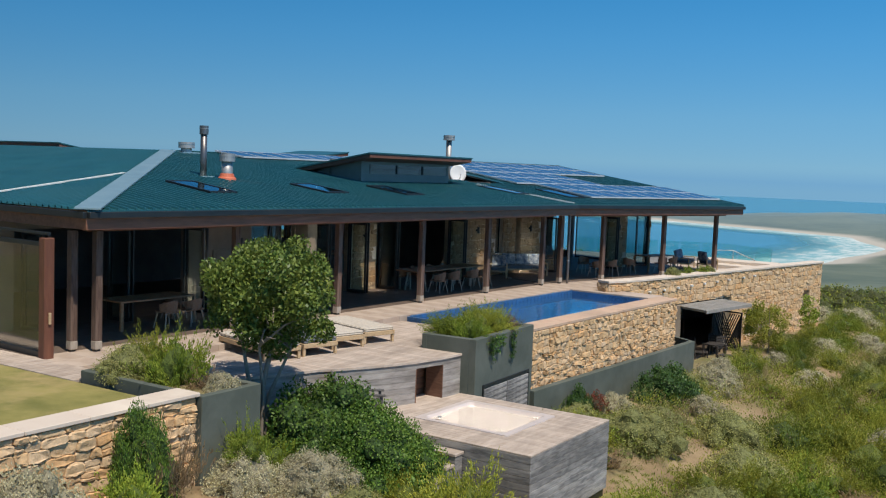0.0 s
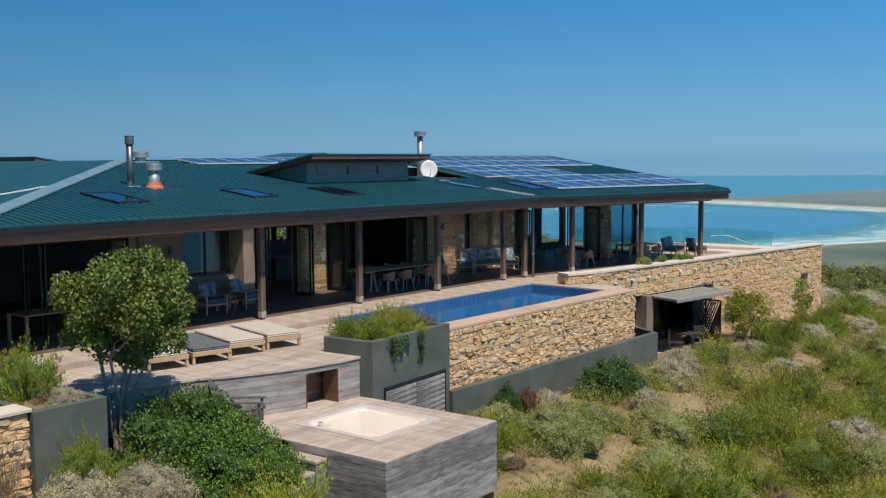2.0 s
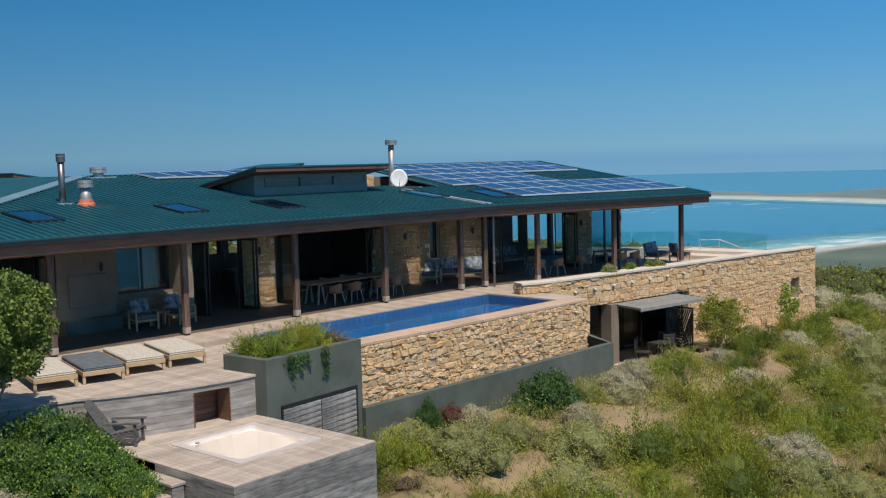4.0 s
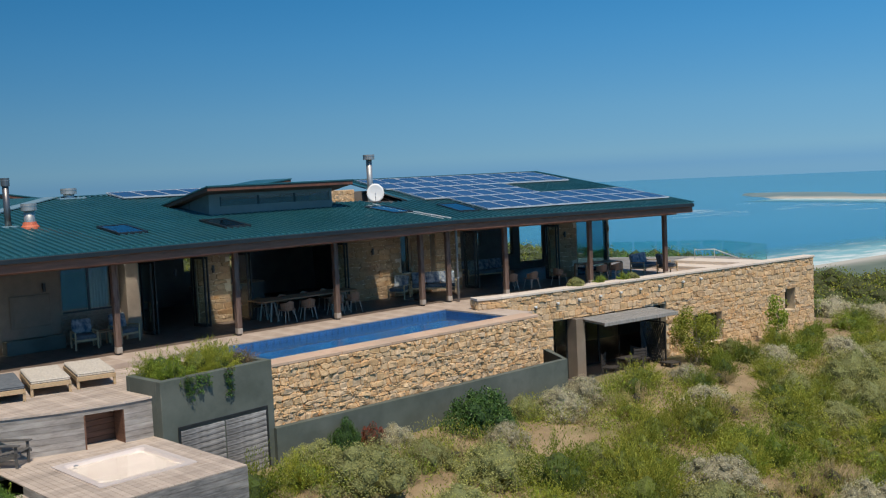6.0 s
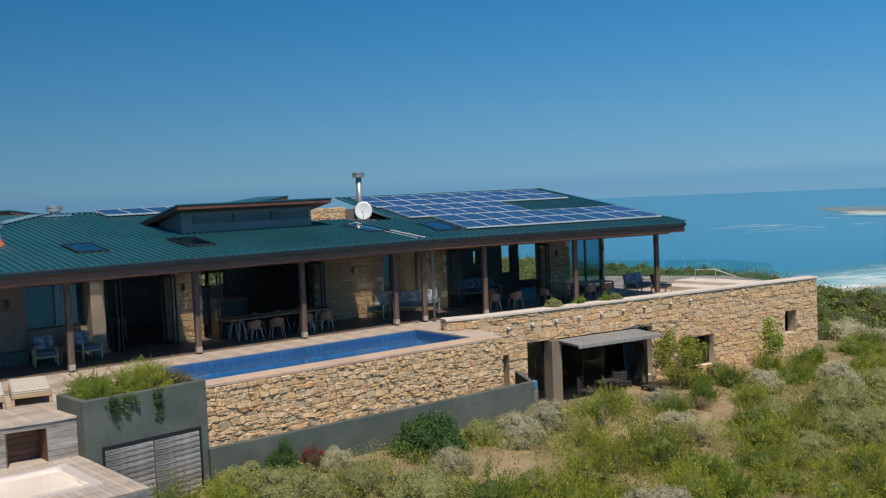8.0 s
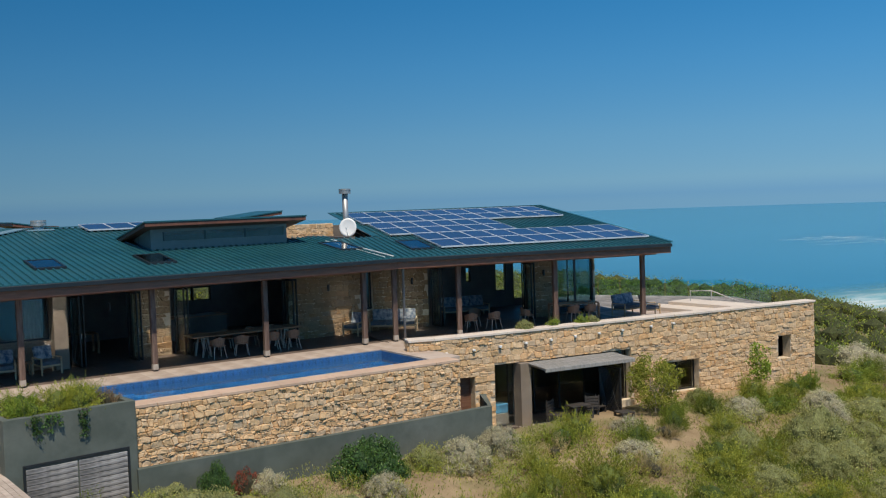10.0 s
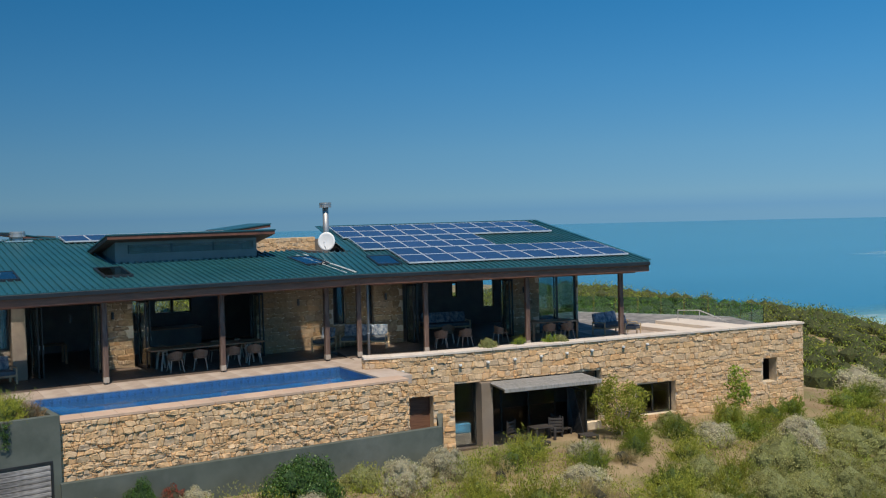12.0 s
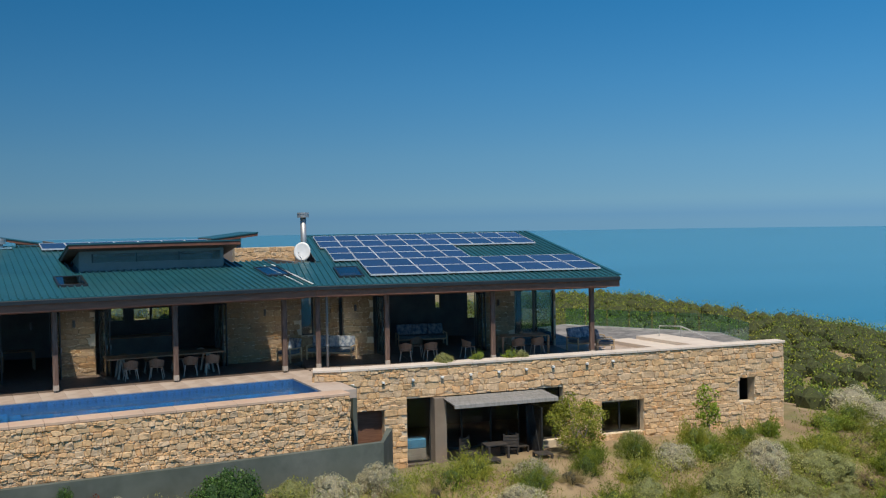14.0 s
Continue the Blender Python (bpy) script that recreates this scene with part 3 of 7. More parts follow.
def coursed(u0, u1, z0, z1, w, h, holes, seed, wave=0.35):
    """Roughly coursed stones: wavy beds, slanting joints, some courses split in two."""
    r = random.Random(seed)
    zs = [z0]
    while zs[-1] < z1 - h * 0.6:
        zs.append(zs[-1] + h * r.uniform(0.65, 1.4))
    zs = [z0 + (z - z0) * (z1 - z0) / (zs[-1] - z0) for z in zs]

    def bed(k, u):
        if k == 0 or k == len(zs) - 1:
            return zs[k]
        return zs[k] + h * wave * noise.noise((u * 1.7, k * 3.1, seed)) + h * wave * 0.6 * noise.noise((u * 5.0, k * 7.7, seed))

    cells = []
    for k in range(len(zs) - 1):
        u, lean = u0 - w * r.random(), 0.0
        while u < u1:
            nu = u + w * r.choice((0.45, 0.7, 0.9, 1.1, 1.4, 1.9)) * r.uniform(0.85, 1.15)
            nl = r.uniform(-0.22, 0.22) * h
            a, c = max(u, u0), min(nu, u1)
            if c - a > 0.05:
                bands = [(0.0, 1.0)]
                if r.random() < 0.22 and c - a < 1.2 * w:
                    q = r.uniform(0.35, 0.65)
                    bands = [(0.0, q), (q, 1.0)]
                for f0, f1 in bands:
                    def pt(v, f):
                        lo, hi = bed(k, v), bed(k + 1, v)
                        return (v, lo + (hi - lo) * f)
                    m = (a + c) / 2 + r.uniform(-0.15, 0.15) * (c - a)
                    l0, l1 = (lean, -lean) if a > u0 else (0, 0)
                    r0, r1 = (nl, -nl) if c < u1 else (0, 0)
                    bl, br = pt(a + l0 * (1 - 2 * f0), f0), pt(c + r0 * (1 - 2 * f0), f0)
                    tr, tl = pt(c + r0 * (1 - 2 * f1), f1), pt(a + l0 * (1 - 2 * f1), f1)
                    t = [0.1 + 0.16 * r.random() for _ in range(4)]
                    mix = lambda p, q, s: (p[0] + (q[0] - p[0]) * s, p[1] + (q[1] - p[1]) * s)
                    poly = [mix(bl, br, t[0] * 0.6), pt(m, f0), mix(br, bl, t[1] * 0.6), mix(br, tr, t[1]), mix(tr, br, t[2]), mix(tr, tl, t[2] * 0.6), pt(m, f1), mix(tl, tr, t[3] * 0.6), mix(tl, bl, t[3]), mix(bl, tl, t[0])]
                    sx, sz = sum(p[0] for p in poly) / 10, sum(p[1] for p in poly) / 10
                    for a0, a1, b0, b1 in holes:
                        if len(poly) < 3:
                            break
                        if a0 < sx < a1 and b0 < sz < b1:
                            poly = []
                            break
                        g = max([(a0 - sx, (a0, 0, 1, 0)), (sx - a1, (a1, 0, -1, 0)), (b0 - sz, (0, b0, 0, 1)), (sz - b1, (0, b1, 0, -1))])
                        if any(a0 < p[0] < a1 and b0 < p[1] < b1 for p in poly):
                            poly = clip_poly(poly, *g[1])
                    if len(poly) >= 3:
                        cells.append((poly, r.random(), r.random()))
            u, lean = nu, nl
    return cells


def stone_geometry(poly, place, proud, gap=0.001, lean=0.5):
    """One stone: a bevelled block with a slightly crowned face. place(u, z, out) gives the point in the world."""
    n = len(poly)
    cu, cz = sum(p[0] for p in poly) / n, sum(p[1] for p in poly) / n
    size = max(max(abs(p[0] - cu), abs(p[1] - cz)) for p in poly)
    if size < 0.03:
        return None
    k0, k1, k2 = max(0.5, 1 - gap / size), max(0.42, 1 - (gap + 0.012) / size), max(0.3, 1 - (gap + 0.04) / size)
    verts, faces = [], []
    for k, out in ((k0, -0.012), (k0, proud * 0.55), (k1, proud * 0.9), (k2, proud * 1.05)):
        verts += [place(cu + (p[0] - cu) * k, cz + (p[1] - cz) * k, out + lean * 0.03 * (p[1] - cz) + max(0, out) * 0.7 * noise.noise((7 * p[0], 7 * p[1], 1.3))) for p in poly]
    for q in range(3):
        faces += [(q * n + i, q * n + (i + 1) % n, (q + 1) * n + (i + 1) % n, (q + 1) * n + i) for i in range(n)]
    faces.append(tuple(range(3 * n, 4 * n)))
    return verts, faces


def lay_stones(parent, cells, place, proud=0.045, near=None, limit=300, mats=None):
    """Stones within the stretch near(u, z) become parts (up to limit), the others one joined mesh."""
    jv, jf, count = [], [], 0
    for poly, r0, r1 in cells:
        geo = stone_geometry(poly, place, proud * (0.55 + 0.9 * r0), lean=4 * (r1 - 0.5))
        if geo is None:
            continue
        cu, cz = poly[0]
        if near and count < limit and near(cu, cz):
            raw("stone", *geo, (mats or (STONE_O, STONE_I))[0], parent)
            count += 1
        else:
            o = len(jv)
            jv += geo[0]
            jf += [tuple(i + o for i in f) for f in geo[1]]
    if jv:
        tagged(raw("stones", jv, jf, (mats or (STONE_O, STONE_I))[1], parent), kind="stuff")


class Line:
    """A polyline in the plan; at(u, z, out) gives the point at the length u along it, out metres to its right."""

    def __init__(self, pts):
        self.p = [Vector(q) for q in pts]
        self.u = [0.0]
        for a, b in zip(self.p, self.p[1:]):
            self.u.append(self.u[-1] + (b - a).length)

    def at(self, u, z, out=0.0):
        i = 0
        while i < len(self.p) - 2 and u > self.u[i + 1]:
            i += 1
        a, b = self.p[i], self.p[i + 1]
        d = (b - a).normalized()
        q = a + d * (u - self.u[i])
        return (q.x + d.y * out, q.y - d.x * out, z)


def wall_body(line, u0, u1, z0, z1, thick, holes, material, name="wall", parent=None, label=""):
    """A wall of that thickness behind the line, with its openings cut right through."""
    us = sorted({u0, u1, *[v for v in line.u if u0 < v < u1], *[v for h in holes for v in h[:2] if u0 < v < u1]})
    zs = sorted({z0, z1, *[v for h in holes for v in h[2:] if z0 < v < z1]})
    solid = {}
    for i in range(len(us) - 1):
        for j in range(len(zs) - 1):
            cu, cz = (us[i] + us[i + 1]) / 2, (zs[j] + zs[j + 1]) / 2
            solid[i, j] = not any(a0 < cu < a1 and b0 < cz < b1 for a0, a1, b0, b1 in holes)
    bm = bmesh.new()
    vs = {}

    def v(i, j, s):
        if (i, j, s) not in vs:
            vs[i, j, s] = bm.verts.new(line.at(us[i], zs[j], 0 if s else -thick))
        return vs[i, j, s]

    for (i, j), on in solid.items():
        if not on:
            continue
        bm.faces.new((v(i, j, 1), v(i + 1, j, 1), v(i + 1, j + 1, 1), v(i, j + 1, 1)))
        bm.faces.new((v(i, j, 0), v(i, j + 1, 0), v(i + 1, j + 1, 0), v(i + 1, j, 0)))
        for di, dj, q in ((-1, 0, ((0, 0), (0, 1))), (1, 0, ((1, 0), (1, 1))), (0, -1, ((0, 0), (1, 0))), (0, 1, ((0, 1), (1, 1)))):
            if not solid.get((i + di, j + dj), False):
                (a, b), (c, d) = q
                bm.faces.new((v(i + a, j + b, 1), v(i + c, j + d, 1), v(i + c, j + d, 0), v(i + a, j + b, 0)))
    return part(name, bm, material, parent, label)


def cap_slabs(parent, line, u0, u1, z, out0, out1, thick, material, step=0.9, name="coping_slab"):
    """Coping slabs side by side along a line."""
    n = max(1, round((u1 - u0) / step))
    for i in range(n):
        a, b = u0 + (u1 - u0) * i / n + 0.004, u0 + (u1 - u0) * (i + 1) / n - 0.004
        bm = bmesh.new()
        q = [line.at(a, 0, out0), line.at(b, 0, out0), line.at(b, 0, out1), line.at(a, 0, out1)]
        prism(bm, [(p[0], p[1]) for p in q], z - thick, z)
        bmesh.ops.recalc_face_normals(bm, faces=bm.faces)
        bmesh.ops.bevel(bm, geom=bm.edges[:], offset=0.01, segments=1, affect="EDGES")
        part(name, bm, material, parent)


# long garden wall under the right wing's terrace
LONG = Line([(-15.18, 34.92), (-14.66, 36.2), (-14.31, 38.05), (-13.4, 43.05), (-12.63, 47.33), (-11.87, 51.55), (-11.5, 53.54)])
B0 = LONG.u[2]
LONG_HOLES = [(B0 - 1.92, B0 - 0.84, -2.75, -1.08), (B0 - 0.03, B0 + 6.0, -3.3, -0.74), (B0 + 7.6, B0 + 9.38, -2.68, -1.46), (B0 + 13.68, B0 + 14.38, -1.92, -0.95)]
wall_long = wall_body(LONG, 0, LONG.u[-1], -4.0, 0.34, 0.45, LONG_HOLES, MORTAR, "wall_garden")
tagged(wall_long, "long honey sandstone rubble wall with square openings", "wall", kind="structure")

# pool wall
PW = Line([tuple((F1 @ Vector((5.42, s, 0))).xy) for s in (-10.52, 0.42)])
pool_wall = wall_body(PW, 0, PW.u[-1], -4.0, -0.06, 0.3, [], MORTAR, "wall_pool")
tagged(pool_wall, "sandstone rubble retaining wall below the pool", "wall", kind="structure")
PW_END = Line([PW.at(PW.u[-1], 0)[:2], PW.at(PW.u[-1], 0, -2.6)[:2]])

# house front walls
WALL1 = Line([tuple((F1 @ Vector((-3.3, s, 0))).xy) for s in (-21.0, 3.36)])
WALL2 = Line([tuple((F2 @ Vector((-4.5, s, 0))).xy) for s in (1.5, 10.7)])


def u1(s):
    return s + 21.0


def u2(s):
    return s - 1.5


H1 = [(u1(-20.2), u1(-14.75), -0.1, 2.5), (u1(-12.3), u1(-10.4), 1.0, 2.45), (u1(-9.85), u1(-7.55), -0.1, 2.5), (u1(-6.2), u1(-1.5), -0.1, 2.5), (u1(1.75), u1(2.3), 0.9, 2.5)]
H2 = [(u2(2.75), u2(7.35), -0.1, 2.5), (u2(8.85), u2(10.62), -0.1, 2.6)]
wall_front = tagged(wall_body(WALL1, 0, u1(-7.55), 0, 3.1, 0.35, H1, PLASTER, "wall_front"), "buff plastered veranda wall with window and openings", "wall", kind="structure")
wall_stone = tagged(wall_body(WALL1, u1(-7.55), WALL1.u[-1], 0, 3.3, 0.35, H1, MORTAR, "wall_veranda"), "rubble stone veranda wall between glazed openings", "wall", kind="structure")
wall_wing = tagged(wall_body(WALL2, 0, WALL2.u[-1], 0, 3.5, 0.35, H2, MORTAR, "wall_wing"), "rubble stone wall of the far wing", "wall", kind="structure")

# rear walls with high windows, side walls
BACK1 = Line([tuple((F1 @ Vector((-9.6, s, 0))).xy) for s in (-21.0, 2.0)])
HB1 = [(u1(-4.75), u1(-4.2), 1.3, 1.95), (u1(-3.8), u1(-3.07), 1.27, 1.87), (u1(-3.01), u1(-2.23), 1.27, 1.87)]
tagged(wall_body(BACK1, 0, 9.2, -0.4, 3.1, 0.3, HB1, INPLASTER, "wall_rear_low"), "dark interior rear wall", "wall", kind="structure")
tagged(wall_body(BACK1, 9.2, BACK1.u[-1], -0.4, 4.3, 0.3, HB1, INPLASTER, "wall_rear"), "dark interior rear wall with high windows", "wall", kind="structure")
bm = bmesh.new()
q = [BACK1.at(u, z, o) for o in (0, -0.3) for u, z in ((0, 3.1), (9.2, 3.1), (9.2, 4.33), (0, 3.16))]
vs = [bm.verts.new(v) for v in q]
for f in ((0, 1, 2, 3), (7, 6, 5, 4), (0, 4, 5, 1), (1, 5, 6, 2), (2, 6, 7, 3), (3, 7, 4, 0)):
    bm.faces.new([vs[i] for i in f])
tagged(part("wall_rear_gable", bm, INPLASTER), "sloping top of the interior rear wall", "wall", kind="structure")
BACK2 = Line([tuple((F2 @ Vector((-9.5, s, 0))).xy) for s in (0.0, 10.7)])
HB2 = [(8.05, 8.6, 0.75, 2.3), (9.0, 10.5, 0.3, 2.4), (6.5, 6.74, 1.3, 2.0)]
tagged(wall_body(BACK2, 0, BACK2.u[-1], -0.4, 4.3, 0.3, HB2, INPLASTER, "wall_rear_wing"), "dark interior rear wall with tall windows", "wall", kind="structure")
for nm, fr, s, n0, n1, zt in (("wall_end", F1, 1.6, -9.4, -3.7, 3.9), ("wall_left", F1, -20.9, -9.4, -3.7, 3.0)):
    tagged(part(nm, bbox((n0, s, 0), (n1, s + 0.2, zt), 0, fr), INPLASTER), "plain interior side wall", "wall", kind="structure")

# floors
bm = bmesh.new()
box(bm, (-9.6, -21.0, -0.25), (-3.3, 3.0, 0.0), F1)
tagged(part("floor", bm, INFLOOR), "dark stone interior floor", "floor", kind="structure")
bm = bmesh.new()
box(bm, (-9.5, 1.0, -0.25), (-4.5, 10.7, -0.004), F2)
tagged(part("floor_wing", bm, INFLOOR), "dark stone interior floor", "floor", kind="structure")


def paving(name, label, fr, n0, n1, s0, s1, step, z, keep=lambda n, s: True, thick=0.22, mat=None):
    t = thing(name, label, "paving", kind="structure")
    a, b = max(1, round((n1 - n0) / step)), max(1, round((s1 - s0) / step))
    dn, ds = (n1 - n0) / a, (s1 - s0) / b
    me = None
    for i in range(a):
        for j in range(b):
            n, s = n0 + (i + 0.5) * dn, s0 + (j + 0.5) * ds
            if not keep(n, s):
                continue
            if me is None:
                bm = bbox((-dn / 2 + 0.003, -ds / 2 + 0.003, -thick), (dn / 2 - 0.003, ds / 2 - 0.003, 0), 0.006)
                ob = part("slab", bm, mat or PAVE, t)
                me = ob.data
            else:
                ob = new("slab", me)
                ob.parent = t
            ob.matrix_basis = fr @ pose(n, s, z)
    return t


paving("veranda_floor", "veranda floor tiles with the roof's shade in their dark colour", F1, -3.3, -0.13, -21.7, 0.9, 0.79, 0.0, mat=VERANDA)
paving("terrace", "pale sandstone terrace paving along the veranda", F1, -0.13, 1.42, -21.7, 0.9, 0.775, 0.0)


def wing_keep(n, s):
    p = F2 @ Vector((n, s, 0))
    q = F1.inverted() @ p
    if q.y < 1.0:
        return False
    best = min(range(len(LONG.p)), key=lambda i: (LONG.p[i] - p.xy).length)
    a, b = LONG.p[max(best - 1, 0)], LONG.p[max(best - 1, 0) + 1]
    d = b - a
    return d.x * (p.y - a.y) - d.y * (p.x - a.x) > 0.62 * d.length


paving("veranda_wing_floor", "far veranda floor tiles with the roof's shade in their dark colour", F2, -4.5, -1.0, -1.0, 10.6, 0.7, -0.003, wing_keep, mat=VERANDA)
paving("terrace_wing", "pale sandstone terrace paving along the far wing", F2, -1.0, 2.4, -1.0, 17.5, 0.79, -0.003, wing_keep)
paving("terrace_end", "pale sandstone paving beyond the far veranda", F2, -4.5, -1.0, 10.6, 17.5, 0.7, -0.003, wing_keep)

# ---- roofs ----
SKY1 = [(-15.4, -2.96, -1.2), (-10.72, -2.77, -1.22), (-7.18, -2.6, -0.9), (0.2, -2.93, -1.15)]
SKY1 = [(s, n0, n1, 0.46) for s, n0, n1 in SKY1]
SKY2 = [(1.46, -3.2, -1.3, 0.46)]
RIDGE1, RIDGE2 = -10.5, -12.0
HIP_S = -21.1
STONE_TOP = -4.75


def roof_plane(name, fr, fz, n0, n1, s0, s1, holes, cuts, thick, material, parent, dz=0.0):
    """A pitched sheet with skylight holes, cut by upright planes (point, normal) in the wing's own frame."""
    ns = sorted({n0, n1, *[v for h in holes for v in h[1:3]]})
    ss = sorted({s0, s1, *[v for h in holes for v in (h[0] - h[3], h[0] + h[3])]})
    bm = bmesh.new()
    vs = {}
    for i, n in enumerate(ns):
        for j, s in enumerate(ss):
            vs[i, j] = bm.verts.new((n, s, fz(n) + dz))
    for i in range(len(ns) - 1):
        for j in range(len(ss) - 1):
            cn, cs = (ns[i] + ns[i + 1]) / 2, (ss[j] + ss[j + 1]) / 2
            if not any(h[1] < cn < h[2] and abs(cs - h[0]) < h[3] for h in holes):
                bm.faces.new((vs[i, j], vs[i + 1, j], vs[i + 1, j + 1], vs[i, j + 1]))
    for co, no in cuts:
        bmesh.ops.bisect_plane(bm, geom=bm.verts[:] + bm.edges[:] + bm.faces[:], plane_co=co, plane_no=no, clear_outer=True)
    ext = bmesh.ops.extrude_face_region(bm, geom=bm.faces[:])
    bmesh.ops.translate(bm, vec=(0, 0, -thick), verts=[v for v in ext["geom"] if isinstance(v, bmesh.types.BMVert)])
    bmesh.ops.transform(bm, matrix=fr, verts=bm.verts)
    return part(name, bm, material, parent)


def ribs(fr, fz, n0, n1, s0, s1, step, holes, span, parent, material=None):
    """Raised ribs down the slope; span(s) gives the n range at s."""
    verts, faces = [], []
    k = int((s1 - s0) / step)
    for i in range(k + 1):
        s = s0 + i * step
        a, b = span(s)
        a, b = max(a, n0), min(b, n1)
        cuts = sorted((h[1] - 0.05, h[2] + 0.05) for h in holes if abs(s - h[0]) < h[3] + 0.05)
        runs, cur = [], a
        for c0, c1 in cuts:
            if c0 > cur:
                runs.append((cur, min(c0, b)))
            cur = max(cur, c1)
        runs.append((cur, b))
        for r0, r1 in runs:
            if r1 - r0 < 0.1:
                continue
            o = len(verts)
            for n in (r0, r1):
                z = fz(n)
                for ds, dz in ((-0.034, 0.002), (-0.02, 0.052), (0.02, 0.052), (0.034, 0.002)):
                    verts.append(tuple(fr @ Vector((n, s + ds, z + dz))))
            faces += [(o, o + 1, o + 5, o + 4), (o + 1, o + 2, o + 6, o + 5), (o + 2, o + 3, o + 7, o + 6), (o, o + 3, o + 2, o + 1), (o + 4, o + 5, o + 6, o + 7)]
    tagged(raw("rib", verts, faces, material or ROOF, parent), kind="stuff")


V1 = F1.inverted() @ F2.translation
VAL1 = F1.inverted().to_3x3() @ Vector((-1, 0, 0))
VAL2 = F2.inverted().to_3x3() @ Vector((-1, 0, 0))


def val_s1(n):
    return V1.y + (n - V1.x) / VAL1.x * VAL1.y


def val_s2(n):
    return n / VAL2.x * VAL2.y


roof_left = thing("roof_main", "dark green ribbed metal hipped roof of the main house", "roof", kind="structure")
roof_right = thing("roof_wing", "dark green ribbed metal roof of the far wing", "roof", kind="structure")
VCUT1 = (Vector((V1.x, V1.y, 0)), Vector((-VAL1.y, VAL1.x, 0)) * (-1 if VAL1.x < 0 else 1))
VCUT2 = (Vector((0, 0, 0)), Vector((-VAL2.y, VAL2.x, 0)) * (1 if VAL2.x < 0 else -1))
HCUT = (Vector((0.92, HIP_S, 0)), Vector((-1, -1, 0)))
holes1 = SKY1
lower = roof_plane("sheet", F1, roof1, STONE_TOP, 0.92, HIP_S, 4.0, holes1, [HCUT, VCUT1], 0.03, ROOF, roof_left)
upper = roof_plane("sheet", F1, roof1, RIDGE1, STONE_TOP, HIP_S, -0.7, [], [HCUT], 0.03, ROOF, roof_left)


def span1(s):
    lo = RIDGE1 if s < -0.7 else STONE_TOP
    hip = 0.92 - (s - HIP_S)
    lo = max(lo, hip)
    if s > val_s1(0.92) - 0.02:
        return (0, -1)
    return lo, 0.92


ribs(F1, roof1, RIDGE1, 0.92, HIP_S + 0.1, V1.y - 0.05, 0.235, holes1, span1, roof_left)
roof_plane("sheet", F2, roof2, STONE_TOP + 0.0, 0.0, -2.0, 11.78, SKY2, [VCUT2], 0.03, ROOF, roof_right)
roof_plane("sheet", F2, roof2, RIDGE2, STONE_TOP, 0.55, 11.78, [], [], 0.03, ROOF, roof_right)


def span2(s):
    lo = RIDGE2 if s > 0.6 else STONE_TOP
    hi = 0.0 if s > 0 else s / VAL2.y * VAL2.x
    return lo, hi


ribs(F2, roof2, RIDGE2, 0.0, -1.2, 11.75, 0.235, SKY2, span2, roof_right)

# hip end, looking away from the far wing
bm = bmesh.new()
top = [(0.92, HIP_S, EAVE), (RIDGE1, HIP_S + 0.92 - RIDGE1, roof1(RIDGE1)), (-22, HIP_S + 0.92 - RIDGE1, roof1(RIDGE1)), (-22, HIP_S, EAVE)]
bm.faces.new([bm.verts.new(F1 @ Vector(p)) for p in top])
part("sheet", bm, ROOF, roof_left)
verts, faces = [], []
n = 0.7
while n > -22:
    run = min(0.92 - n, 0.92 - RIDGE1)
    o = len(verts)
    for s, z in ((HIP_S, EAVE), (HIP_S + run, EAVE + SLOPE1 * run)):
        for dn, dz in ((-0.034, 0.002), (-0.02, 0.052), (0.02, 0.052), (0.034, 0.002)):
            verts.append(tuple(F1 @ Vector((n + dn, s, z + dz))))
    faces += [(o, o + 4, o + 5, o + 1), (o + 1, o + 5, o + 6, o + 2), (o + 2, o + 6, o + 7, o + 3)]
    n -= 0.235
tagged(raw("rib", verts, faces, ROOF, roof_left), kind="stuff")
# rear slope of the main roof closes the rooms
bm = bmesh.new()
bm.faces.new([bm.verts.new(F1 @ Vector(p)) for p in ((RIDGE1, HIP_S + 0.92 - RIDGE1, roof1(RIDGE1) - 0.03), (RIDGE1, -0.7, roof1(RIDGE1) - 0.03), (-21, -0.7, 3.3), (-21, HIP_S + 0.92 - RIDGE1, 3.3))])
part("rear_slope", bm, ROOF, roof_left)


def strip(name, a, b, w, lift, material, parent, label=""):
    a, b = Vector(a), Vector(b)
    d = (b - a).normalized()
    side = d.cross(Vector((0, 0, 1))).normalized() * w / 2
    bm = bmesh.new()
    lo = [bm.verts.new(p + Vector((0, 0, lift - 0.02))) for p in (a - side, a + side, b + side, b - side)]
    hi = [bm.verts.new(p + Vector((0, 0, lift + 0.012))) for p in (a - side, a + side, b + side, b - side)]
    bm.faces.new(hi)
    bm.faces.new(lo[::-1])
    for i in range(4):
        bm.faces.new((lo[i], lo[(i + 1) % 4], hi[(i + 1) % 4], hi[i]))
    return part(name, bm, material, parent, label)


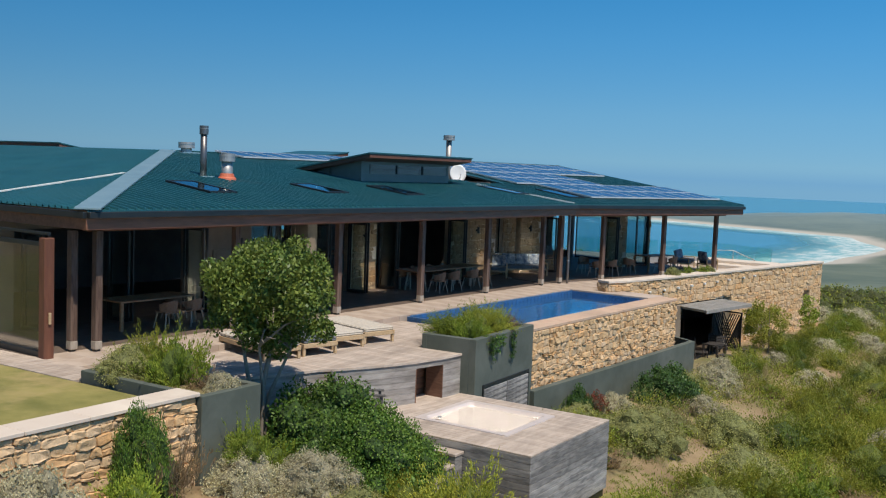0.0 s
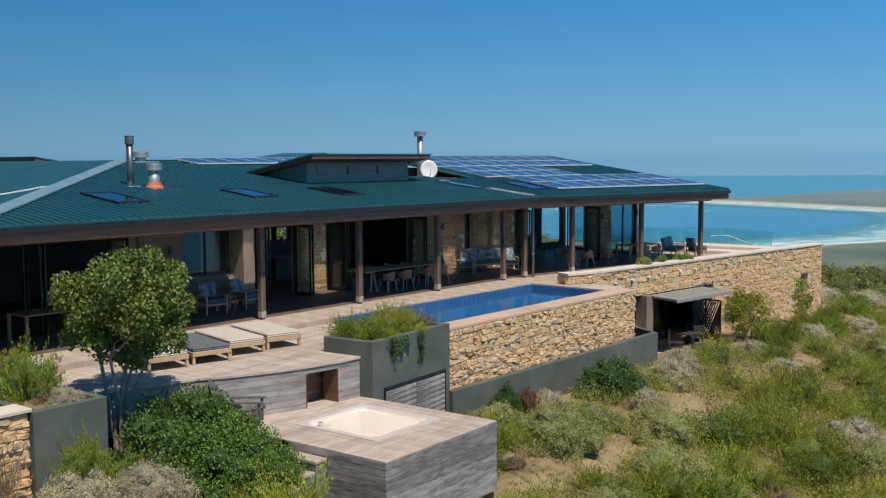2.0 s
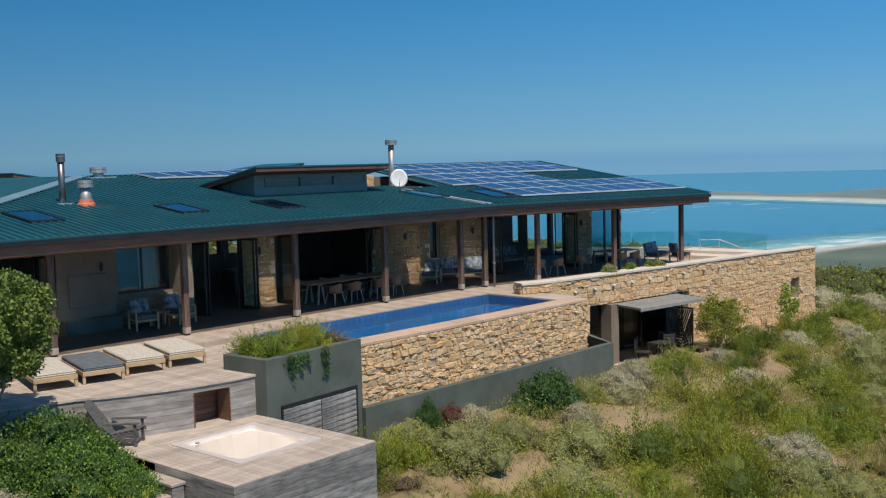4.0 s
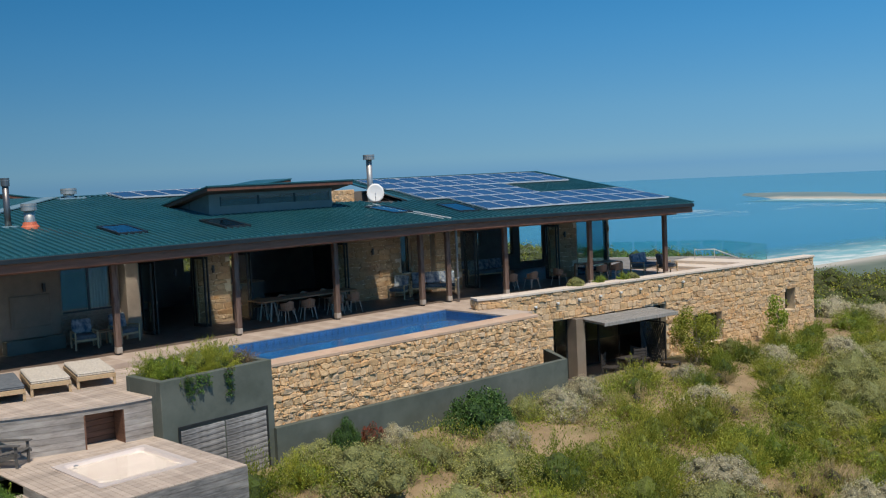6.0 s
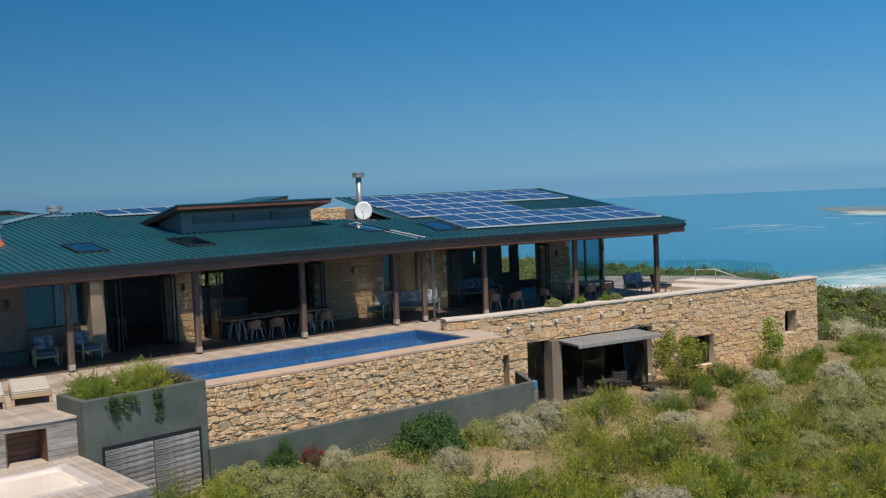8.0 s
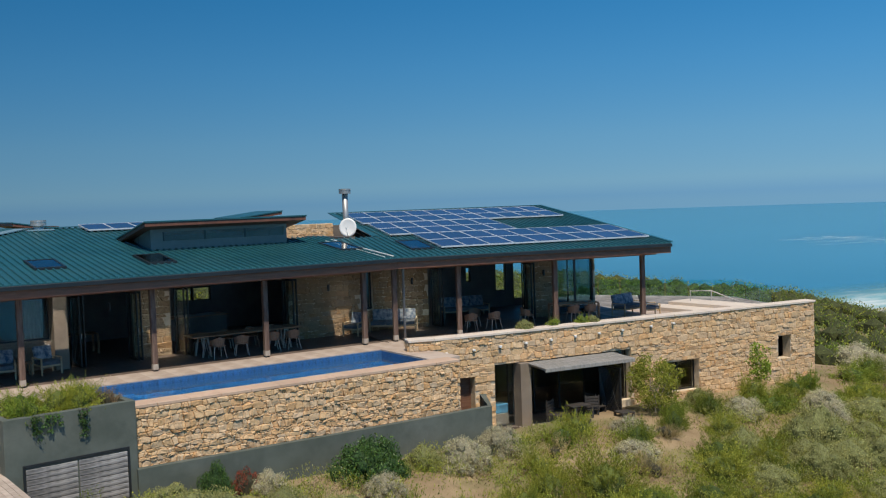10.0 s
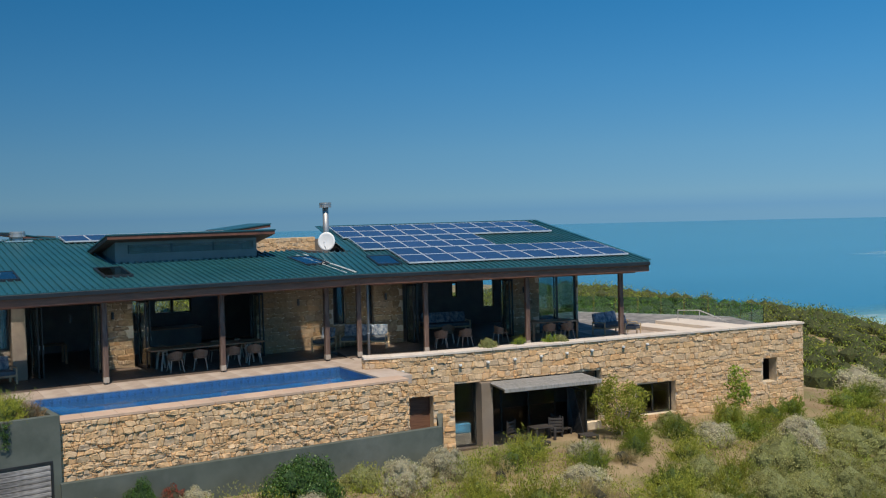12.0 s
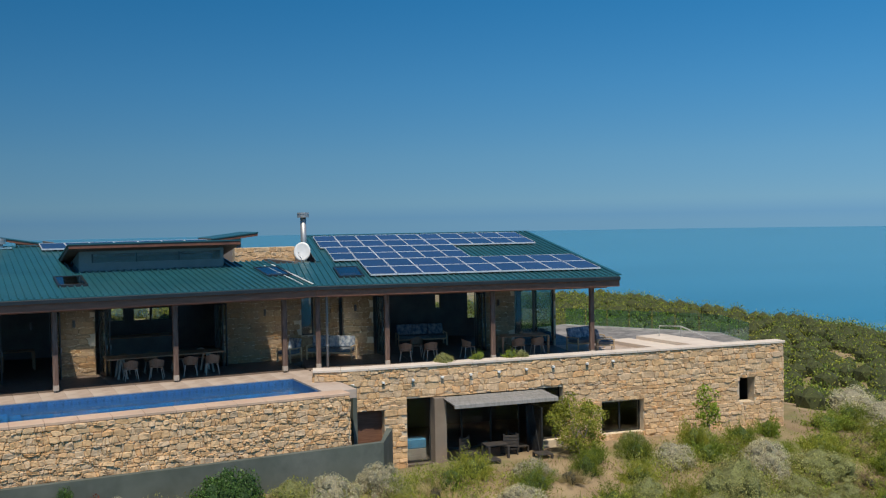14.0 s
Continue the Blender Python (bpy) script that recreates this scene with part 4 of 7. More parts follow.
P1 = lambda n, s, z: F1 @ Vector((n, s, z))
P2 = lambda n, s, z: F2 @ Vector((n, s, z))
strip("hip_flashing", P1(0.92, HIP_S, EAVE), P1(RIDGE1, HIP_S + 0.92 - RIDGE1, roof1(RIDGE1)), 0.55, 0.045, FLASH, roof_left, "broad grey-blue hip flashing")
strip("ridge_cap", P1(RIDGE1, HIP_S + 0.92 - RIDGE1, roof1(RIDGE1)), P1(RIDGE1, -0.7, roof1(RIDGE1)), 0.4, 0.045, ROOF, roof_left)
strip("valley_flashing", P1(0.85, val_s1(0.85) - 0.12, roof1(0.85)), P1(-3.6, val_s1(-3.6) - 0.12, roof1(-3.6)), 0.055, 0.05, WHITE_STRIP, roof_left, "white valley flashing")
strip("valley_flashing", P1(0.85, val_s1(0.85) - 0.5, roof1(0.85)), P1(-3.4, val_s1(-3.4) - 0.5, roof1(-3.4)), 0.03, 0.05, WHITE_STRIP, roof_left, "white valley flashing")
strip("light_strip", P1(-4.2, HIP_S + 0.9, EAVE + SLOPE1 * 0.9), P1(-4.8, HIP_S + 5.2, EAVE + SLOPE1 * 5.2), 0.11, 0.06, WHITE_STRIP, roof_left, "white pipe strip on the roof")
strip("ridge_cap", P2(RIDGE2, 0.5, roof2(RIDGE2)), P2(RIDGE2, 11.8, roof2(RIDGE2)), 0.4, 0.045, ROOF, roof_right)
for s in (0.55, 11.78):
    strip("barge_flashing", P2(RIDGE2, s, roof2(RIDGE2)), P2(0 if s > 1 else STONE_TOP, s, roof2(0 if s > 1 else STONE_TOP)), 0.16, 0.045, ROOF, roof_right)


def eave_set(fr, n, s0, s1, parent):
    bm = bmesh.new()
    box(bm, (n - 0.02, s0, EAVE - 0.17), (n + 0.1, s1, EAVE - 0.03), fr)
    bmesh.ops.bevel(bm, geom=bm.edges[:], offset=0.015, segments=1, affect="EDGES")
    part("gutter", bm, GUTTER, parent, "dark metal gutter")
    part("fascia", bbox((n - 0.14, s0, EAVE - 0.42), (n - 0.03, s1, EAVE - 0.06), 0.006, fr), FASCIA, parent, "reddish-brown timber fascia")
    part("beam", bbox((n - 1.03, s0 + 0.6, EAVE - 0.52), (n - 0.81, s1 - 0.2, EAVE - 0.26), 0.008, fr), FASCIA, parent, "reddish-brown timber veranda beam")


eave_set(F1, 0.92, HIP_S, V1.y, roof_left)
eave_set(F2, 0.0, 0.0, 11.78, roof_right)
part("gutter", bbox((-22, HIP_S - 0.1, EAVE - 0.17), (0.92, HIP_S + 0.02, EAVE - 0.03), 0.01, F1), GUTTER, roof_left)
part("fascia", bbox((-22, HIP_S + 0.03, EAVE - 0.42), (0.8, HIP_S + 0.14, EAVE - 0.06), 0.006, F1), FASCIA, roof_left)
bm = bmesh.new()
a, b = P2(-0.05, 11.72, roof2(0) - 0.06), P2(RIDGE2, 11.72, roof2(RIDGE2) - 0.06)
vs = [bm.verts.new(p) for p in (a, b, b - Vector((0, 0, 0.3)), a - Vector((0, 0, 0.3)))]
f = bm.faces.new(vs)
ext = bmesh.ops.extrude_face_region(bm, geom=[f])
bmesh.ops.translate(bm, vec=F2.to_3x3() @ Vector((0, -0.06, 0)), verts=[v for v in ext["geom"] if isinstance(v, bmesh.types.BMVert)])
part("barge_board", bm, FASCIA, roof_right)

# ceilings follow the pitch; the skylight wells stay open
WELL1 = [(s, max(a, -2.05), c, w) for s, a, c, w in SKY1]
WELL2 = [(s, max(a, -3.0), c, w) for s, a, c, w in SKY2]
HCUT_IN = (HCUT[0] + Vector((0, 0.3, 0)), HCUT[1])
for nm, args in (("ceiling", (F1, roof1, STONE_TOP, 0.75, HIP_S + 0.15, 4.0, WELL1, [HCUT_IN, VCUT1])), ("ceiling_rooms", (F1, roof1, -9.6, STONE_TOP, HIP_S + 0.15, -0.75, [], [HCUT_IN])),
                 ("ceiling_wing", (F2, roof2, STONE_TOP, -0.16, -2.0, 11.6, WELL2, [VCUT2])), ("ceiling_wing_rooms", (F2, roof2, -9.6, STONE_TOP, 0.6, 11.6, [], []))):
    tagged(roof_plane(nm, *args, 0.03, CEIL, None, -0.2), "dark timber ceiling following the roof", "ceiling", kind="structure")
# added out of view where the roof is open: stops sky light leaking in
tagged(part("ceiling_flat", bbox((-9.6, -0.75, 2.62), (STONE_TOP, 3.3, 2.7), 0, F1), INPLASTER), "unseen flat ceiling added to keep sky light out of the rooms", "ceiling", kind="structure")


def skylight(fr, fz, h):
    s, n0, n1, hw = h
    t = thing("skylight", "flat roof skylight with dark frame and blue reflecting pane", "skylight", group="skylights")
    zs = lambda n, d: fz(n) + d
    def rail(a0, a1, b0, b1):
        bm = bmesh.new()
        vs = [bm.verts.new((n, y, zs(n, d))) for d in (-0.2, 0.085) for n, y in ((a0, b0), (a1, b0), (a1, b1), (a0, b1))]
        for q in ((0, 1, 2, 3), (4, 7, 6, 5), (0, 4, 5, 1), (1, 5, 6, 2), (2, 6, 7, 3), (3, 7, 4, 0)):
            bm.faces.new([vs[i] for i in q])
        bmesh.ops.transform(bm, matrix=fr, verts=bm.verts)
        part("frame", bm, GUTTER, t)
    rail(n0 - 0.03, n0 + 0.04, s - hw - 0.03, s + hw + 0.03)
    rail(n1 - 0.04, n1 + 0.03, s - hw - 0.03, s + hw + 0.03)
    rail(n0 + 0.04, n1 - 0.04, s - hw - 0.03, s - hw + 0.04)
    rail(n0 + 0.04, n1 - 0.04, s + hw - 0.04, s + hw + 0.03)
    bm = bmesh.new()
    vs = [bm.verts.new(fr @ Vector((n, y, zs(n, d)))) for d in (0.06, 0.072) for n, y in ((n0 + 0.04, s - hw + 0.04), (n1 - 0.04, s - hw + 0.04), (n1 - 0.04, s + hw - 0.04), (n0 + 0.04, s + hw - 0.04))]
    for q in ((0, 1, 2, 3), (4, 7, 6, 5), (0, 4, 5, 1), (1, 5, 6, 2), (2, 6, 7, 3), (3, 7, 4, 0)):
        bm.faces.new([vs[i] for i in q])
    p = part("pane", bm, SKY_GLASS, t, "blue reflecting glass")
    p.visible_shadow = False


for h in SKY1:
    skylight(F1, roof1, h)
for h in SKY2:
    skylight(F2, roof2, h)

# ---- raised clerestory ----
def clerestory(fr, s0, s1, nf, nb, zt, ztip, base, label, panes=3):
    """A box light on the roof: glazed front at nf, roof sloping down to a low tip at the back."""
    t = thing("clerestory", label, "clerestory")
    for s in (s0 + 0.45, s1 - 0.65):
        bm = bmesh.new()
        vs = [bm.verts.new(fr @ Vector(p)) for p in ((nf, s, base(nf)), (nf, s, zt - 0.2), (nb, s, ztip - 0.15), (nb, s, base(nb) - 0.1))]
        f = bm.faces.new(vs)
        ext = bmesh.ops.extrude_face_region(bm, geom=[f])
        bmesh.ops.translate(bm, vec=fr.to_3x3() @ Vector((0, 0.12, 0)), verts=[v for v in ext["geom"] if isinstance(v, bmesh.types.BMVert)])
        part("cheek", bm, CLER_WALL, t, "dark grey-green cheek wall")
    a, b = s0 + 0.45, s1 - 0.53
    zb = base(nf) + 0.32
    part("sill_wall", bbox((nf - 0.1, a, base(nf) - 0.15), (nf + 0.02, b, zb), 0.004, fr), CLER_WALL, t)
    part("head", bbox((nf - 0.1, a, zt - 0.4), (nf + 0.02, b, zt - 0.18), 0.004, fr), CLER_WALL, t)
    w0, w1 = a + 0.45, b - 0.15
    part("blank_panel", bbox((nf - 0.1, a, zb), (nf + 0.01, w0, zt - 0.4), 0, fr), CLER_WALL, t)
    for i in range(panes):
        p0, p1 = w0 + (w1 - w0) * i / panes, w0 + (w1 - w0) * (i + 1) / panes
        wdw = part("window", bbox((nf - 0.06, p0, zb), (nf + 0.015, p0 + 0.05, zt - 0.4), 0, fr), BLACK, t)
        part("pane", bbox((nf - 0.03, p0 + 0.05, zb), (nf - 0.018, p1, zt - 0.4), 0, fr), GLASS, wdw)
    part("back_panel", bbox((nf - 1.5, a, zb - 0.2), (nf - 1.4, b, zt - 0.25), 0, fr), INPLASTER, t)
    # roof slab with fascia
    bm = bmesh.new()
    lip = nf + 0.78
    vs = [bm.verts.new(fr @ Vector(p)) for p in ((lip, s0, zt + 0.02), (lip, s1, zt + 0.02), (nb - 0.4, s1, ztip), (nb - 0.4, s0, ztip))]
    f = bm.faces.new(vs)
    ext = bmesh.ops.extrude_face_region(bm, geom=[f])
    bmesh.ops.translate(bm, vec=(0, 0, -0.05), verts=[v for v in ext["geom"] if isinstance(v, bmesh.types.BMVert)])
    part("roof", bm, ROOF, t)
    bm = bmesh.new()
    vs = [bm.verts.new(fr @ Vector(p)) for p in ((lip - 0.03, s0 + 0.03, zt - 0.04), (lip - 0.03, s1 - 0.03, zt - 0.04), (nb - 0.37, s1 - 0.03, ztip - 0.055), (nb - 0.37, s0 + 0.03, ztip - 0.055))]
    f = bm.faces.new(vs)
    ext = bmesh.ops.extrude_face_region(bm, geom=[f])
    bmesh.ops.translate(bm, vec=(0, 0, -0.13), verts=[v for v in ext["geom"] if isinstance(v, bmesh.types.BMVert)])
    part("soffit", bm, TIMBER, t, "reddish timber fascia and soffit")
    return t


clerestory(F1, -7.1, -0.72, -3.75, -6.5, 4.86, 4.18, roof1, "raised clerestory with thin overhanging roof and window band", 3)
clerestory(F1 @ pose(-14.0, 1.0, 0, 0, 0, 90), -1.6, 1.6, 0.88, -0.2, 5.02, 4.78, lambda n: 4.2, "far raised clerestory with a thin overhanging roof", 3)
clerestory(F1 @ pose(-22.4, -7.0, 0, 0, 0, -90), -3.5, 3.0, 0.55, -0.75, 4.9, 4.5, lambda n: 4.05, "far raised clerestory with a thin overhanging roof", 3)

# stone block behind the valley
BLK = Line([tuple((F1 @ Vector((-8.0, s, 0))).xy) for s in (0.3, 3.05)])
blk = tagged(wall_body(BLK, 0, BLK.u[-1], 2.0, 4.4, 0.4, [], MORTAR, "wall_chimney"), "rubble stone wall rising through the roof", "wall", kind="structure")

# ---- veranda posts ----
def veranda_post(m, h=2.72, w=0.175):
    t = thing("veranda_post", "square timber veranda post with a bleached foot", "post", m, "veranda posts")
    part("shaft", bbox((-w / 2, -w / 2, 0.24), (w / 2, w / 2, h), 0.012), POST, t)
    part("foot", bbox((-w / 2 - 0.004, -w / 2 - 0.004, 0.05), (w / 2 + 0.004, w / 2 + 0.004, 0.24), 0.012), POSTFOOT, t, "sun-bleached lower end")
    part("shoe", bbox((-w / 2 + 0.03, -w / 2 + 0.03, 0.0), (w / 2 - 0.03, w / 2 - 0.03, 0.05), 0.004), BLACK, t, "black steel shoe")
    return t


post0 = veranda_post(F1 @ pose(0, -11.98, 0))
for s, n in ((-20.35, 0.24), (-20.75, -0.1), (-16.0, 0.0), (-7.9, 0.0), (-3.95, 0.0), (0.0, 0.0)):
    copy_thing(post0, F1 @ pose(n, s, 0))
for n, s in ((-0.85, 0.1), (-0.85, 2.7), (-0.85, 6.85), (-0.92, 10.95)):
    copy_thing(post0, F2 @ pose(n, s, 0))
# steel downpipe beside the valley posts
t = thing("downpipe", "dark steel rainwater pipe beside the posts", "pipe", F2 @ pose(-0.7, 0.42, 0))
bm = bmesh.new()
tube(bm, [(0, 0, 0), (0, 0, 2.75), (0.4, -0.2, 3.05)], [0.05, 0.05, 0.05], 10)
part("pipe", bm, DARK_STEEL, t)
bm = bmesh.new()
tube(bm, [(0, 0, 0.9), (0, 0, 0.95)], [0.065, 0.065], 10)
part("bracket", bm, STEEL, t)

# ---- doors and windows in the fronts ----
def sash(name, label, line, a, b, z0, z1, depth, panes, parent=None, mull=0.06, pane_mat=None):
    t = thing(name, label, "window" if "window" in name else "door", kind="structure")
    def bar(p, q, lo, hi, nm="frame"):
        bm = bmesh.new()
        c = [line.at(p, 0, depth - 0.03), line.at(q, 0, depth - 0.03), line.at(q, 0, depth + 0.03), line.at(p, 0, depth + 0.03)]
        prism(bm, [(v[0], v[1]) for v in c], lo, hi)
        return part(nm, bm, BLACK, t)
    bar(a, b, z1 - mull, z1)
    bar(a, b, z0, z0 + mull)
    for i in range(panes + 1):
        u = a + (b - a) * i / panes
        bar(max(a, u - mull / 2), min(b, u + mull / 2), z0 + mull, z1 - mull, "mullion")
    for i in range(panes):
        p, q = a + (b - a) * i / panes + mull / 2, a + (b - a) * (i + 1) / panes - mull / 2
        bm = bmesh.new()
        c = [line.at(p, 0, depth - 0.006), line.at(q, 0, depth - 0.006), line.at(q, 0, depth + 0.006), line.at(p, 0, depth + 0.006)]
        prism(bm, [(v[0], v[1]) for v in c], z0 + mull, z1 - mull)
        part("pane", bm, pane_mat or GLASS, t).visible_shadow = False
    return t


sash("window_1", "black framed veranda window", WALL1, u1(-12.3), u1(-10.4), 1.0, 2.45, -0.18, 2)
sash("window_2", "narrow black framed window", WALL1, u1(1.75), u1(2.3), 0.9, 2.5, -0.18, 1)
sash("window_3", "tall glazed corner screen", WALL2, u2(8.85), u2(10.62), 0.0, 2.6, -0.1, 2, mull=0.09, pane_mat=TINTED)
GSIDE = Line([tuple((F2 @ Vector((n, 10.68, 0))).xy) for n in (-4.6, -9.4)])
sash("window_4", "tall glazed side screen", GSIDE, 0.05, 4.7, 0.0, 2.6, -0.05, 2, mull=0.09, pane_mat=TINTED)
for k, h in enumerate(HB1):
    sash("window_%d" % (5 + k), "high black framed rear window", BACK1, h[0], h[1], h[2], h[3], -0.15, 1, mull=0.05)
for k, h in enumerate(HB2):
    sash("window_%d" % (9 + k), "tall black framed rear window", BACK2, h[0], h[1], h[2], h[3], -0.15, 1, mull=0.05)


def curtain(m, width, height, label):
    """A hanging curtain with soft folds."""
    bm = bmesh.new()
    n = 40
    rows = [[bm.verts.new((0.035 * math.sin(i * 1.15) + 0.012 * math.sin(i * 2.7), width * i / n, z)) for i in range(n + 1)] for z in (0, height)]
    for i in range(n):
        bm.faces.new((rows[0][i], rows[0][i + 1], rows[1][i + 1], rows[1][i]))
    ext = bmesh.ops.extrude_face_region(bm, geom=bm.faces[:])
    bmesh.ops.translate(bm, vec=(-0.012, 0, 0), verts=[v for v in ext["geom"] if isinstance(v, bmesh.types.BMVert)])
    t = thing("curtain", label, "curtain", m, "curtains")
    smooth(part("fabric", bm, FABRIC_W, t))
    part("rail", bbox((-0.03, -0.05, height), (0.02, width + 0.05, height + 0.03), 0.005), BLACK, t, "black curtain rail")
    return t


curtain(F1 @ pose(-3.85, -11.25, 0.0), 0.75, 2.5, "pale curtain hanging inside the veranda window")


def folded_door(fr, n, s, width=0.75, z1=2.45, open_=80):
    """A stack of two glazed leaves folded back at the side of an opening."""
    t = thing("folding_door", "black glazed folding door leaves stacked open", "door", fr @ pose(n, s, 0), "folding doors")
    for k, (dy, ang) in enumerate(((0.0, 90 - open_), (0.09, 90 - open_ + 4))):
        m = pose(0, dy, 0, 0, 0, ang)
        leaf = part("leaf", bbox((0, -0.02, 0.02), (0.07, 0.02, z1), 0.003, m), BLACK, t)
        for lo, hi in (((width - 0.07, -0.02, 0.02), (width, 0.02, z1)), ((0.07, -0.02, 0.02), (width - 0.07, 0.02, 0.12)), ((0.07, -0.02, z1 - 0.08), (width - 0.07, 0.02, z1))):
            part("rail", bbox(lo, hi, 0.003, m), BLACK, leaf)
        part("pane", bbox((0.07, -0.005, 0.12), (width - 0.07, 0.005, z1 - 0.08), 0, m), GLASS, leaf).visible_shadow = False
        part("handle", bbox((width - 0.05, 0.02, 1.0), (width - 0.02, 0.05, 1.15), 0.003, m), STEEL, leaf, "steel handle")
    return t


fd = folded_door(F1, -3.3, -9.7)
for s, rot in ((-7.75, 0), (-6.05, 0), (-1.75, 0), (-14.95, 0), (-20.0, 0), (-17.5, 0)):
    copy_thing(fd, F1 @ pose(-3.3, s, 0))
for s in (2.9, 7.1):
    copy_thing(fd, F2 @ pose(-4.5, s, 0))

# plaster pier and brick panel under the window, hearth
tagged(part("pier", bbox((-3.3, -10.38, 0), (-2.75, -9.92, 2.75), 0.01, F1), PLASTER), "buff plastered pier beside the opening", "pier")
t = thing("brick_panel", "pale brick panel below the veranda window", "wall", F1 @ pose(-3.3, -12.5, 0), kind="structure")
bmod = bbox((0, -0.11, 0), (0.06, 0.11, 0.07), 0.005)
ob0 = part("brick", bmod, PLASTER, t, m=pose(0.002, 0.13, 0.02))
for r in range(12):
    for c in range(9):
        y = 0.12 + c * 0.235 + (0.117 if r % 2 else 0)
        if y > 2.05 or (r == 0 and c == 0):
            continue
        o = new("brick", ob0.data)
        o.parent = t
        o.matrix_basis = pose(0.002, y, 0.02 + r * 0.08)
t = thing("fireplace", "plastered outdoor fireplace with a plain shutter", "fireplace", F1 @ pose(-3.3, -13.35, 0))
part("breast", bbox((0.002, -0.95, 0), (0.1, 0.95, 2.7), 0.01), PLASTER, t)
part("surround", bbox((0.1, -0.62, 0.75), (0.16, 0.62, 1.75), 0.02), PLASTER, t)
part("shutter", bbox((0.16, -0.52, 0.82), (0.175, 0.52, 1.66), 0.004), PLASTER, t, "plain shutter panel")
part("hearth", bbox((0.1, -0.9, 0.0), (0.5, 0.9, 0.42), 0.01), GREEN_PLASTER, t, "dark hearth bench")


def sconce(m):
    t = thing("wall_lamp", "small black cylinder wall lamp", "lamp", m, "wall lamps")
    bm = bmesh.new()
    tube(bm, [(0.09, 0, -0.13), (0.09, 0, 0.13)], [0.05, 0.05], 12)
    part("shade", bm, BLACK, t)
    part("bracket", bbox((-0.02, -0.025, -0.04), (0.06, 0.025, 0.04), 0.004), BLACK, t)
    return t


sc = sconce(F1 @ pose(-3.25, -6.95, 1.95))
for fr, n, s in ((F1, -3.25, 0.2), (F1, -3.2, -12.9), (F2, -4.44, 2.0), (F2, -4.44, 8.1), (F1, -3.25, -8.4)):
    copy_thing(sc, fr @ pose(n, s, 1.95))

# ---- roof things ----
def flue(m, h, r, label, cap_r, cap_h, mat, boot=None):
    t = thing("flue", label, "flue", m)
    bm = bmesh.new()
    tube(bm, [(0, 0, -0.3), (0, 0, h - cap_h * 0.5)], [r, r], 16)
    smooth(part("pipe", bm, mat, t))
    bm = bmesh.new()
    tube(bm, [(0, 0, h - cap_h), (0, 0, h)], [cap_r, cap_r], 18)
    part("cowl", bm, STEEL if boot or mat is STEEL else mat, t, "round steel cowl")
    bm = bmesh.new()
    tube(bm, [(0, 0, h - cap_h * 0.35), (0, 0, h - cap_h * 0.3)], [cap_r * 1.04, cap_r * 1.04], 18)
    part("band", bm, STEEL, t)
    if boot:
        bm = bmesh.new()
        tube(bm, [(0, 0, -0.02), (0, 0, 0.06), (0, 0, 0.1), (0, 0, 0.2)], [r * 1.7, r * 1.6, r * 1.35, r * 1.15], 16)
        part("boot", bm, RED_BOOT, t, "red rubber roof boot")
    else:
        part("flashing", bbox((-r * 2.2, -r * 2.6, -0.03), (r * 2.2, r * 2.6, 0.03), 0.01), FLASH, t, "grey flashing plate")
    return t


flue(F1 @ pose(-4.25, -13.45, roof1(-4.25)), 1.55, 0.1, "tall dark steel flue on the green roof", 0.135, 0.26, DARK_STEEL)
flue(F1 @ pose(-3.75, -12.95, roof1(-3.75)), 0.78, 0.17, "short steel vent with a red roof boot", 0.24, 0.22, STEEL, True)
flue(F1 @ pose(-10.2, -9.1, roof1(-10.2)), 0.4, 0.2, "short wide steel vent at the ridge", 0.3, 0.22, STEEL)
flue(pose(-24.71, 38.31, 3.7), 2.22, 0.13, "tall steel flue with a wide cowl", 0.26, 0.22, STEEL)
t = thing("satellite_dish", "white satellite dish beside the steel flue", "dish", look((-23.95, 37.95, 4.22), (0, 17, 8)))
bm = bmesh.new()
rings = []
for i in range(6):
    r = 0.38 * i / 5
    rings.append([bm.verts.new((r * math.cos(a * math.pi / 12), r * 1.08 * math.sin(a * math.pi / 12), -0.3 * r * r)) for a in range(24)] if i else [bm.verts.new((0, 0, 0))])
for k in range(24):
    bm.faces.new((rings[0][0], rings[1][k], rings[1][(k + 1) % 24]))
    for i in range(1, 5):
        bm.faces.new((rings[i][k], rings[i + 1][k], rings[i + 1][(k + 1) % 24], rings[i][(k + 1) % 24]))
ext = bmesh.ops.extrude_face_region(bm, geom=bm.faces[:])
bmesh.ops.translate(bm, vec=(0, 0, 0.02), verts=[v for v in ext["geom"] if isinstance(v, bmesh.types.BMVert)])
smooth(part("reflector", bm, WHITE, t))
bm = bmesh.new()
tube(bm, [(0, -0.36, 0), (0, -0.2, -0.4), (0, -0.05, -0.45)], [0.015, 0.015, 0.03], 8)
part("feed_arm", bm, WHITE, t)
bm = bmesh.new()
tube(bm, [(0, 0, 0.02), (0, 0, 0.12), (0, -0.6, 0.2)], [0.03, 0.03, 0.03], 8)
part("mast", bm, STEEL, t)


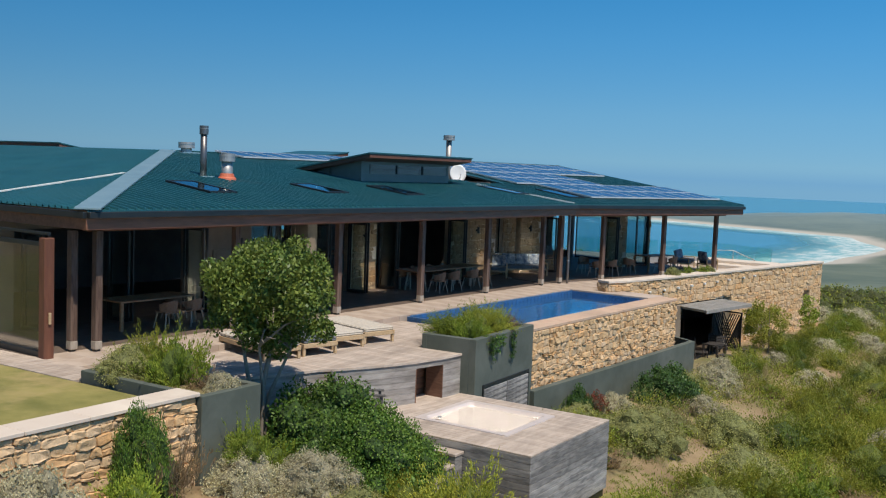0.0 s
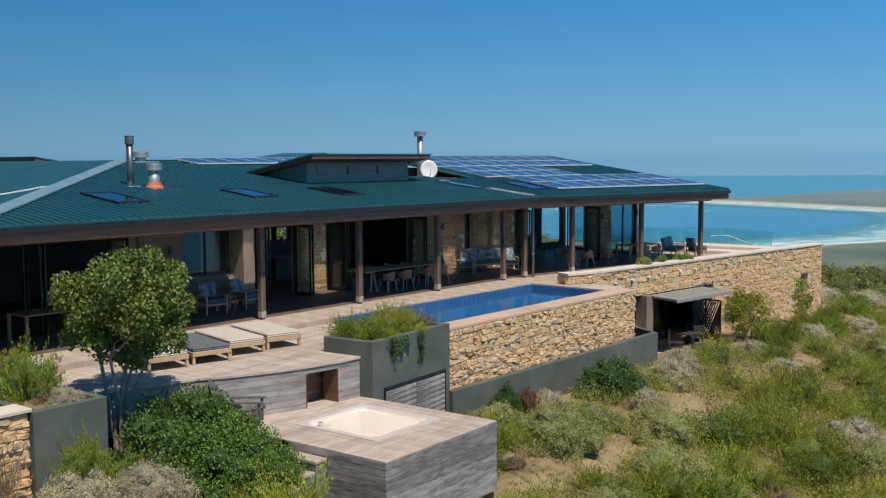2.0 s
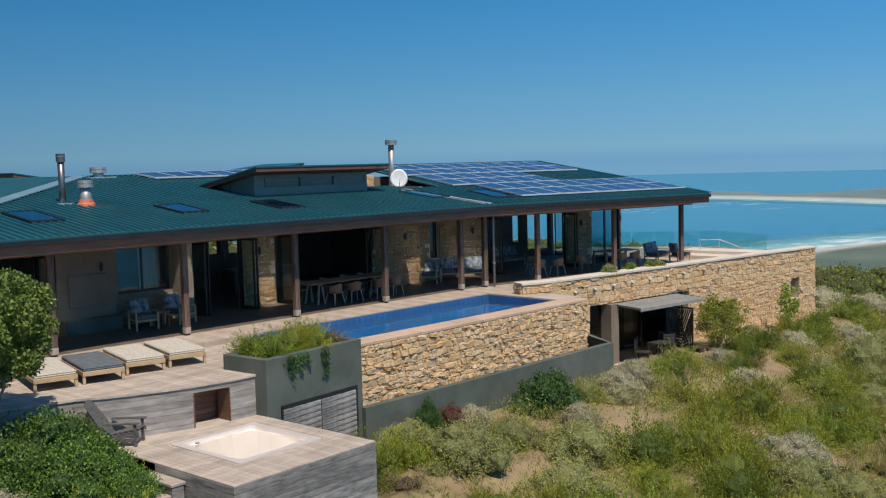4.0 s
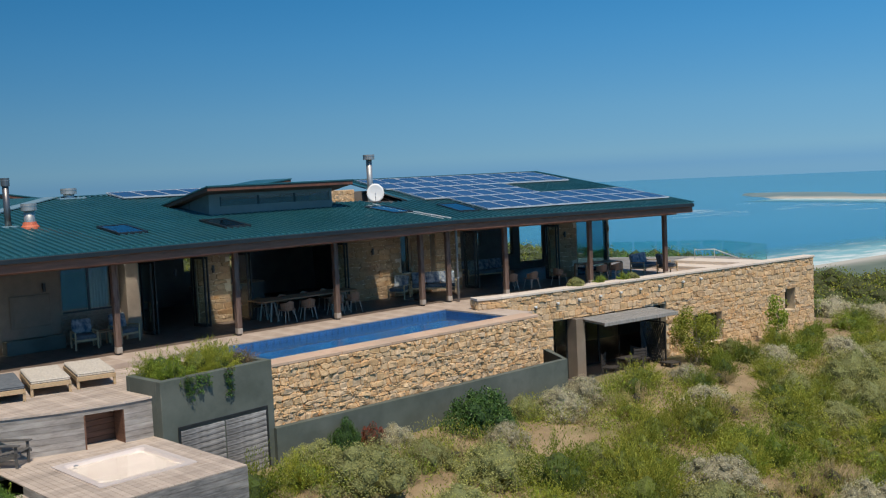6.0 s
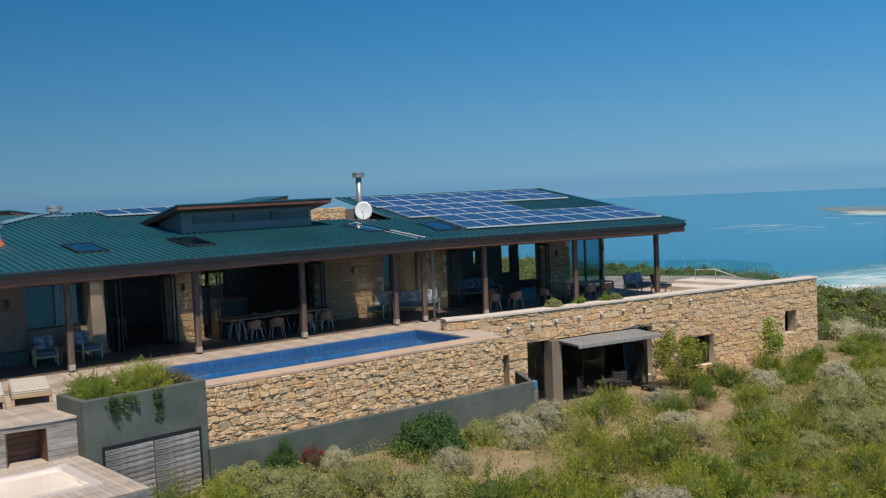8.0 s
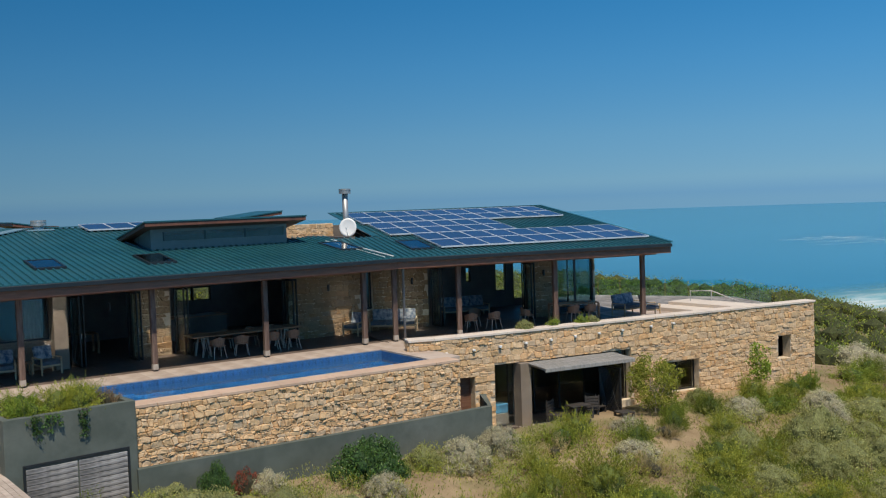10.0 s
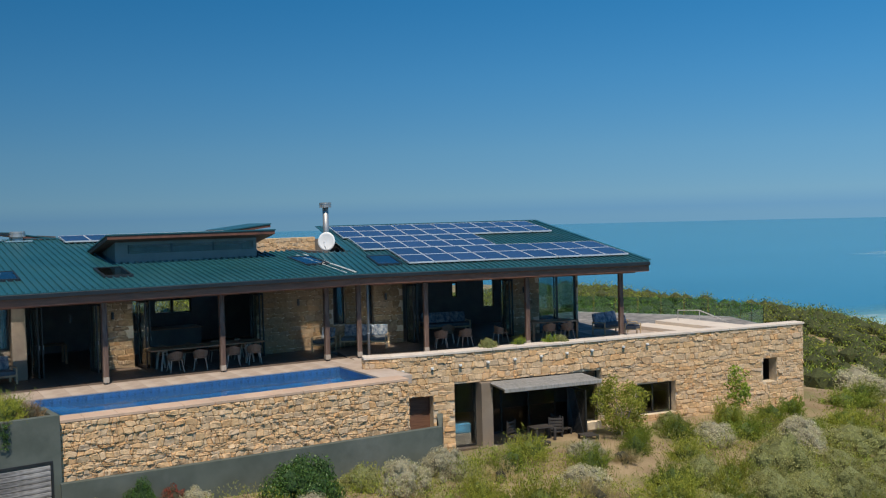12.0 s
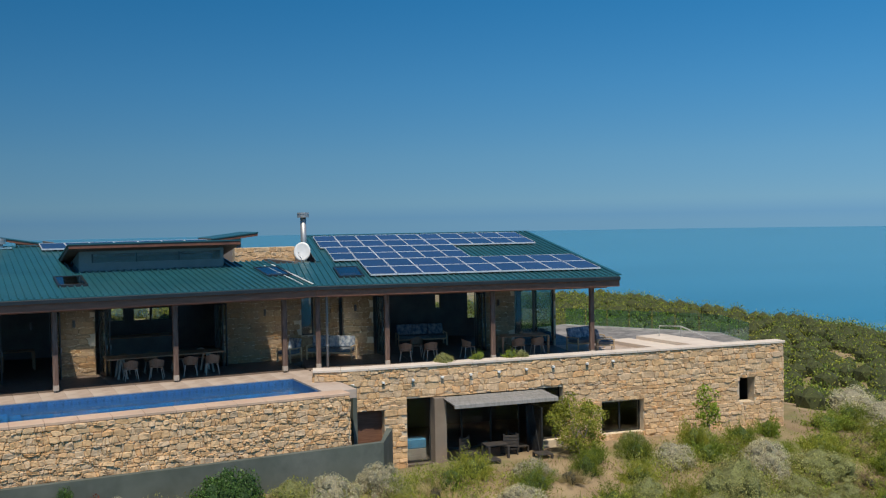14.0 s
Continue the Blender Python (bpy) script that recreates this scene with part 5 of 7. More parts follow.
def solar_panel(m, w, h):
    """w along the eave, h up the slope."""
    t = thing("solar_panel", "blue photovoltaic panel with a pale metal frame", "solar panel", m, "solar panels")
    part("cell_sheet", bbox((-h / 2 + 0.02, -w / 2 + 0.02, 0), (h / 2 - 0.02, w / 2 - 0.02, 0.03), 0), PANEL, t)
    for lo, hi in (((-h / 2, -w / 2, -0.02), (-h / 2 + 0.02, w / 2, 0.036)), ((h / 2 - 0.02, -w / 2, -0.02), (h / 2, w / 2, 0.036)),
                   ((-h / 2 + 0.02, -w / 2, -0.02), (h / 2 - 0.02, -w / 2 + 0.02, 0.036)), ((-h / 2 + 0.02, w / 2 - 0.02, -0.02), (h / 2 - 0.02, w / 2, 0.036))):
        part("frame_rail", bbox(lo, hi, 0), PANEL_LINE, t)
    for x in (-h / 4, h / 4):
        part("support_rail", bbox((x - 0.02, -w / 2, -0.07), (x + 0.02, w / 2, -0.02), 0), PANEL_LINE, t)
    return t


def panel_pose(fr, fz, slope, n, s):
    return fr @ Matrix.Translation((n, s, fz(n) + 0.1)) @ pose(0, 0, 0, 0, math.degrees(math.atan(slope)), 0)


first = None
for n0, n1, s0, s1, count in ((-4.45, -1.1, 2.15, 11.45, 9), (-7.72, -4.5, 1.15, 6.95, 6), (-11.1, -7.8, 0.95, 10.95, 10)):
    w, h = (s1 - s0) / count - 0.02, abs(n1 - n0) / 2 - 0.02
    base = solar_panel(panel_pose(F2, roof2, SLOPE2, (n0 * 3 + n1) / 4, s0 + (w + 0.02) / 2), w, h)
    for row in range(2):
        for k in range(count):
            if row or k:
                copy_thing(base, panel_pose(F2, roof2, SLOPE2, n0 + (n1 - n0) * (0.25 + 0.5 * row), s0 + (w + 0.02) * (k + 0.5)))
base = solar_panel(panel_pose(F1, roof1, SLOPE1, -9.65, -7.0), 1.0, 1.62)
for k in range(1, 7):
    copy_thing(base, panel_pose(F1, roof1, SLOPE1, -9.65, -7.0 + 1.02 * k))

# ---- pool ----
PN0, PN1, PS0, PS1 = 1.5, 4.76, -10.3, -0.2
pool = thing("pool", "long swimming pool of deep blue mosaic", "pool", F1, kind="structure")
part("pool_floor", bbox((PN0, PS0, -1.6), (PN1, PS1, -1.4), 0), FLOOR_TILE, pool)
part("pool_side", bbox((PN0 - 0.12, PS0, -1.6), (PN0, PS1, -0.03), 0), TILE, pool)
part("pool_side", bbox((PN1, PS0, -1.6), (PN1 + 0.12, PS1, -0.05), 0), TILE, pool)
part("pool_end", bbox((PN0 - 0.12, PS0 - 0.12, -1.6), (PN1 + 0.12, PS0, -0.05), 0), TILE, pool)
part("pool_end", bbox((PN0 - 0.12, PS1, -1.6), (PN1 + 0.12, PS1 + 0.12, -0.05), 0), TILE, pool)
for k in range(3):
    part("pool_step", bbox((PN0, PS0 + 0.4 * k, -1.4), (PN1, PS0 + 0.4 * (k + 1), -0.45 - 0.3 * k), 0.01), FLOOR_TILE, pool)
WATER = glass_mat("pool_water", (0.74, 0.92, 0.95), 0.02, 1.33)
nt = WATER.node_tree
nz, bp = nt.nodes.new("ShaderNodeTexNoise"), nt.nodes.new("ShaderNodeBump")
nt.links.new(nt.nodes.new("ShaderNodeTexCoord").outputs["Object"], nz.inputs["Vector"])
nz.inputs["Scale"].default_value, nz.inputs["Detail"].default_value = 3.5, 3
bp.inputs["Strength"].default_value, bp.inputs["Distance"].default_value = 0.35, 0.05
nt.links.new(nz.outputs[0], bp.inputs["Height"])
nt.links.new(bp.outputs[0], nt.nodes["Principled BSDF"].inputs["Normal"])
raw("water", [(PN0, PS0, -0.2), (PN1, PS0, -0.2), (PN1, PS1, -0.2), (PN0, PS1, -0.2)], [(0, 1, 2, 3)], WATER, pool, "clear rippled water").visible_shadow = False
# mosaic border tiles above the water
tb = bbox((0, -0.12, -0.08), (0.012, 0.12, 0.08), 0.004)
o0 = part("border_tile", tb, TILE, pool, m=pose(PN0, PS0 + 0.13, -0.12))
for k in range(1, 40):
    o = new("border_tile", o0.data)
    o.parent = pool
    o.matrix_basis = pose(PN0, PS0 + 0.13 + 0.25 * k, -0.12)
cope = thing("pool_coping", "pinkish sandstone coping round the pool", "coping", kind="structure")
cap_slabs(cope, PW, -0.02, PW.u[-1] + 0.02, 0.03, -0.68, 0.05, 0.09, COPE, 0.9)
bm = bbox((PN0 - 0.1, PS1 + 0.02, -0.3), (PN1 - 0.02, PS1 + 1.15, 0.008), 0.01, F1)
part("end_slab", bm, PAVE, cope)
lay_stones(pool_wall, coursed(0, PW.u[-1], -3.0, -0.07, 0.165, 0.14, [], 11, 0.6), PW.at, 0.055, lambda u, z: z > -1.4)
lay_stones(pool_wall, coursed(0, 1.6, -3.0, -0.07, 0.25, 0.16, [], 12), PW_END.at, 0.05)
bm = bmesh.new()
q = [PW_END.at(0, 0, -0.02), PW_END.at(2.3, 0, -0.02), PW_END.at(2.3, 0, -0.35), PW_END.at(0, 0, -0.35)]
prism(bm, [(p[0], p[1]) for p in q], -3.5, -0.06)
tagged(part("wall_pool_end", bm, MORTAR), "end of the pool retaining wall", "wall", kind="structure")

tagged(part("wall_channel", bbox((-14.66, 35.92, -4.0), (-14.2, 36.08, -0.1), 0.01), GREEN_PLASTER), "grey-green plastered end wall beside the pool", "wall", kind="structure")

# stones of the other walls
lay_stones(wall_long, coursed(0, LONG.u[-1], -3.7, 0.33, 0.25, 0.175, LONG_HOLES, 21), LONG.at, 0.04, lambda u, z: u > 4 and z > -1.9)
LEND = Line([LONG.at(LONG.u[-1], 0, 0.0)[:2], LONG.at(LONG.u[-1], 0, -3.0)[:2]])
lay_stones(wall_long, coursed(0, 0.5, -3.7, 0.33, 0.25, 0.17, [], 23), LEND.at, 0.04)
WST = Line([LONG.at(0, 0, -0.6)[:2], LONG.at(0, 0, 0.0)[:2]])
lay_stones(wall_long, coursed(0.02, 0.6, -0.6, 0.33, 0.24, 0.15, [], 24), WST.at, 0.04)
LONGCAP = thing("wall_coping", "pale sandstone slabs capping the long wall", "coping", kind="structure")
cap_slabs(LONGCAP, LONG, -0.05, LONG.u[-1] + 0.06, 0.43, -0.52, 0.08, 0.09, COPE2, 0.95)
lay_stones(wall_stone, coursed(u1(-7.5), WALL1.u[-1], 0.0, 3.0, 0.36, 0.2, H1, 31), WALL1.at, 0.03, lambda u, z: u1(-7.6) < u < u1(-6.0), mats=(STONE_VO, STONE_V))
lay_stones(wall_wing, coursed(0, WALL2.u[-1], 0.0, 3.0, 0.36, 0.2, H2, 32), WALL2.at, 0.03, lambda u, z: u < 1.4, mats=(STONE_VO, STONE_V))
lay_stones(blk, coursed(0, BLK.u[-1], 3.4, 4.4, 0.3, 0.15, [], 33), BLK.at, 0.03)


def wall_spot(m):
    t = thing("wall_spot", "small pale bulkhead lamp on the stone wall", "lamp", m, "garden wall lamps")
    part("hood", bbox((0.0, -0.05, -0.05), (0.12, 0.05, 0.03), 0.012), WHITE_STRIP, t)
    part("lens", bbox((0.02, -0.035, -0.075), (0.1, 0.035, -0.05), 0.005), BLACK, t)
    return t


spot = None
for k in range(10):
    u = 1.3 + k * 1.08 + (0.3 if k > 7 else 0)
    p = LONG.at(u, -0.12 + 0.024 * k, 0.03)
    m = pose(*p, 0, 0, -12)
    spot = wall_spot(m) if spot is None else (copy_thing(spot, m), spot)[1]

# ---- green planters, lower wall, decks ----
t = thing("planter", "tall grey-green plastered planter beside the pool", "planter")
PX0, PX1, PY0, PY1, PZ = -14.32, -12.76, 20.98, 24.36, 0.225
RPL = pose(-12.76, 24.36, 0, 0, 0, 3.2) @ pose(12.76, -24.36, 0)
part("front", bbox((PX1 - 0.2, PY0, -4.0), (PX1, PY1, PZ), 0.012, RPL), GREEN_PLASTER, t)
part("back", bbox((PX0, PY0, -1.5), (PX0 + 0.15, PY1, PZ), 0.012, RPL), GREEN_PLASTER, t)
part("side", bbox((PX0 + 0.15, PY0, -4.0), (PX1 - 0.2, PY0 + 0.18, PZ), 0.012, RPL), GREEN_PLASTER, t)
part("side", bbox((PX0 + 0.15, PY1 - 0.18, -4.0), (PX1 - 0.2, PY1, PZ), 0.012, RPL), GREEN_PLASTER, t)
part("soil", bbox((PX0 + 0.15, PY0 + 0.18, -0.2), (PX1 - 0.2, PY1 - 0.18, PZ - 0.12), 0, RPL), EARTH, t)
door = thing("store_door", "double door of weathered grey horizontal slats", "door", RPL @ pose(PX1 + 0.004, 21.45, -2.75))
part("door_frame", bbox((0, -0.06, -0.1), (0.03, 0.0, 1.78), 0.004), BLACK, door)
part("door_frame", bbox((0, 2.62, -0.1), (0.03, 2.68, 1.78), 0.004), BLACK, door)
part("door_frame", bbox((0, 0.0, 1.7), (0.03, 2.62, 1.78), 0.004), BLACK, door)
sl0 = part("slat", bbox((0.005, 0, 0), (0.035, 1.28, 0.125), 0.008), GREY_TIMBER, door, m=pose(0, 0.01, 0))
for r in range(12):
    for c in range(2):
        if r or c:
            o = new("slat", sl0.data)
            o.parent = door
            o.matrix_basis = pose(0, 0.01 + 1.32 * c, r * 0.14)
LOW = Line([(-12.62, 24.3), (-12.3, 30.5), (-12.1, 36.05), (-13.9, 37.25)])
low = tagged(wall_body(LOW, 0, LOW.u[-1], -4.2, -1.62, 0.22, [], GREEN_PLASTER, "wall_low"), "low grey-green plastered garden wall", "wall", kind="structure")

# lower deck with hot tub
JD = thing("tub_deck", "square weathered timber deck round a hot tub", "deck", F1 @ Matrix.Identity(4))
JX0, JX1, JY0, JY1, JZ = -13.0, -8.98, 17.2, 21.0, -1.155
TUBX, TUBY = (-12.43, -10.05), (18.15, 20.42)
JM = F1.inverted() @ pose(0, 0, 0)
k, n = 0, 26
bw = (JY1 - JY0) / n
for i in range(n):
    y0, y1 = JY0 + i * bw + 0.004, JY0 + (i + 1) * bw - 0.004
    spans = [(JX0, JX1)]
    if y1 > TUBY[0] and y0 < TUBY[1]:
        spans = [(JX0, TUBX[0]), (TUBX[1], JX1)]
        for c0, c1 in ((y0, TUBY[0] - 0.003), (TUBY[1] + 0.003, y1)):
            if c1 - c0 > 0.01:
                part("board", bbox((TUBX[0], c0, JZ - 0.035), (TUBX[1], c1, JZ), 0.004, JM), DECK, JD)
    for a, b in spans:
        part("board", bbox((a, y0, JZ - 0.035), (b, y1, JZ), 0.006, JM), DECK, JD)
for i in range(11):
    z1 = JZ - 0.04 - i * 0.14
    part("side_board", bbox((JX1 - 0.03, JY0 + 0.02, z1 - 0.132), (JX1, JY1 - 0.02, z1), 0.006, JM), GREY_TIMBER, JD)
    part("side_board", bbox((JX0 + 1.4, JY0, z1 - 0.132), (JX1, JY0 + 0.03, z1), 0.006, JM), GREY_TIMBER, JD)
    part("side_board", bbox((JX0, JY1 - 0.03, z1 - 0.132), (JX1, JY1, z1), 0.006, JM), GREY_TIMBER, JD)
part("frame", bbox((JX0 + 0.1, JY0 + 0.05, -3.2), (JX1 - 0.05, JY1 - 0.05, JZ - 0.75), 0, JM), BLACK, JD)
HT = thing("hot_tub", "pale square hot tub sunk in the deck, filled with water", "hot tub")
cx, cy, hx, hy = sum(TUBX) / 2, sum(TUBY) / 2, (TUBX[1] - TUBX[0]) / 2, (TUBY[1] - TUBY[0]) / 2
bm = bmesh.new()


def rr(sx, sy, r, z, seg=5):
    out = []
    for qx, qy, a0 in ((1, 1, 0), (-1, 1, 90), (-1, -1, 180), (1, -1, 270)):
        for i in range(seg + 1):
            a = radians(a0 + 90 * i / seg)
            out.append(bm.verts.new((cx + qx * (sx - r) + r * math.cos(a), cy + qy * (sy - r) + r * math.sin(a), z)))
    return out


loops = [rr(hx, hy, 0.05, JZ - 0.03), rr(hx, hy, 0.05, JZ + 0.02), rr(hx - 0.16, hy - 0.15, 0.14, JZ + 0.02), rr(hx - 0.2, hy - 0.19, 0.16, JZ - 0.02), rr(hx - 0.3, hy - 0.28, 0.2, JZ - 0.12)]
for a, b in zip(loops, loops[1:]):
    for i in range(len(a)):
        bm.faces.new((a[i], a[(i + 1) % len(a)], b[(i + 1) % len(a)], b[i]))
bm.faces.new(loops[-1])
part("shell", bm, TUB, HT, "cream acrylic shell")
bm = bmesh.new()
wl_ = [tuple(v.co) for v in rr(hx - 0.21, hy - 0.2, 0.16, JZ - 0.03)]
bm.free()
cut = sorted(wl_, key=lambda p: math.atan2(p[1] - cy, p[0] - cx))
raw("water", cut, [tuple(range(len(cut)))], glass_mat("tub_water", (0.9, 0.97, 0.98), 0.05, 1.33), HT).visible_shadow = False
bm = bmesh.new()
tube(bm, [(cx - 0.75, cy - 0.75, JZ + 0.02), (cx - 0.75, cy - 0.75, JZ + 0.035)], [0.05, 0.05], 12)
part("control", bm, FABRIC_B, HT, "small blue control knob")
ST = thing("deck_steps", "timber steps beside the tub deck", "steps")
for i in range(3):
    part("tread", bbox((-11.6, JY0 - 0.35 - 0.34 * i, JZ - 0.24 - 0.2 * i), (-10.5, JY0 - 0.02 - 0.34 * i, JZ - 0.18 - 0.2 * i), 0.008), DECK, ST)
    part("riser", bbox((-11.58, JY0 - 0.33 - 0.34 * i, JZ - 1.2), (-10.52, JY0 - 0.06 - 0.34 * i, JZ - 0.245 - 0.2 * i), 0), GREY_TIMBER, ST)

# upper deck with a curved front
UD = thing("upper_deck", "sun-bleached timber deck with a curved boarded front", "deck")
UZ = -0.156


def deck_front(y):
    return -12.97 - 0.083 * (21.0 - y) ** 1.95 if y > 17 else -14.24 - 0.30 * (17 - y) - 0.02 * (17 - y) ** 2


y = 12.6
while y < 24.2:
    lo = (F1 @ Vector((1.42, y - 34.9, 0))).x
    hi = min(deck_front(y), deck_front(min(21.0, y + 0.14))) if y < 20.98 else PX0 - 0.02
    if y < 13.9:
        hi = -16.5
    part("board", bbox((lo, y + 0.003, UZ - 0.035), (hi, y + 0.137, UZ), 0.006), DECK, UD)
    y += 0.14
HATCH = (19.35, 20.25)


def bent_board(name, ys, out, thick, z0, z1, mat):
    """One board bent along the deck's curved front."""
    bm = bmesh.new()
    rings = []
    for yy in ys:
        x = deck_front(yy) + out
        rings.append([bm.verts.new(p) for p in ((x, yy, z0), (x, yy, z1), (x - thick, yy, z1), (x - thick, yy, z0))])
    for p, q in zip(rings, rings[1:]):
        for c in range(4):
            bm.faces.new((p[c], p[(c + 1) % 4], q[(c + 1) % 4], q[c]))
    bm.faces.new(rings[0])
    bm.faces.new(rings[-1][::-1])
    part(name, bm, mat, UD)


span_l = [14.0 + (HATCH[0] - 14.0) * i / 18 for i in range(19)]
span_r = [HATCH[1] + (21.0 - HATCH[1]) * i / 4 for i in range(5)]
for row in range(7):
    zt = UZ - 0.05 - row * 0.14
    if row == 0:
        bent_board("front_board", span_l + span_r, -0.02, 0.03, zt - 0.134, zt, BLEACHED)
    else:
        bent_board("front_board", span_l[:11], -0.02, 0.03, zt - 0.134, zt, BLEACHED)
        bent_board("front_board", span_l[10:], -0.02, 0.03, zt - 0.134, zt, BLEACHED)
        bent_board("front_board", span_r, -0.02, 0.03, zt - 0.134, zt, BLEACHED)
bent_board("edge_board", span_l + span_r, 0.015, 0.06, UZ - 0.05, UZ + 0.004, DECK)
for i in range(6):
    part("hatch_board", bbox((deck_front(19.3) - 0.5, HATCH[0] - 0.1, UZ - 0.3 - 0.14 * i), (deck_front(19.3) - 0.46, HATCH[1] + 0.15, UZ - 0.166 - 0.14 * i), 0.005), DARK_HATCH, UD, "brown boards of the open store")
for yy in HATCH:
    part("jamb", bbox((deck_front(yy) - 0.5, yy - 0.02, -1.2), (deck_front(yy) - 0.02, yy + 0.02, UZ - 0.2), 0.003), DARK_HATCH, UD)
part("carcass", bbox((-17.0, 14.0, -3.0), (-15.45, 21.0, UZ - 0.06), 0), BLACK, UD)

# left planter, garden wall, lawn
t = thing("planter", "long grey-green plastered planter at the lawn corner", "planter")
LPX0, LPX1, LPY0, LPY1 = -16.45, -13.1, 12.45, 13.95
part("front", bbox((LPX1 - 0.15, LPY0, -3.5), (LPX1, LPY1, 0.2), 0.012), GREEN_PLASTER, t)
part("side", bbox((LPX0, LPY1 - 0.15, -3.5), (LPX1 - 0.15, LPY1, 0.2), 0.012), GREEN_PLASTER, t)
part("side", bbox((LPX0, LPY0, -3.5), (LPX1 - 0.15, LPY0 + 0.15, 0.2), 0.012), GREEN_PLASTER, t)
part("back", bbox((LPX0, LPY0 + 0.15, -1.0), (LPX0 + 0.15, LPY1 - 0.15, 0.2), 0.012), GREEN_PLASTER, t)
part("soil", bbox((LPX0 + 0.15, LPY0 + 0.15, -0.3), (LPX1 - 0.15, LPY1 - 0.15, 0.1), 0), EARTH, t)
LW = Line([(-13.25, 2.0), (-13.25, 12.42)])
lw = tagged(wall_body(LW, 0, LW.u[-1], -3.5, 0.18, 0.4, [], MORTAR, "wall_lawn"), "low rubble stone wall holding the lawn", "wall", kind="structure")
lay_stones(lw, coursed(0, LW.u[-1], -2.2, 0.17, 0.27, 0.15, [], 41), LW.at, 0.06, lambda u, z: u > 5)
lc = thing("lawn_wall_coping", "pale sandstone cap of the lawn wall", "coping", kind="structure")
cap_slabs(lc, LW, 0, LW.u[-1] + 0.05, 0.26, -0.5, 0.09, 0.07, COPE2, 1.2)
bm = bmesh.new()
box(bm, (-40, -10, -0.4), (-13.7, 12.3, 0.0))
tagged(part("lawn", bm, LAWN), "short sunlit lawn with dry patches", "lawn", kind="structure")
t = thing("edging_path", "weathered timber boards edging the lawn", "path", kind="structure")
for i in range(6):
    part("board", bbox((-23.0, 12.32 + 0.15 * i, -0.05), (-16.5, 12.46 + 0.15 * i, 0.012), 0.005), DECK, t)

# glazed screen at the lawn end of the veranda
t = thing("glass_screen", "large sliding glass screen with a red-brown timber stile", "screen", F1 @ pose(0.22, -21.6, 0))
part("stile", bbox((-0.1, -0.12, -0.05), (0.12, 0.12, 2.6), 0.015), TIMBER, t, "thick red-brown timber stile")
part("handle", bbox((0.12, -0.03, 0.75), (0.16, 0.03, 1.0), 0.008), TEAK, t)
part("bottom_rail", bbox((-6.0, -0.05, 0.0), (-0.1, 0.05, 0.14), 0.008), GUTTER, t)
part("top_rail", bbox((-6.0, -0.05, 2.4), (-0.1, 0.05, 2.5), 0.008), GUTTER, t)
part("pane", bbox((-6.0, -0.008, 0.14), (-0.1, 0.008, 2.4), 0), GLASS, t).visible_shadow = False
part("fanlight_rail", bbox((-6.0, -0.04, 2.66), (0.1, 0.04, 2.72), 0.005), GUTTER, t)

# ---- furniture ----
def lounger(m, mat, label):
    t = thing("sun_lounger", label, "sun lounger", m, "sun loungers")
    w, l = 0.98, 2.1
    for x in (-w / 2, w / 2 - 0.05):
        part("side_rail", bbox((x, -l / 2, 0.2), (x + 0.05, l / 2, 0.31), 0.008), TEAK, t)
    for y in (-l / 2, l / 2 - 0.05):
        part("end_rail", bbox((-w / 2 + 0.05, y, 0.2), (w / 2 - 0.05, y + 0.05, 0.31), 0.008), TEAK, t)
    for x in (-w / 2, w / 2 - 0.07):
        for y in (-l / 2 + 0.02, l / 2 - 0.09):
            part("leg", bbox((x, y, 0), (x + 0.07, y + 0.07, 0.2), 0.006), TEAK, t)
    mt = part("mattress", bbox((-w / 2 + 0.02, -l / 2 + 0.02, 0.31), (w / 2 - 0.02, l / 2 - 0.02, 0.365), 0.02), mat, t, "quilted mattress")
    for k in range(12):
        y = -l / 2 + 0.02 + k * (l - 0.04) / 12
        part("quilted_roll", bbox((-w / 2 + 0.01, y + 0.004, 0.345), (w / 2 - 0.01, y + (l - 0.04) / 12 - 0.004, 0.415), 0.03), mat, mt)
    return t


lm = lambda x, y: pose(x, y, UZ, 0, 0, 75)
la = lounger(lm(-16.3, 20.95), FABRIC_W, "teak sun lounger with a cream mattress on the deck")
copy_thing(la, lm(-16.4, 19.8))
lounger(lm(-16.3, 18.6), FABRIC_G, "teak sun lounger with a charcoal mattress on the deck")
copy_thing(la, lm(-16.5, 17.5))


def adirondack(m):
    t = thing("deck_chair", "low weathered grey slatted deck chair", "chair", m)
    for y in (-0.28, 0.24):
        bm = bmesh.new()
        box(bm, (-0.5, y, 0.12), (0.45, y + 0.04, 0.2), pose(0, 0, 0.05, 0, -12, 0))
        part("side_rail", bm, OLD_CHAIR, t)
        part("leg", bbox((0.3, y, 0), (0.36, y + 0.04, 0.5), 0.005), OLD_CHAIR, t)
        part("arm", bbox((-0.35, y - 0.04, 0.5), (0.42, y + 0.08, 0.53), 0.005), OLD_CHAIR, t)
    for k in range(6):
        part("seat_slat", bbox((-0.04, -0.28, 0), (0.05, 0.28, 0.02), 0.004, pose(0.32 - 0.12 * k, 0, 0.33 - 0.025 * k)), OLD_CHAIR, t)
    for k in range(6):
        y = -0.27 + 0.095 * k
        part("back_slat", bbox((0, y, 0), (0.02, y + 0.08, 0.85 + 0.08 * math.sin(math.pi * (k + 0.5) / 6)), 0.004, pose(-0.3, 0, 0.2, 0, -32, 0)), OLD_CHAIR, t)
    return t


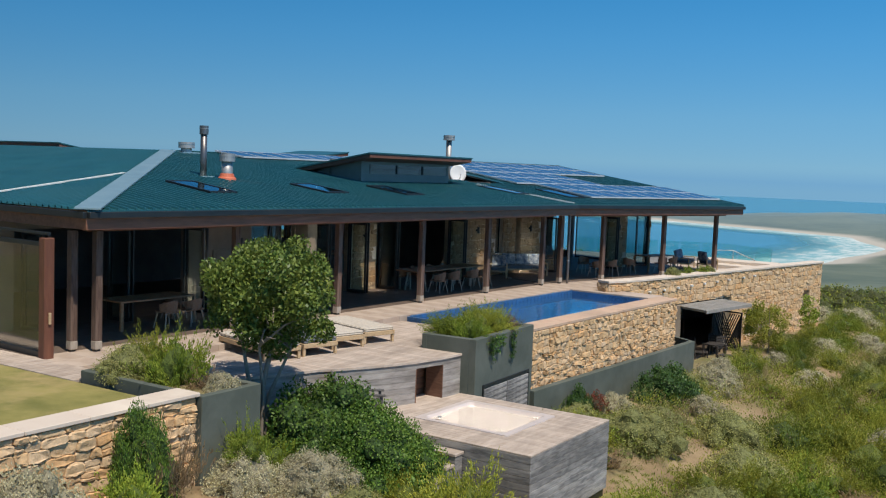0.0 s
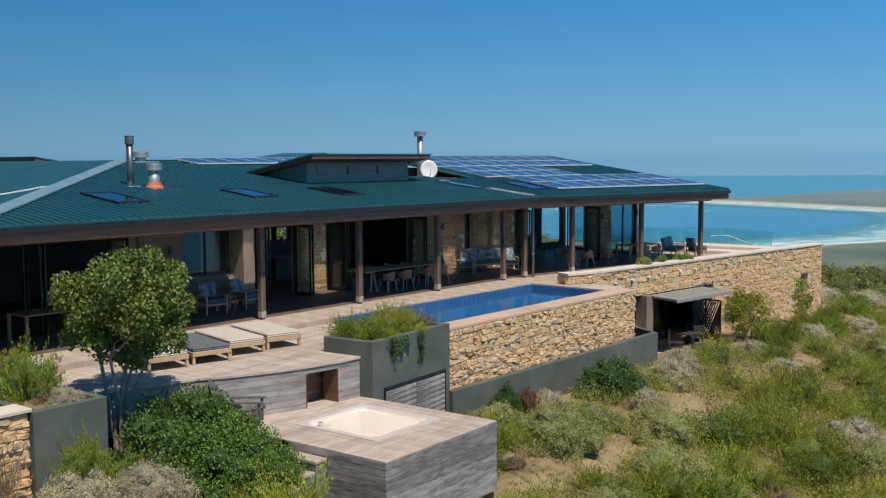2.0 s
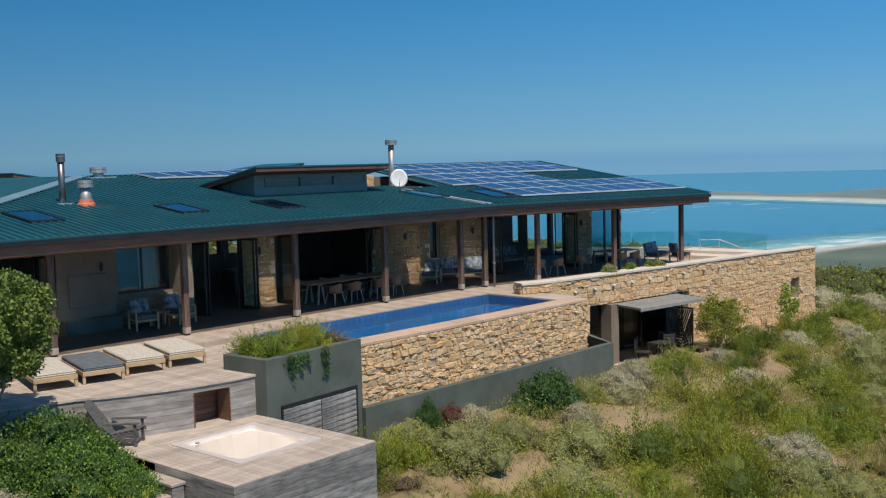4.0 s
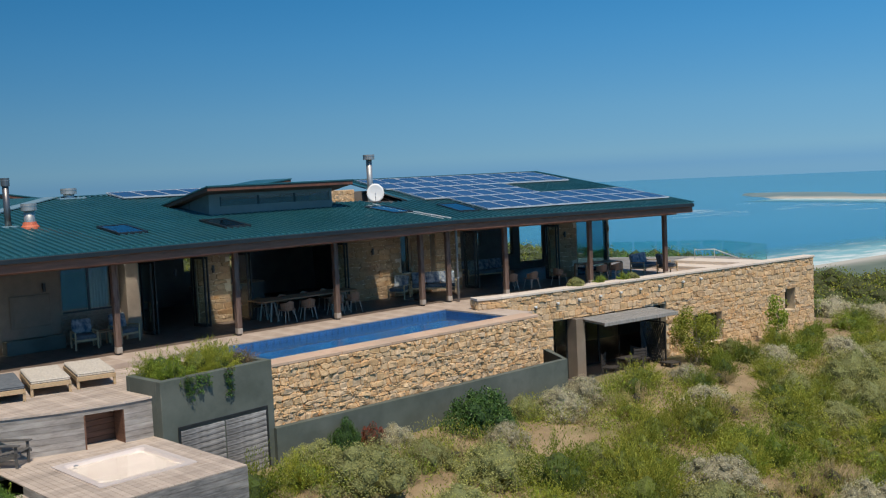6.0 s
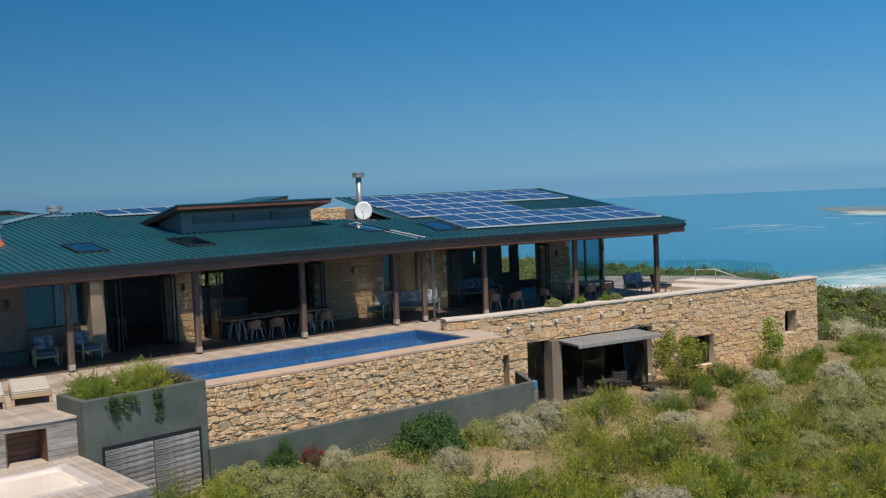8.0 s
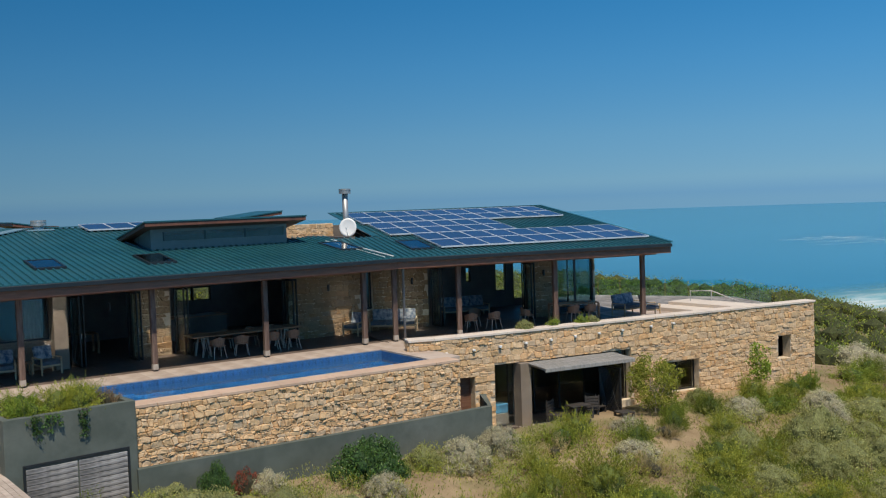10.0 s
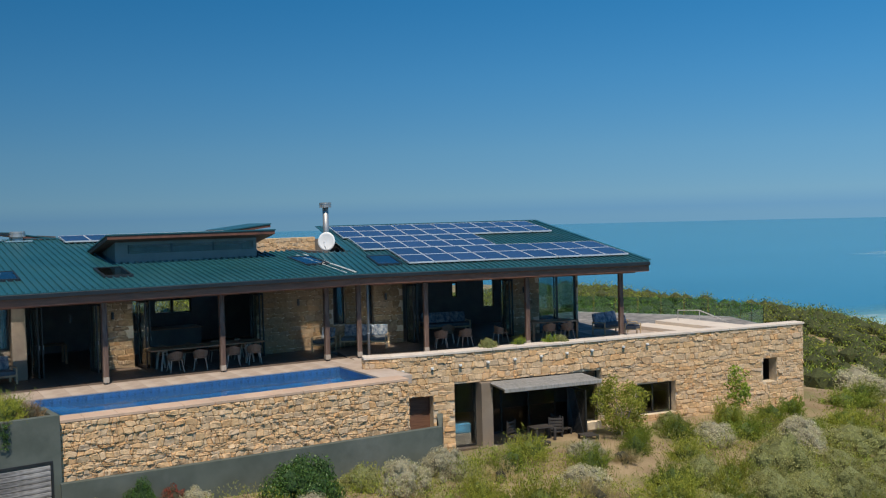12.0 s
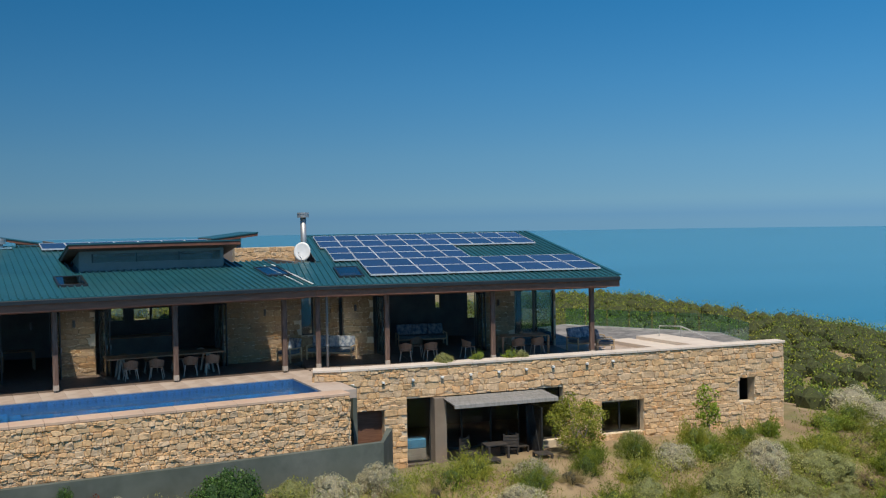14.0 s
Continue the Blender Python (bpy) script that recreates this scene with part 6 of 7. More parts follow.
adirondack(pose(-13.37, 17.61, JZ, 0, 0, 40))
part("landing", bbox((-14.6, 16.2, JZ - 0.2), (JX0 - 0.01, 21.0, JZ - 0.003), 0.01), DECK, JD, m=JM)


def dining_table(m):
    t = thing("dining_table", "long timber dining table with splayed pale trestles", "table", m)
    for k in range(4):
        part("plank", bbox((-0.5 + 0.25 * k + 0.003, -2.1, 0.72), (-0.25 + 0.25 * k - 0.003, 2.1, 0.765), 0.006), TABLEWOOD, t)
    for y in (-1.55, 1.55):
        for sx in (-1, 1):
            for dy in (-0.16, 0.16):
                bm = bmesh.new()
                tube(bm, [(sx * 0.36, y + dy, 0), (sx * 0.3, y + dy * 0.3, 0.72)], [0.035, 0.035], 8)
                part("trestle_leg", bm, PALE_LEG, t, "pale splayed leg")
        part("crossbar", bbox((-0.36, y - 0.03, 0.66), (0.36, y + 0.03, 0.72), 0.005), PALE_LEG, t)
    return t


dining_table(F1 @ pose(-2.0, -3.95, 0))


def chair(m, label="woven tub dining chair with pale legs"):
    t = thing("dining_chair", label, "chair", m, "veranda dining chairs")
    part("seat", bbox((-0.23, -0.23, 0.42), (0.23, 0.23, 0.47), 0.015), WICKER, t)
    bm = bmesh.new()
    vs = []
    for i in range(11):
        a = radians(90 + 18 * i)
        h = 0.76 - 0.12 * abs(i - 5) / 5
        for rr_, z in ((0.24, 0.44), (0.27, h), (0.25, h), (0.22, 0.44)):
            vs.append(bm.verts.new((-rr_ * -math.cos(a), rr_ * math.sin(a), z)))
    for i in range(10):
        for q in range(4):
            bm.faces.new((vs[i * 4 + q], vs[i * 4 + (q + 1) % 4], vs[i * 4 + 4 + (q + 1) % 4], vs[i * 4 + 4 + q]))
    part("backrest", bm, WICKER, t)
    for sx in (-1, 1):
        for sy in (-1, 1):
            bm = bmesh.new()
            tube(bm, [(sx * 0.26, sy * 0.24, 0), (sx * 0.18, sy * 0.17, 0.43)], [0.014, 0.02], 8)
            part("leg", bm, PALE_LEG, t)
    return t


ch = chair(F1 @ pose(-1.15, -5.3, 0, 0, 0, 180))
for s in (-4.4, -3.2, -2.4):
    copy_thing(ch, F1 @ pose(-1.15, s, 0, 0, 0, 176 + 3 * s))
for s in (-5.3, -4.3, -3.3, -2.4):
    copy_thing(ch, F1 @ pose(-2.85, s, 0, 0, 0, 2 * s))


def armchair(m, mat, label, w=0.72, name="armchair"):
    t = thing(name, label, "sofa" if w > 1 else "armchair", m, "veranda seating")
    for y in (-w / 2, w / 2 - 0.05):
        part("arm", bbox((-0.35, y, 0.52), (0.35, y + 0.05, 0.56), 0.008), TEAK, t)
        for x in (-0.35, 0.3):
            part("leg", bbox((x, y, 0), (x + 0.05, y + 0.05, 0.52), 0.006), TEAK, t)
    part("seat_frame", bbox((-0.35, -w / 2 + 0.05, 0.26), (0.35, w / 2 - 0.05, 0.32), 0.006), TEAK, t)
    n = max(1, round(w / 0.75))
    for k in range(n):
        y0 = -w / 2 + 0.06 + (w - 0.12) * k / n
        y1 = y0 + (w - 0.12) / n - 0.01
        part("seat_cushion", bbox((-0.3, y0, 0.32), (0.36, y1, 0.46), 0.03), mat, t)
        part("back_cushion", bbox((-0.08, y0, 0), (0.06, y1, 0.46), 0.03, pose(-0.26, 0, 0.45, 0, -14, 0)), FABRIC_B if mat is FABRIC_G else mat, t, "patterned cushion")
    return t


ac = armchair(F1 @ pose(-2.2, -12.1, 0, 0, 0, -10), FABRIC_G, "timber armchair with a blue patterned cushion")
copy_thing(ac, F1 @ pose(-2.3, -10.75, 0, 0, 0, 12))
t = thing("side_table", "small timber side table between armchairs", "table", F1 @ pose(-2.3, -11.45, 0))
part("top", bbox((-0.22, -0.22, 0.42), (0.22, 0.22, 0.46), 0.008), TABLEWOOD, t)
for x in (-0.2, 0.16):
    for y in (-0.2, 0.16):
        part("leg", bbox((x, y, 0), (x + 0.04, y + 0.04, 0.42), 0.004), TABLEWOOD, t)
armchair(F2 @ pose(-3.6, 0.9, 0, 0, 0, -25), FABRIC_G, "timber sofa with patterned cushions on the veranda", 1.9, "sofa")
armchair(F1 @ pose(-2.6, 1.0, 0, 0, 0, -60), FABRIC_G, "timber armchair with a patterned cushion")
for n, s, r in ((-1.9, 3.6, 170), (-1.9, 4.6, 185), (-3.2, 4.3, -20), (-2.2, 6.2, 100)):
    copy_thing(ch, F2 @ pose(n, s, 0, 0, 0, r))


def patio_table(m, w, l, h, label, wood=None):
    t = thing("patio_table", label, "table", m)
    for k in range(int(w / 0.14)):
        part("plank", bbox((-w / 2 + 0.14 * k + 0.003, -l / 2, h - 0.04), (-w / 2 + 0.14 * (k + 1) - 0.003, l / 2, h), 0.004), wood or TABLEWOOD, t)
    for x in (-w / 2, w / 2 - 0.08):
        for y in (-l / 2, l / 2 - 0.08):
            part("leg", bbox((x, y, 0), (x + 0.08, y + 0.08, h - 0.04), 0.005), wood or TABLEWOOD, t)
    return t


patio_table(F2 @ pose(-2.6, 8.6, 0), 0.9, 2.0, 0.75, "dark timber table by the glazed corner")
copy_thing(ch, F2 @ pose(-1.9, 8.2, 0, 0, 0, 180))
copy_thing(ch, F2 @ pose(-1.9, 9.0, 0, 0, 0, 180))
patio_table(F1 @ pose(-2.0, -17.2, 0), 1.0, 2.4, 0.75, "timber veranda table at the lawn end")
for s, n, r in ((-16.4, -1.2, 180), (-17.2, -1.2, 176), (-16.0, -2.4, 100)):
    copy_thing(ch, F1 @ pose(n, s, 0, 0, 0, r))
# benches and terrace sofa beyond the last post
ts = armchair(F2 @ pose(-2.9, 11.45, 0, 0, 0, 25), FABRIC_G, "dark framed outdoor sofa with grey cushions", 1.6, "sofa")
armchair(F2 @ pose(-1.9, 11.9, 0, 0, 0, 75), FABRIC_G, "dark framed outdoor armchair with a grey cushion")

# indoor furniture seen through the openings
t = thing("kitchen_island", "dark kitchen island inside the open room", "counter", F1 @ pose(-7.4, -4.0, 0))
part("body", bbox((-0.45, -1.4, 0), (0.45, 1.4, 0.86), 0.01), INPLASTER, t)
part("worktop", bbox((-0.5, -1.45, 0.86), (0.5, 1.45, 0.91), 0.008), TABLEWOOD, t)
armchair(F2 @ pose(-6.6, 5.2, 0, 0, 0, 0), FABRIC_G, "grey sofa inside the far room", 2.2, "sofa")
patio_table(F1 @ pose(-6.2, -8.7, 0), 0.8, 1.2, 0.75, "small table inside the open room")

# glass balustrade and rail at the far terrace end
BAL = Line([(-14.3, 54.6), (-17.8, 56.2), (-25.0, 52.6)])
tb = thing("balustrade", "frameless glass balustrade round the far terrace", "balustrade")
n = 10
for i in range(n):
    a, b = BAL.u[-1] * i / n + 0.05, BAL.u[-1] * (i + 1) / n - 0.05
    bm = bmesh.new()
    q = [BAL.at(a, 0, 0), BAL.at(b, 0, 0), BAL.at(b, 0, -0.014), BAL.at(a, 0, -0.014)]
    prism(bm, [(p[0], p[1]) for p in q], -0.02, 0.82)
    part("pane", bm, RAIL_GLASS, tb).visible_shadow = False
bm = bmesh.new()
c = [BAL.at(0, 0, 0.1)[:2], BAL.at(BAL.u[1], 0, 0.1)[:2], BAL.at(BAL.u[-1], 0, 0.1)[:2], (-24.0, 47.0), (-15.5, 47.0), (-12.2, 52.5)]
prism(bm, c, -0.25, -0.012)
tagged(part("deck_far", bm, GREY_TIMBER), "grey timber deck of the far terrace", "deck", kind="structure")
hr = thing("handrail", "pale bent steel handrail on the far terrace", "handrail")
bm = bmesh.new()
tube(bm, [(-16.3, 51.3, 0), (-16.3, 51.3, 0.75), (-15.6, 51.9, 0.75), (-14.6, 52.6, 0.25)], [0.025] * 4, 8)
part("rail", bm, STEEL, hr)
bm = bmesh.new()
tube(bm, [(-15.6, 51.9, 0), (-15.6, 51.9, 0.75)], [0.02] * 2, 8)
part("post", bm, STEEL, hr)
t = thing("step_slab", "pale stone steps at the far terrace", "steps")
part("step", bbox((-17.5, 49.5, -0.01), (-13.6, 50.6, 0.16), 0.01, pose(0, 0, 0)), COPE2, t)
part("step", bbox((-17.0, 50.6, -0.01), (-13.2, 52.0, 0.3), 0.01, pose(0, 0, 0)), COPE2, t)

# ---- lower room under the terrace, pergola ----
LB = lambda u, out, z: Vector(LONG.at(u, z, out))
LDIR = (LB(B0 + 5, 0, 0) - LB(B0, 0, 0)).normalized()
LM = Matrix(((LDIR.y, LDIR.x, 0, LB(B0, 0, 0).x), (-LDIR.x, LDIR.y, 0, LB(B0, 0, 0).y), (0, 0, 1, 0), (0, 0, 0, 1)))
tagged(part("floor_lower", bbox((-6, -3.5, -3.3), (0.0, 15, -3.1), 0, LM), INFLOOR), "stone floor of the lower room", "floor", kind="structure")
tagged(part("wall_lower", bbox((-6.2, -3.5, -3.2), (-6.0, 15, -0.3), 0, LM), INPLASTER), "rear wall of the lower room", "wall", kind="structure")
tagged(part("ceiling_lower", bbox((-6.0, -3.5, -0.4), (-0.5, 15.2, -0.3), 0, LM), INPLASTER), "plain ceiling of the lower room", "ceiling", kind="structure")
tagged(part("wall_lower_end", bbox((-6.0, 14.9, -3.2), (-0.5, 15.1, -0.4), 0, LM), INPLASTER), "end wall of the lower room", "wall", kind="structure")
t = paving("patio_lower", "small pale paved patio under the pergola", LM, 0.02, 2.4, 0.9, 6.2, 0.6, -3.08)
tagged(part("pier_leaning", bbox((-0.3, 0.92, -3.4), (0.25, 1.36, -0.76), 0.01, LM), PLASTER), "pale plastered pier beside the pergola", "pier")
LOWER = Line([tuple((LM @ Vector((0, y, 0))).xy) for y in (-3, 14)])
sash("window_12", "dark glazed side light of the lower room", LOWER, 3.0, 3.92, -3.08, -0.76, -0.3, 1)
sash("window_13", "dark glazed sliding doors of the lower room", LOWER, 4.4, 7.9, -3.08, -0.78, -1.6, 3)
sash("window_14", "dark framed window in the stone wall", LOWER, 3 + 7.62, 3 + 9.36, -2.68, -1.46, -0.3, 2)
sash("window_15", "dark framed window behind the shrub", LOWER, 3 + 5.0, 3 + 5.98, -2.7, -0.76, -0.3, 1)
tagged(part("sill_wall", bbox((-0.45, 5.0, -3.4), (0.0, 6.0, -2.7), 0, LM), MORTAR), "stone sill below the lower window", "wall", kind="structure")
tagged(part("louvre_screen", bbox((-0.4, -1.92, -2.75), (-0.36, -0.84, -1.08), 0, LM), DARK_HATCH), "brown timber screen in the side opening", "screen")
t = thing("blue_bench", "blue cushioned bench inside the lower room", "bench", LM @ pose(-0.9, 0.45, -3.1))
part("base", bbox((-0.25, -0.42, 0), (0.25, 0.42, 0.4), 0.01), INPLASTER, t)
part("cushion", bbox((-0.25, -0.42, 0.4), (0.25, 0.42, 0.75), 0.03), surf("blue_canvas", (0.03, 0.12, 0.22), (0.04, 0.16, 0.28), 5, 0.9, 60, 0.2), t)
pg = thing("pergola", "weathered grey slatted timber pergola roof", "pergola", LM)
for k in range(14):
    y = 1.35 + 0.27 * k
    bm = bmesh.new()
    vs = [bm.verts.new(p) for p in ((0.02, y, -0.8), (1.38, y - 0.02, -0.85), (1.38, y + 0.08, -0.85), (0.02, y + 0.1, -0.8))]
    f = bm.faces.new(vs)
    ext = bmesh.ops.extrude_face_region(bm, geom=[f])
    bmesh.ops.translate(bm, vec=(0, 0, -0.08), verts=[v for v in ext["geom"] if isinstance(v, bmesh.types.BMVert)])
    part("rafter", bm, PERG, pg)
for k in range(13):
    x = 0.04 + 0.108 * k
    part("slat", bbox((x, 1.25, -0.796 - 0.037 * x), (x + 0.085, 5.15, -0.772 - 0.037 * x), 0.004), PERG, pg)
part("front_beam", bbox((1.385, 1.25, -0.96), (1.445, 5.15, -0.83), 0.006), PERG, pg)
scr = thing("lattice_screen", "dark timber lattice screen under the pergola", "screen", LM @ pose(0.0, 4.55, -3.08))
for k in range(13):
    for sg in (-1, 1):
        x0 = 0.04 + 0.1 * k
        a, b = Vector((x0, 0.012 * sg, 0.0)), Vector((min(1.3, max(0.0, x0 + sg * 0.75)), 0.012 * sg, 1.8))
        bm = bmesh.new()
        tube(bm, [a, b], [0.026, 0.026], 4)
        part("lath", bm, BLACK, scr)
for lo, hi in (((0, -0.03, 0), (0.05, 0.03, 1.95)), ((1.28, -0.03, 0), (1.33, 0.03, 1.9)), ((0.05, -0.03, 1.84), (1.28, 0.03, 1.9))):
    part("frame", bbox(lo, hi, 0.004), BLACK, scr)


def slat_chair(m):
    t = thing("slatted_chair", "dark slatted timber garden chair", "chair", m, "patio chairs")
    for x in (-0.26, 0.22):
        for y in (-0.26, 0.22):
            part("leg", bbox((x, y, 0), (x + 0.05, y + 0.05, 0.42), 0.004), BLACK_WOOD, t)
    for k in range(5):
        part("seat_slat", bbox((-0.27 + 0.11 * k, -0.27, 0.42), (-0.18 + 0.11 * k, 0.27, 0.45), 0.004), BLACK_WOOD, t)
    for k in range(4):
        part("back_slat", bbox((-0.28, -0.27, 0.52 + 0.11 * k), (-0.25, 0.27, 0.6 + 0.11 * k), 0.004), BLACK_WOOD, t)
    for y in (-0.27, 0.23):
        part("back_post", bbox((-0.3, y, 0.42), (-0.26, y + 0.04, 0.98), 0.004), BLACK_WOOD, t)
    return t


s0 = slat_chair(LM @ pose(0.9, 2.0, -3.08, 0, 0, 30))
copy_thing(s0, LM @ pose(0.7, 3.6, -3.08, 0, 0, 160))
copy_thing(s0, LM @ pose(0.5, 4.0, -3.08, 0, 0, 100))
patio_table(LM @ pose(1.0, 2.9, -3.08), 0.7, 0.8, 0.7, "dark timber patio table under the pergola", BLACK_WOOD)
patio_table(LM @ pose(1.8, 2.4, -3.08), 0.56, 0.56, 0.4, "low dark slatted stool on the patio", BLACK_WOOD)
patio_table(LM @ pose(1.7, 4.4, -3.08), 0.56, 0.56, 0.4, "low dark slatted stool on the patio", BLACK_WOOD)

# ---- plants ----
def leaf_cloud(r, n, lobes, ln, wd, up=0.0, droop=0.0, inner=0.36, jit=0.06):
    """Leaves (quads) on the skins of overlapping lobes; up: how far they point upwards."""
    L = np.array([l[:3] for l in lobes])
    R = np.array([l[3] for l in lobes])
    pick = r.choice(len(lobes), n, p=R ** 2 / np.sum(R ** 2))
    d = r.normal(size=(n, 3))
    d[:, 2] = d[:, 2] * 0.8 + 0.25
    d /= np.linalg.norm(d, axis=1)[:, None]
    rad = R[pick] * (1 - inner * r.random(n) ** 2) * (1 + jit * r.normal(size=n))
    p = L[pick] + d * rad[:, None]
    axis_ = d * 0.6 + r.normal(size=(n, 3)) * 0.6 + np.array([0, 0, up - droop])
    axis_ /= np.linalg.norm(axis_, axis=1)[:, None]
    side = np.cross(axis_, d + r.normal(size=(n, 3)) * 0.5)
    side /= np.linalg.norm(side, axis=1)[:, None] + 1e-9
    a = (ln * (0.6 + 0.8 * r.random(n)))[:, None] * axis_
    b = (wd * (0.6 + 0.8 * r.random(n)))[:, None] * side
    v = np.stack([p - a * 0.5, p + b * 0.5, p + a * 0.5, p - b * 0.5], 1).reshape(-1, 3)
    return v


def leaf_mesh(name, v, material):
    n = len(v) // 4
    me = bpy.data.meshes.new(name)
    me.from_pydata(v.tolist(), [], np.arange(n * 4).reshape(-1, 4).tolist())
    me.materials.append(material)
    return me


def lobe_set(r, count, flat):
    """Small clumps over the hull of a rounded shrub, uneven in reach."""
    out = []
    for k in range(count):
        a, c = 2.39996 * k + r.uniform(-0.4, 0.4), 1 - 1.02 * (k + 0.5) / count + r.uniform(-0.06, 0.06)
        c = min(1, max(-0.05, c))
        q = math.sqrt(1 - c * c) * r.uniform(0.62, 0.86)
        out.append((q * math.cos(a), q * math.sin(a), max(0.08, flat * c * r.uniform(0.62, 0.88)), r.uniform(0.15, 0.3)))
    return out


def plume_cloud(r, tufts, stems, per, flat, ln, wd):
    """Feathery growth: tufts of stems that rise from the base, with narrow leaves along their outer part."""
    n = tufts * stems * per
    ta, tc = r.uniform(0, 2 * math.pi, tufts), 1 - 0.85 * r.random(tufts) ** 0.8
    td = np.stack([np.sqrt(1 - tc ** 2) * np.cos(ta), np.sqrt(1 - tc ** 2) * np.sin(ta), tc], 1)
    reach = r.uniform(0.72, 1.12, tufts)
    sd = np.repeat(td, stems, 0) + 0.13 * r.normal(size=(tufts * stems, 3))
    sl = np.repeat(reach, stems) * r.uniform(0.8, 1.08, tufts * stems)
    d = np.repeat(sd, per, 0)
    f = 0.3 + 0.7 * r.random(n) ** 0.75
    p = d * (np.repeat(sl, per) * f)[:, None] * np.array([1, 1, flat]) + 0.028 * r.normal(size=(n, 3))
    p[:, 2] = np.abs(p[:, 2])
    ax = d * 0.7 + np.array([0, 0, 0.45]) + 0.4 * r.normal(size=(n, 3))
    ax /= np.linalg.norm(ax, axis=1)[:, None]
    side = np.cross(ax, r.normal(size=(n, 3)))
    side /= np.linalg.norm(side, axis=1)[:, None] + 1e-9
    a, b = (ln * r.uniform(0.6, 1.4, n))[:, None] * ax, (wd * r.uniform(0.6, 1.4, n))[:, None] * side
    return np.stack([p - a * 0.5, p + b * 0.5, p + a * 0.5, p - b * 0.5], 1).reshape(-1, 3)


# stem colour of trailing plants, also the painted inner shade of some crowns
TWIG_SHADE = surf("inner_twigs", (0.03, 0.028, 0.014), (0.055, 0.048, 0.025), 8, 0.95, 30, 0.3)


# solid balls inside a crown, coloured dark in place of its inner shade
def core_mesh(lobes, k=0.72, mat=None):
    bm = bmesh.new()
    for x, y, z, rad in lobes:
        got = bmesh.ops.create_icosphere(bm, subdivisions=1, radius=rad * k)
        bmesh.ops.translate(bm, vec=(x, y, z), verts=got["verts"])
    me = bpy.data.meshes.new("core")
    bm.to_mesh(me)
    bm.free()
    me.materials.append(mat or TWIG_SHADE)
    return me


# leaf, leaf count, clumps, height, leaf length and width, upward pull, label
KINDS = {
    "grey": (L_GREY, 13000, 52, 0.9, 0.04, 0.02, 0.1, "silver-grey rounded coastal shrub"),
    "sage": (L_SAGE, 13000, 50, 0.85, 0.042, 0.02, 0.2, "sage-green rounded coastal shrub"),
    "bright": (L_OLIVE, 13000, 40, 1.05, 0.062, 0.016, 0.9, "feathery olive-green upright shrub"),
    "heath": (L_HEATH, 14000, 56, 0.95, 0.05, 0.015, 0.9, "dense feathery green rounded shrub"),
    "leafy": (L_LEAFY, 22000, 70, 1.0, 0.036, 0.025, 0.2, "dense mid-green leafy shrub"),
    "fresh": (L_BRIGHT, 7000, 30, 0.95, 0.07, 0.026, 0.4, "bright green leafy shrub"),
    "dark": (L_DARK, 10000, 46, 0.95, 0.046, 0.03, 0.1, "dense dark green rounded shrub"),
    "brown": (L_BROWN, 3000, 20, 0.8, 0.1, 0.014, 0.5, "dry brown twiggy shrub"),
    "red": (L_RED, 2600, 20, 0.9, 0.07, 0.036, 0.4, "red-leaved garden shrub"),
    "straw": (L_STRAW, 1500, 16, 0.8, 0.3, 0.01, 1.4, "dry straw-coloured grass tuft"),
}
PLUMES = ("bright", "heath", "brown", "straw", "fresh")
LIB = {}
# darker than each kind's leaves: shade inside the crown put into the core colour
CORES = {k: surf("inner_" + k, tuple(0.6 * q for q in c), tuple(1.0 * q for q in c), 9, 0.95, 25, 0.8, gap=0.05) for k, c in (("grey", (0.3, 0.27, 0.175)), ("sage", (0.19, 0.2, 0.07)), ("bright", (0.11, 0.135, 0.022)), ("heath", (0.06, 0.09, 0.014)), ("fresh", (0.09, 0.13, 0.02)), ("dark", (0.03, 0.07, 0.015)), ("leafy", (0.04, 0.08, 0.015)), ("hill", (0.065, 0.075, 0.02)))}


def library(kind):
    if kind not in LIB:
        mat, n, lobes, flat, ln, wd, up, label = KINDS[kind]
        LIB[kind] = []
        for v in range(3):
            r = np.random.default_rng(sum(map(ord, kind)) + v)
            if kind in PLUMES:
                cloud = plume_cloud(r, lobes, 6, n // (6 * lobes), flat, ln, wd)
                inner = [(0, 0, 0.3 * flat, 0.5), (0.22, 0.1, 0.25 * flat, 0.4), (-0.2, -0.15, 0.25 * flat, 0.42)]
            else:
                ls = lobe_set(r, lobes, flat)
                cloud = leaf_cloud(r, n, ls, ln, wd, up, inner=0.45, jit=0.05)
                inner = [(0, 0, 0.3 * flat, 0.85)] + [(x, y, z, q) for x, y, z, q in ls[::2]]
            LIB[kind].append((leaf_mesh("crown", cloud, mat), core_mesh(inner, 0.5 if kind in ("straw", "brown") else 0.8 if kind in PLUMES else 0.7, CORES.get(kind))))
    return LIB[kind]


veg = random.Random(17)


def shrub(kind, x, y, rad, height=None, z=None, variant=None, group="hillside shrubs", label=None):
    crown, core = library(kind)[veg.randrange(3) if variant is None else variant]
    h = height or rad
    z = ground_z(x, y) - 0.08 * h if z is None else z
    t = thing("grass_tuft" if kind == "straw" else "shrub", label or KINDS[kind][7], "grass" if kind == "straw" else "shrub", pose(x, y, z, veg.uniform(-5, 5), veg.uniform(-5, 5), veg.uniform(0, 360)), group)
    sc = Matrix.Diagonal((rad, rad, h, 1))
    for nm, me in (("crown", crown), ("core", core)):
        o = new(nm, me)
        o.parent = t
        o.matrix_basis = sc
    return t


placed = []


def put(kind, x, y, rad, height=None, z=None, **kw):
    placed.append((x, y, rad))
    return shrub(kind, x, y, rad, height, z, **kw)


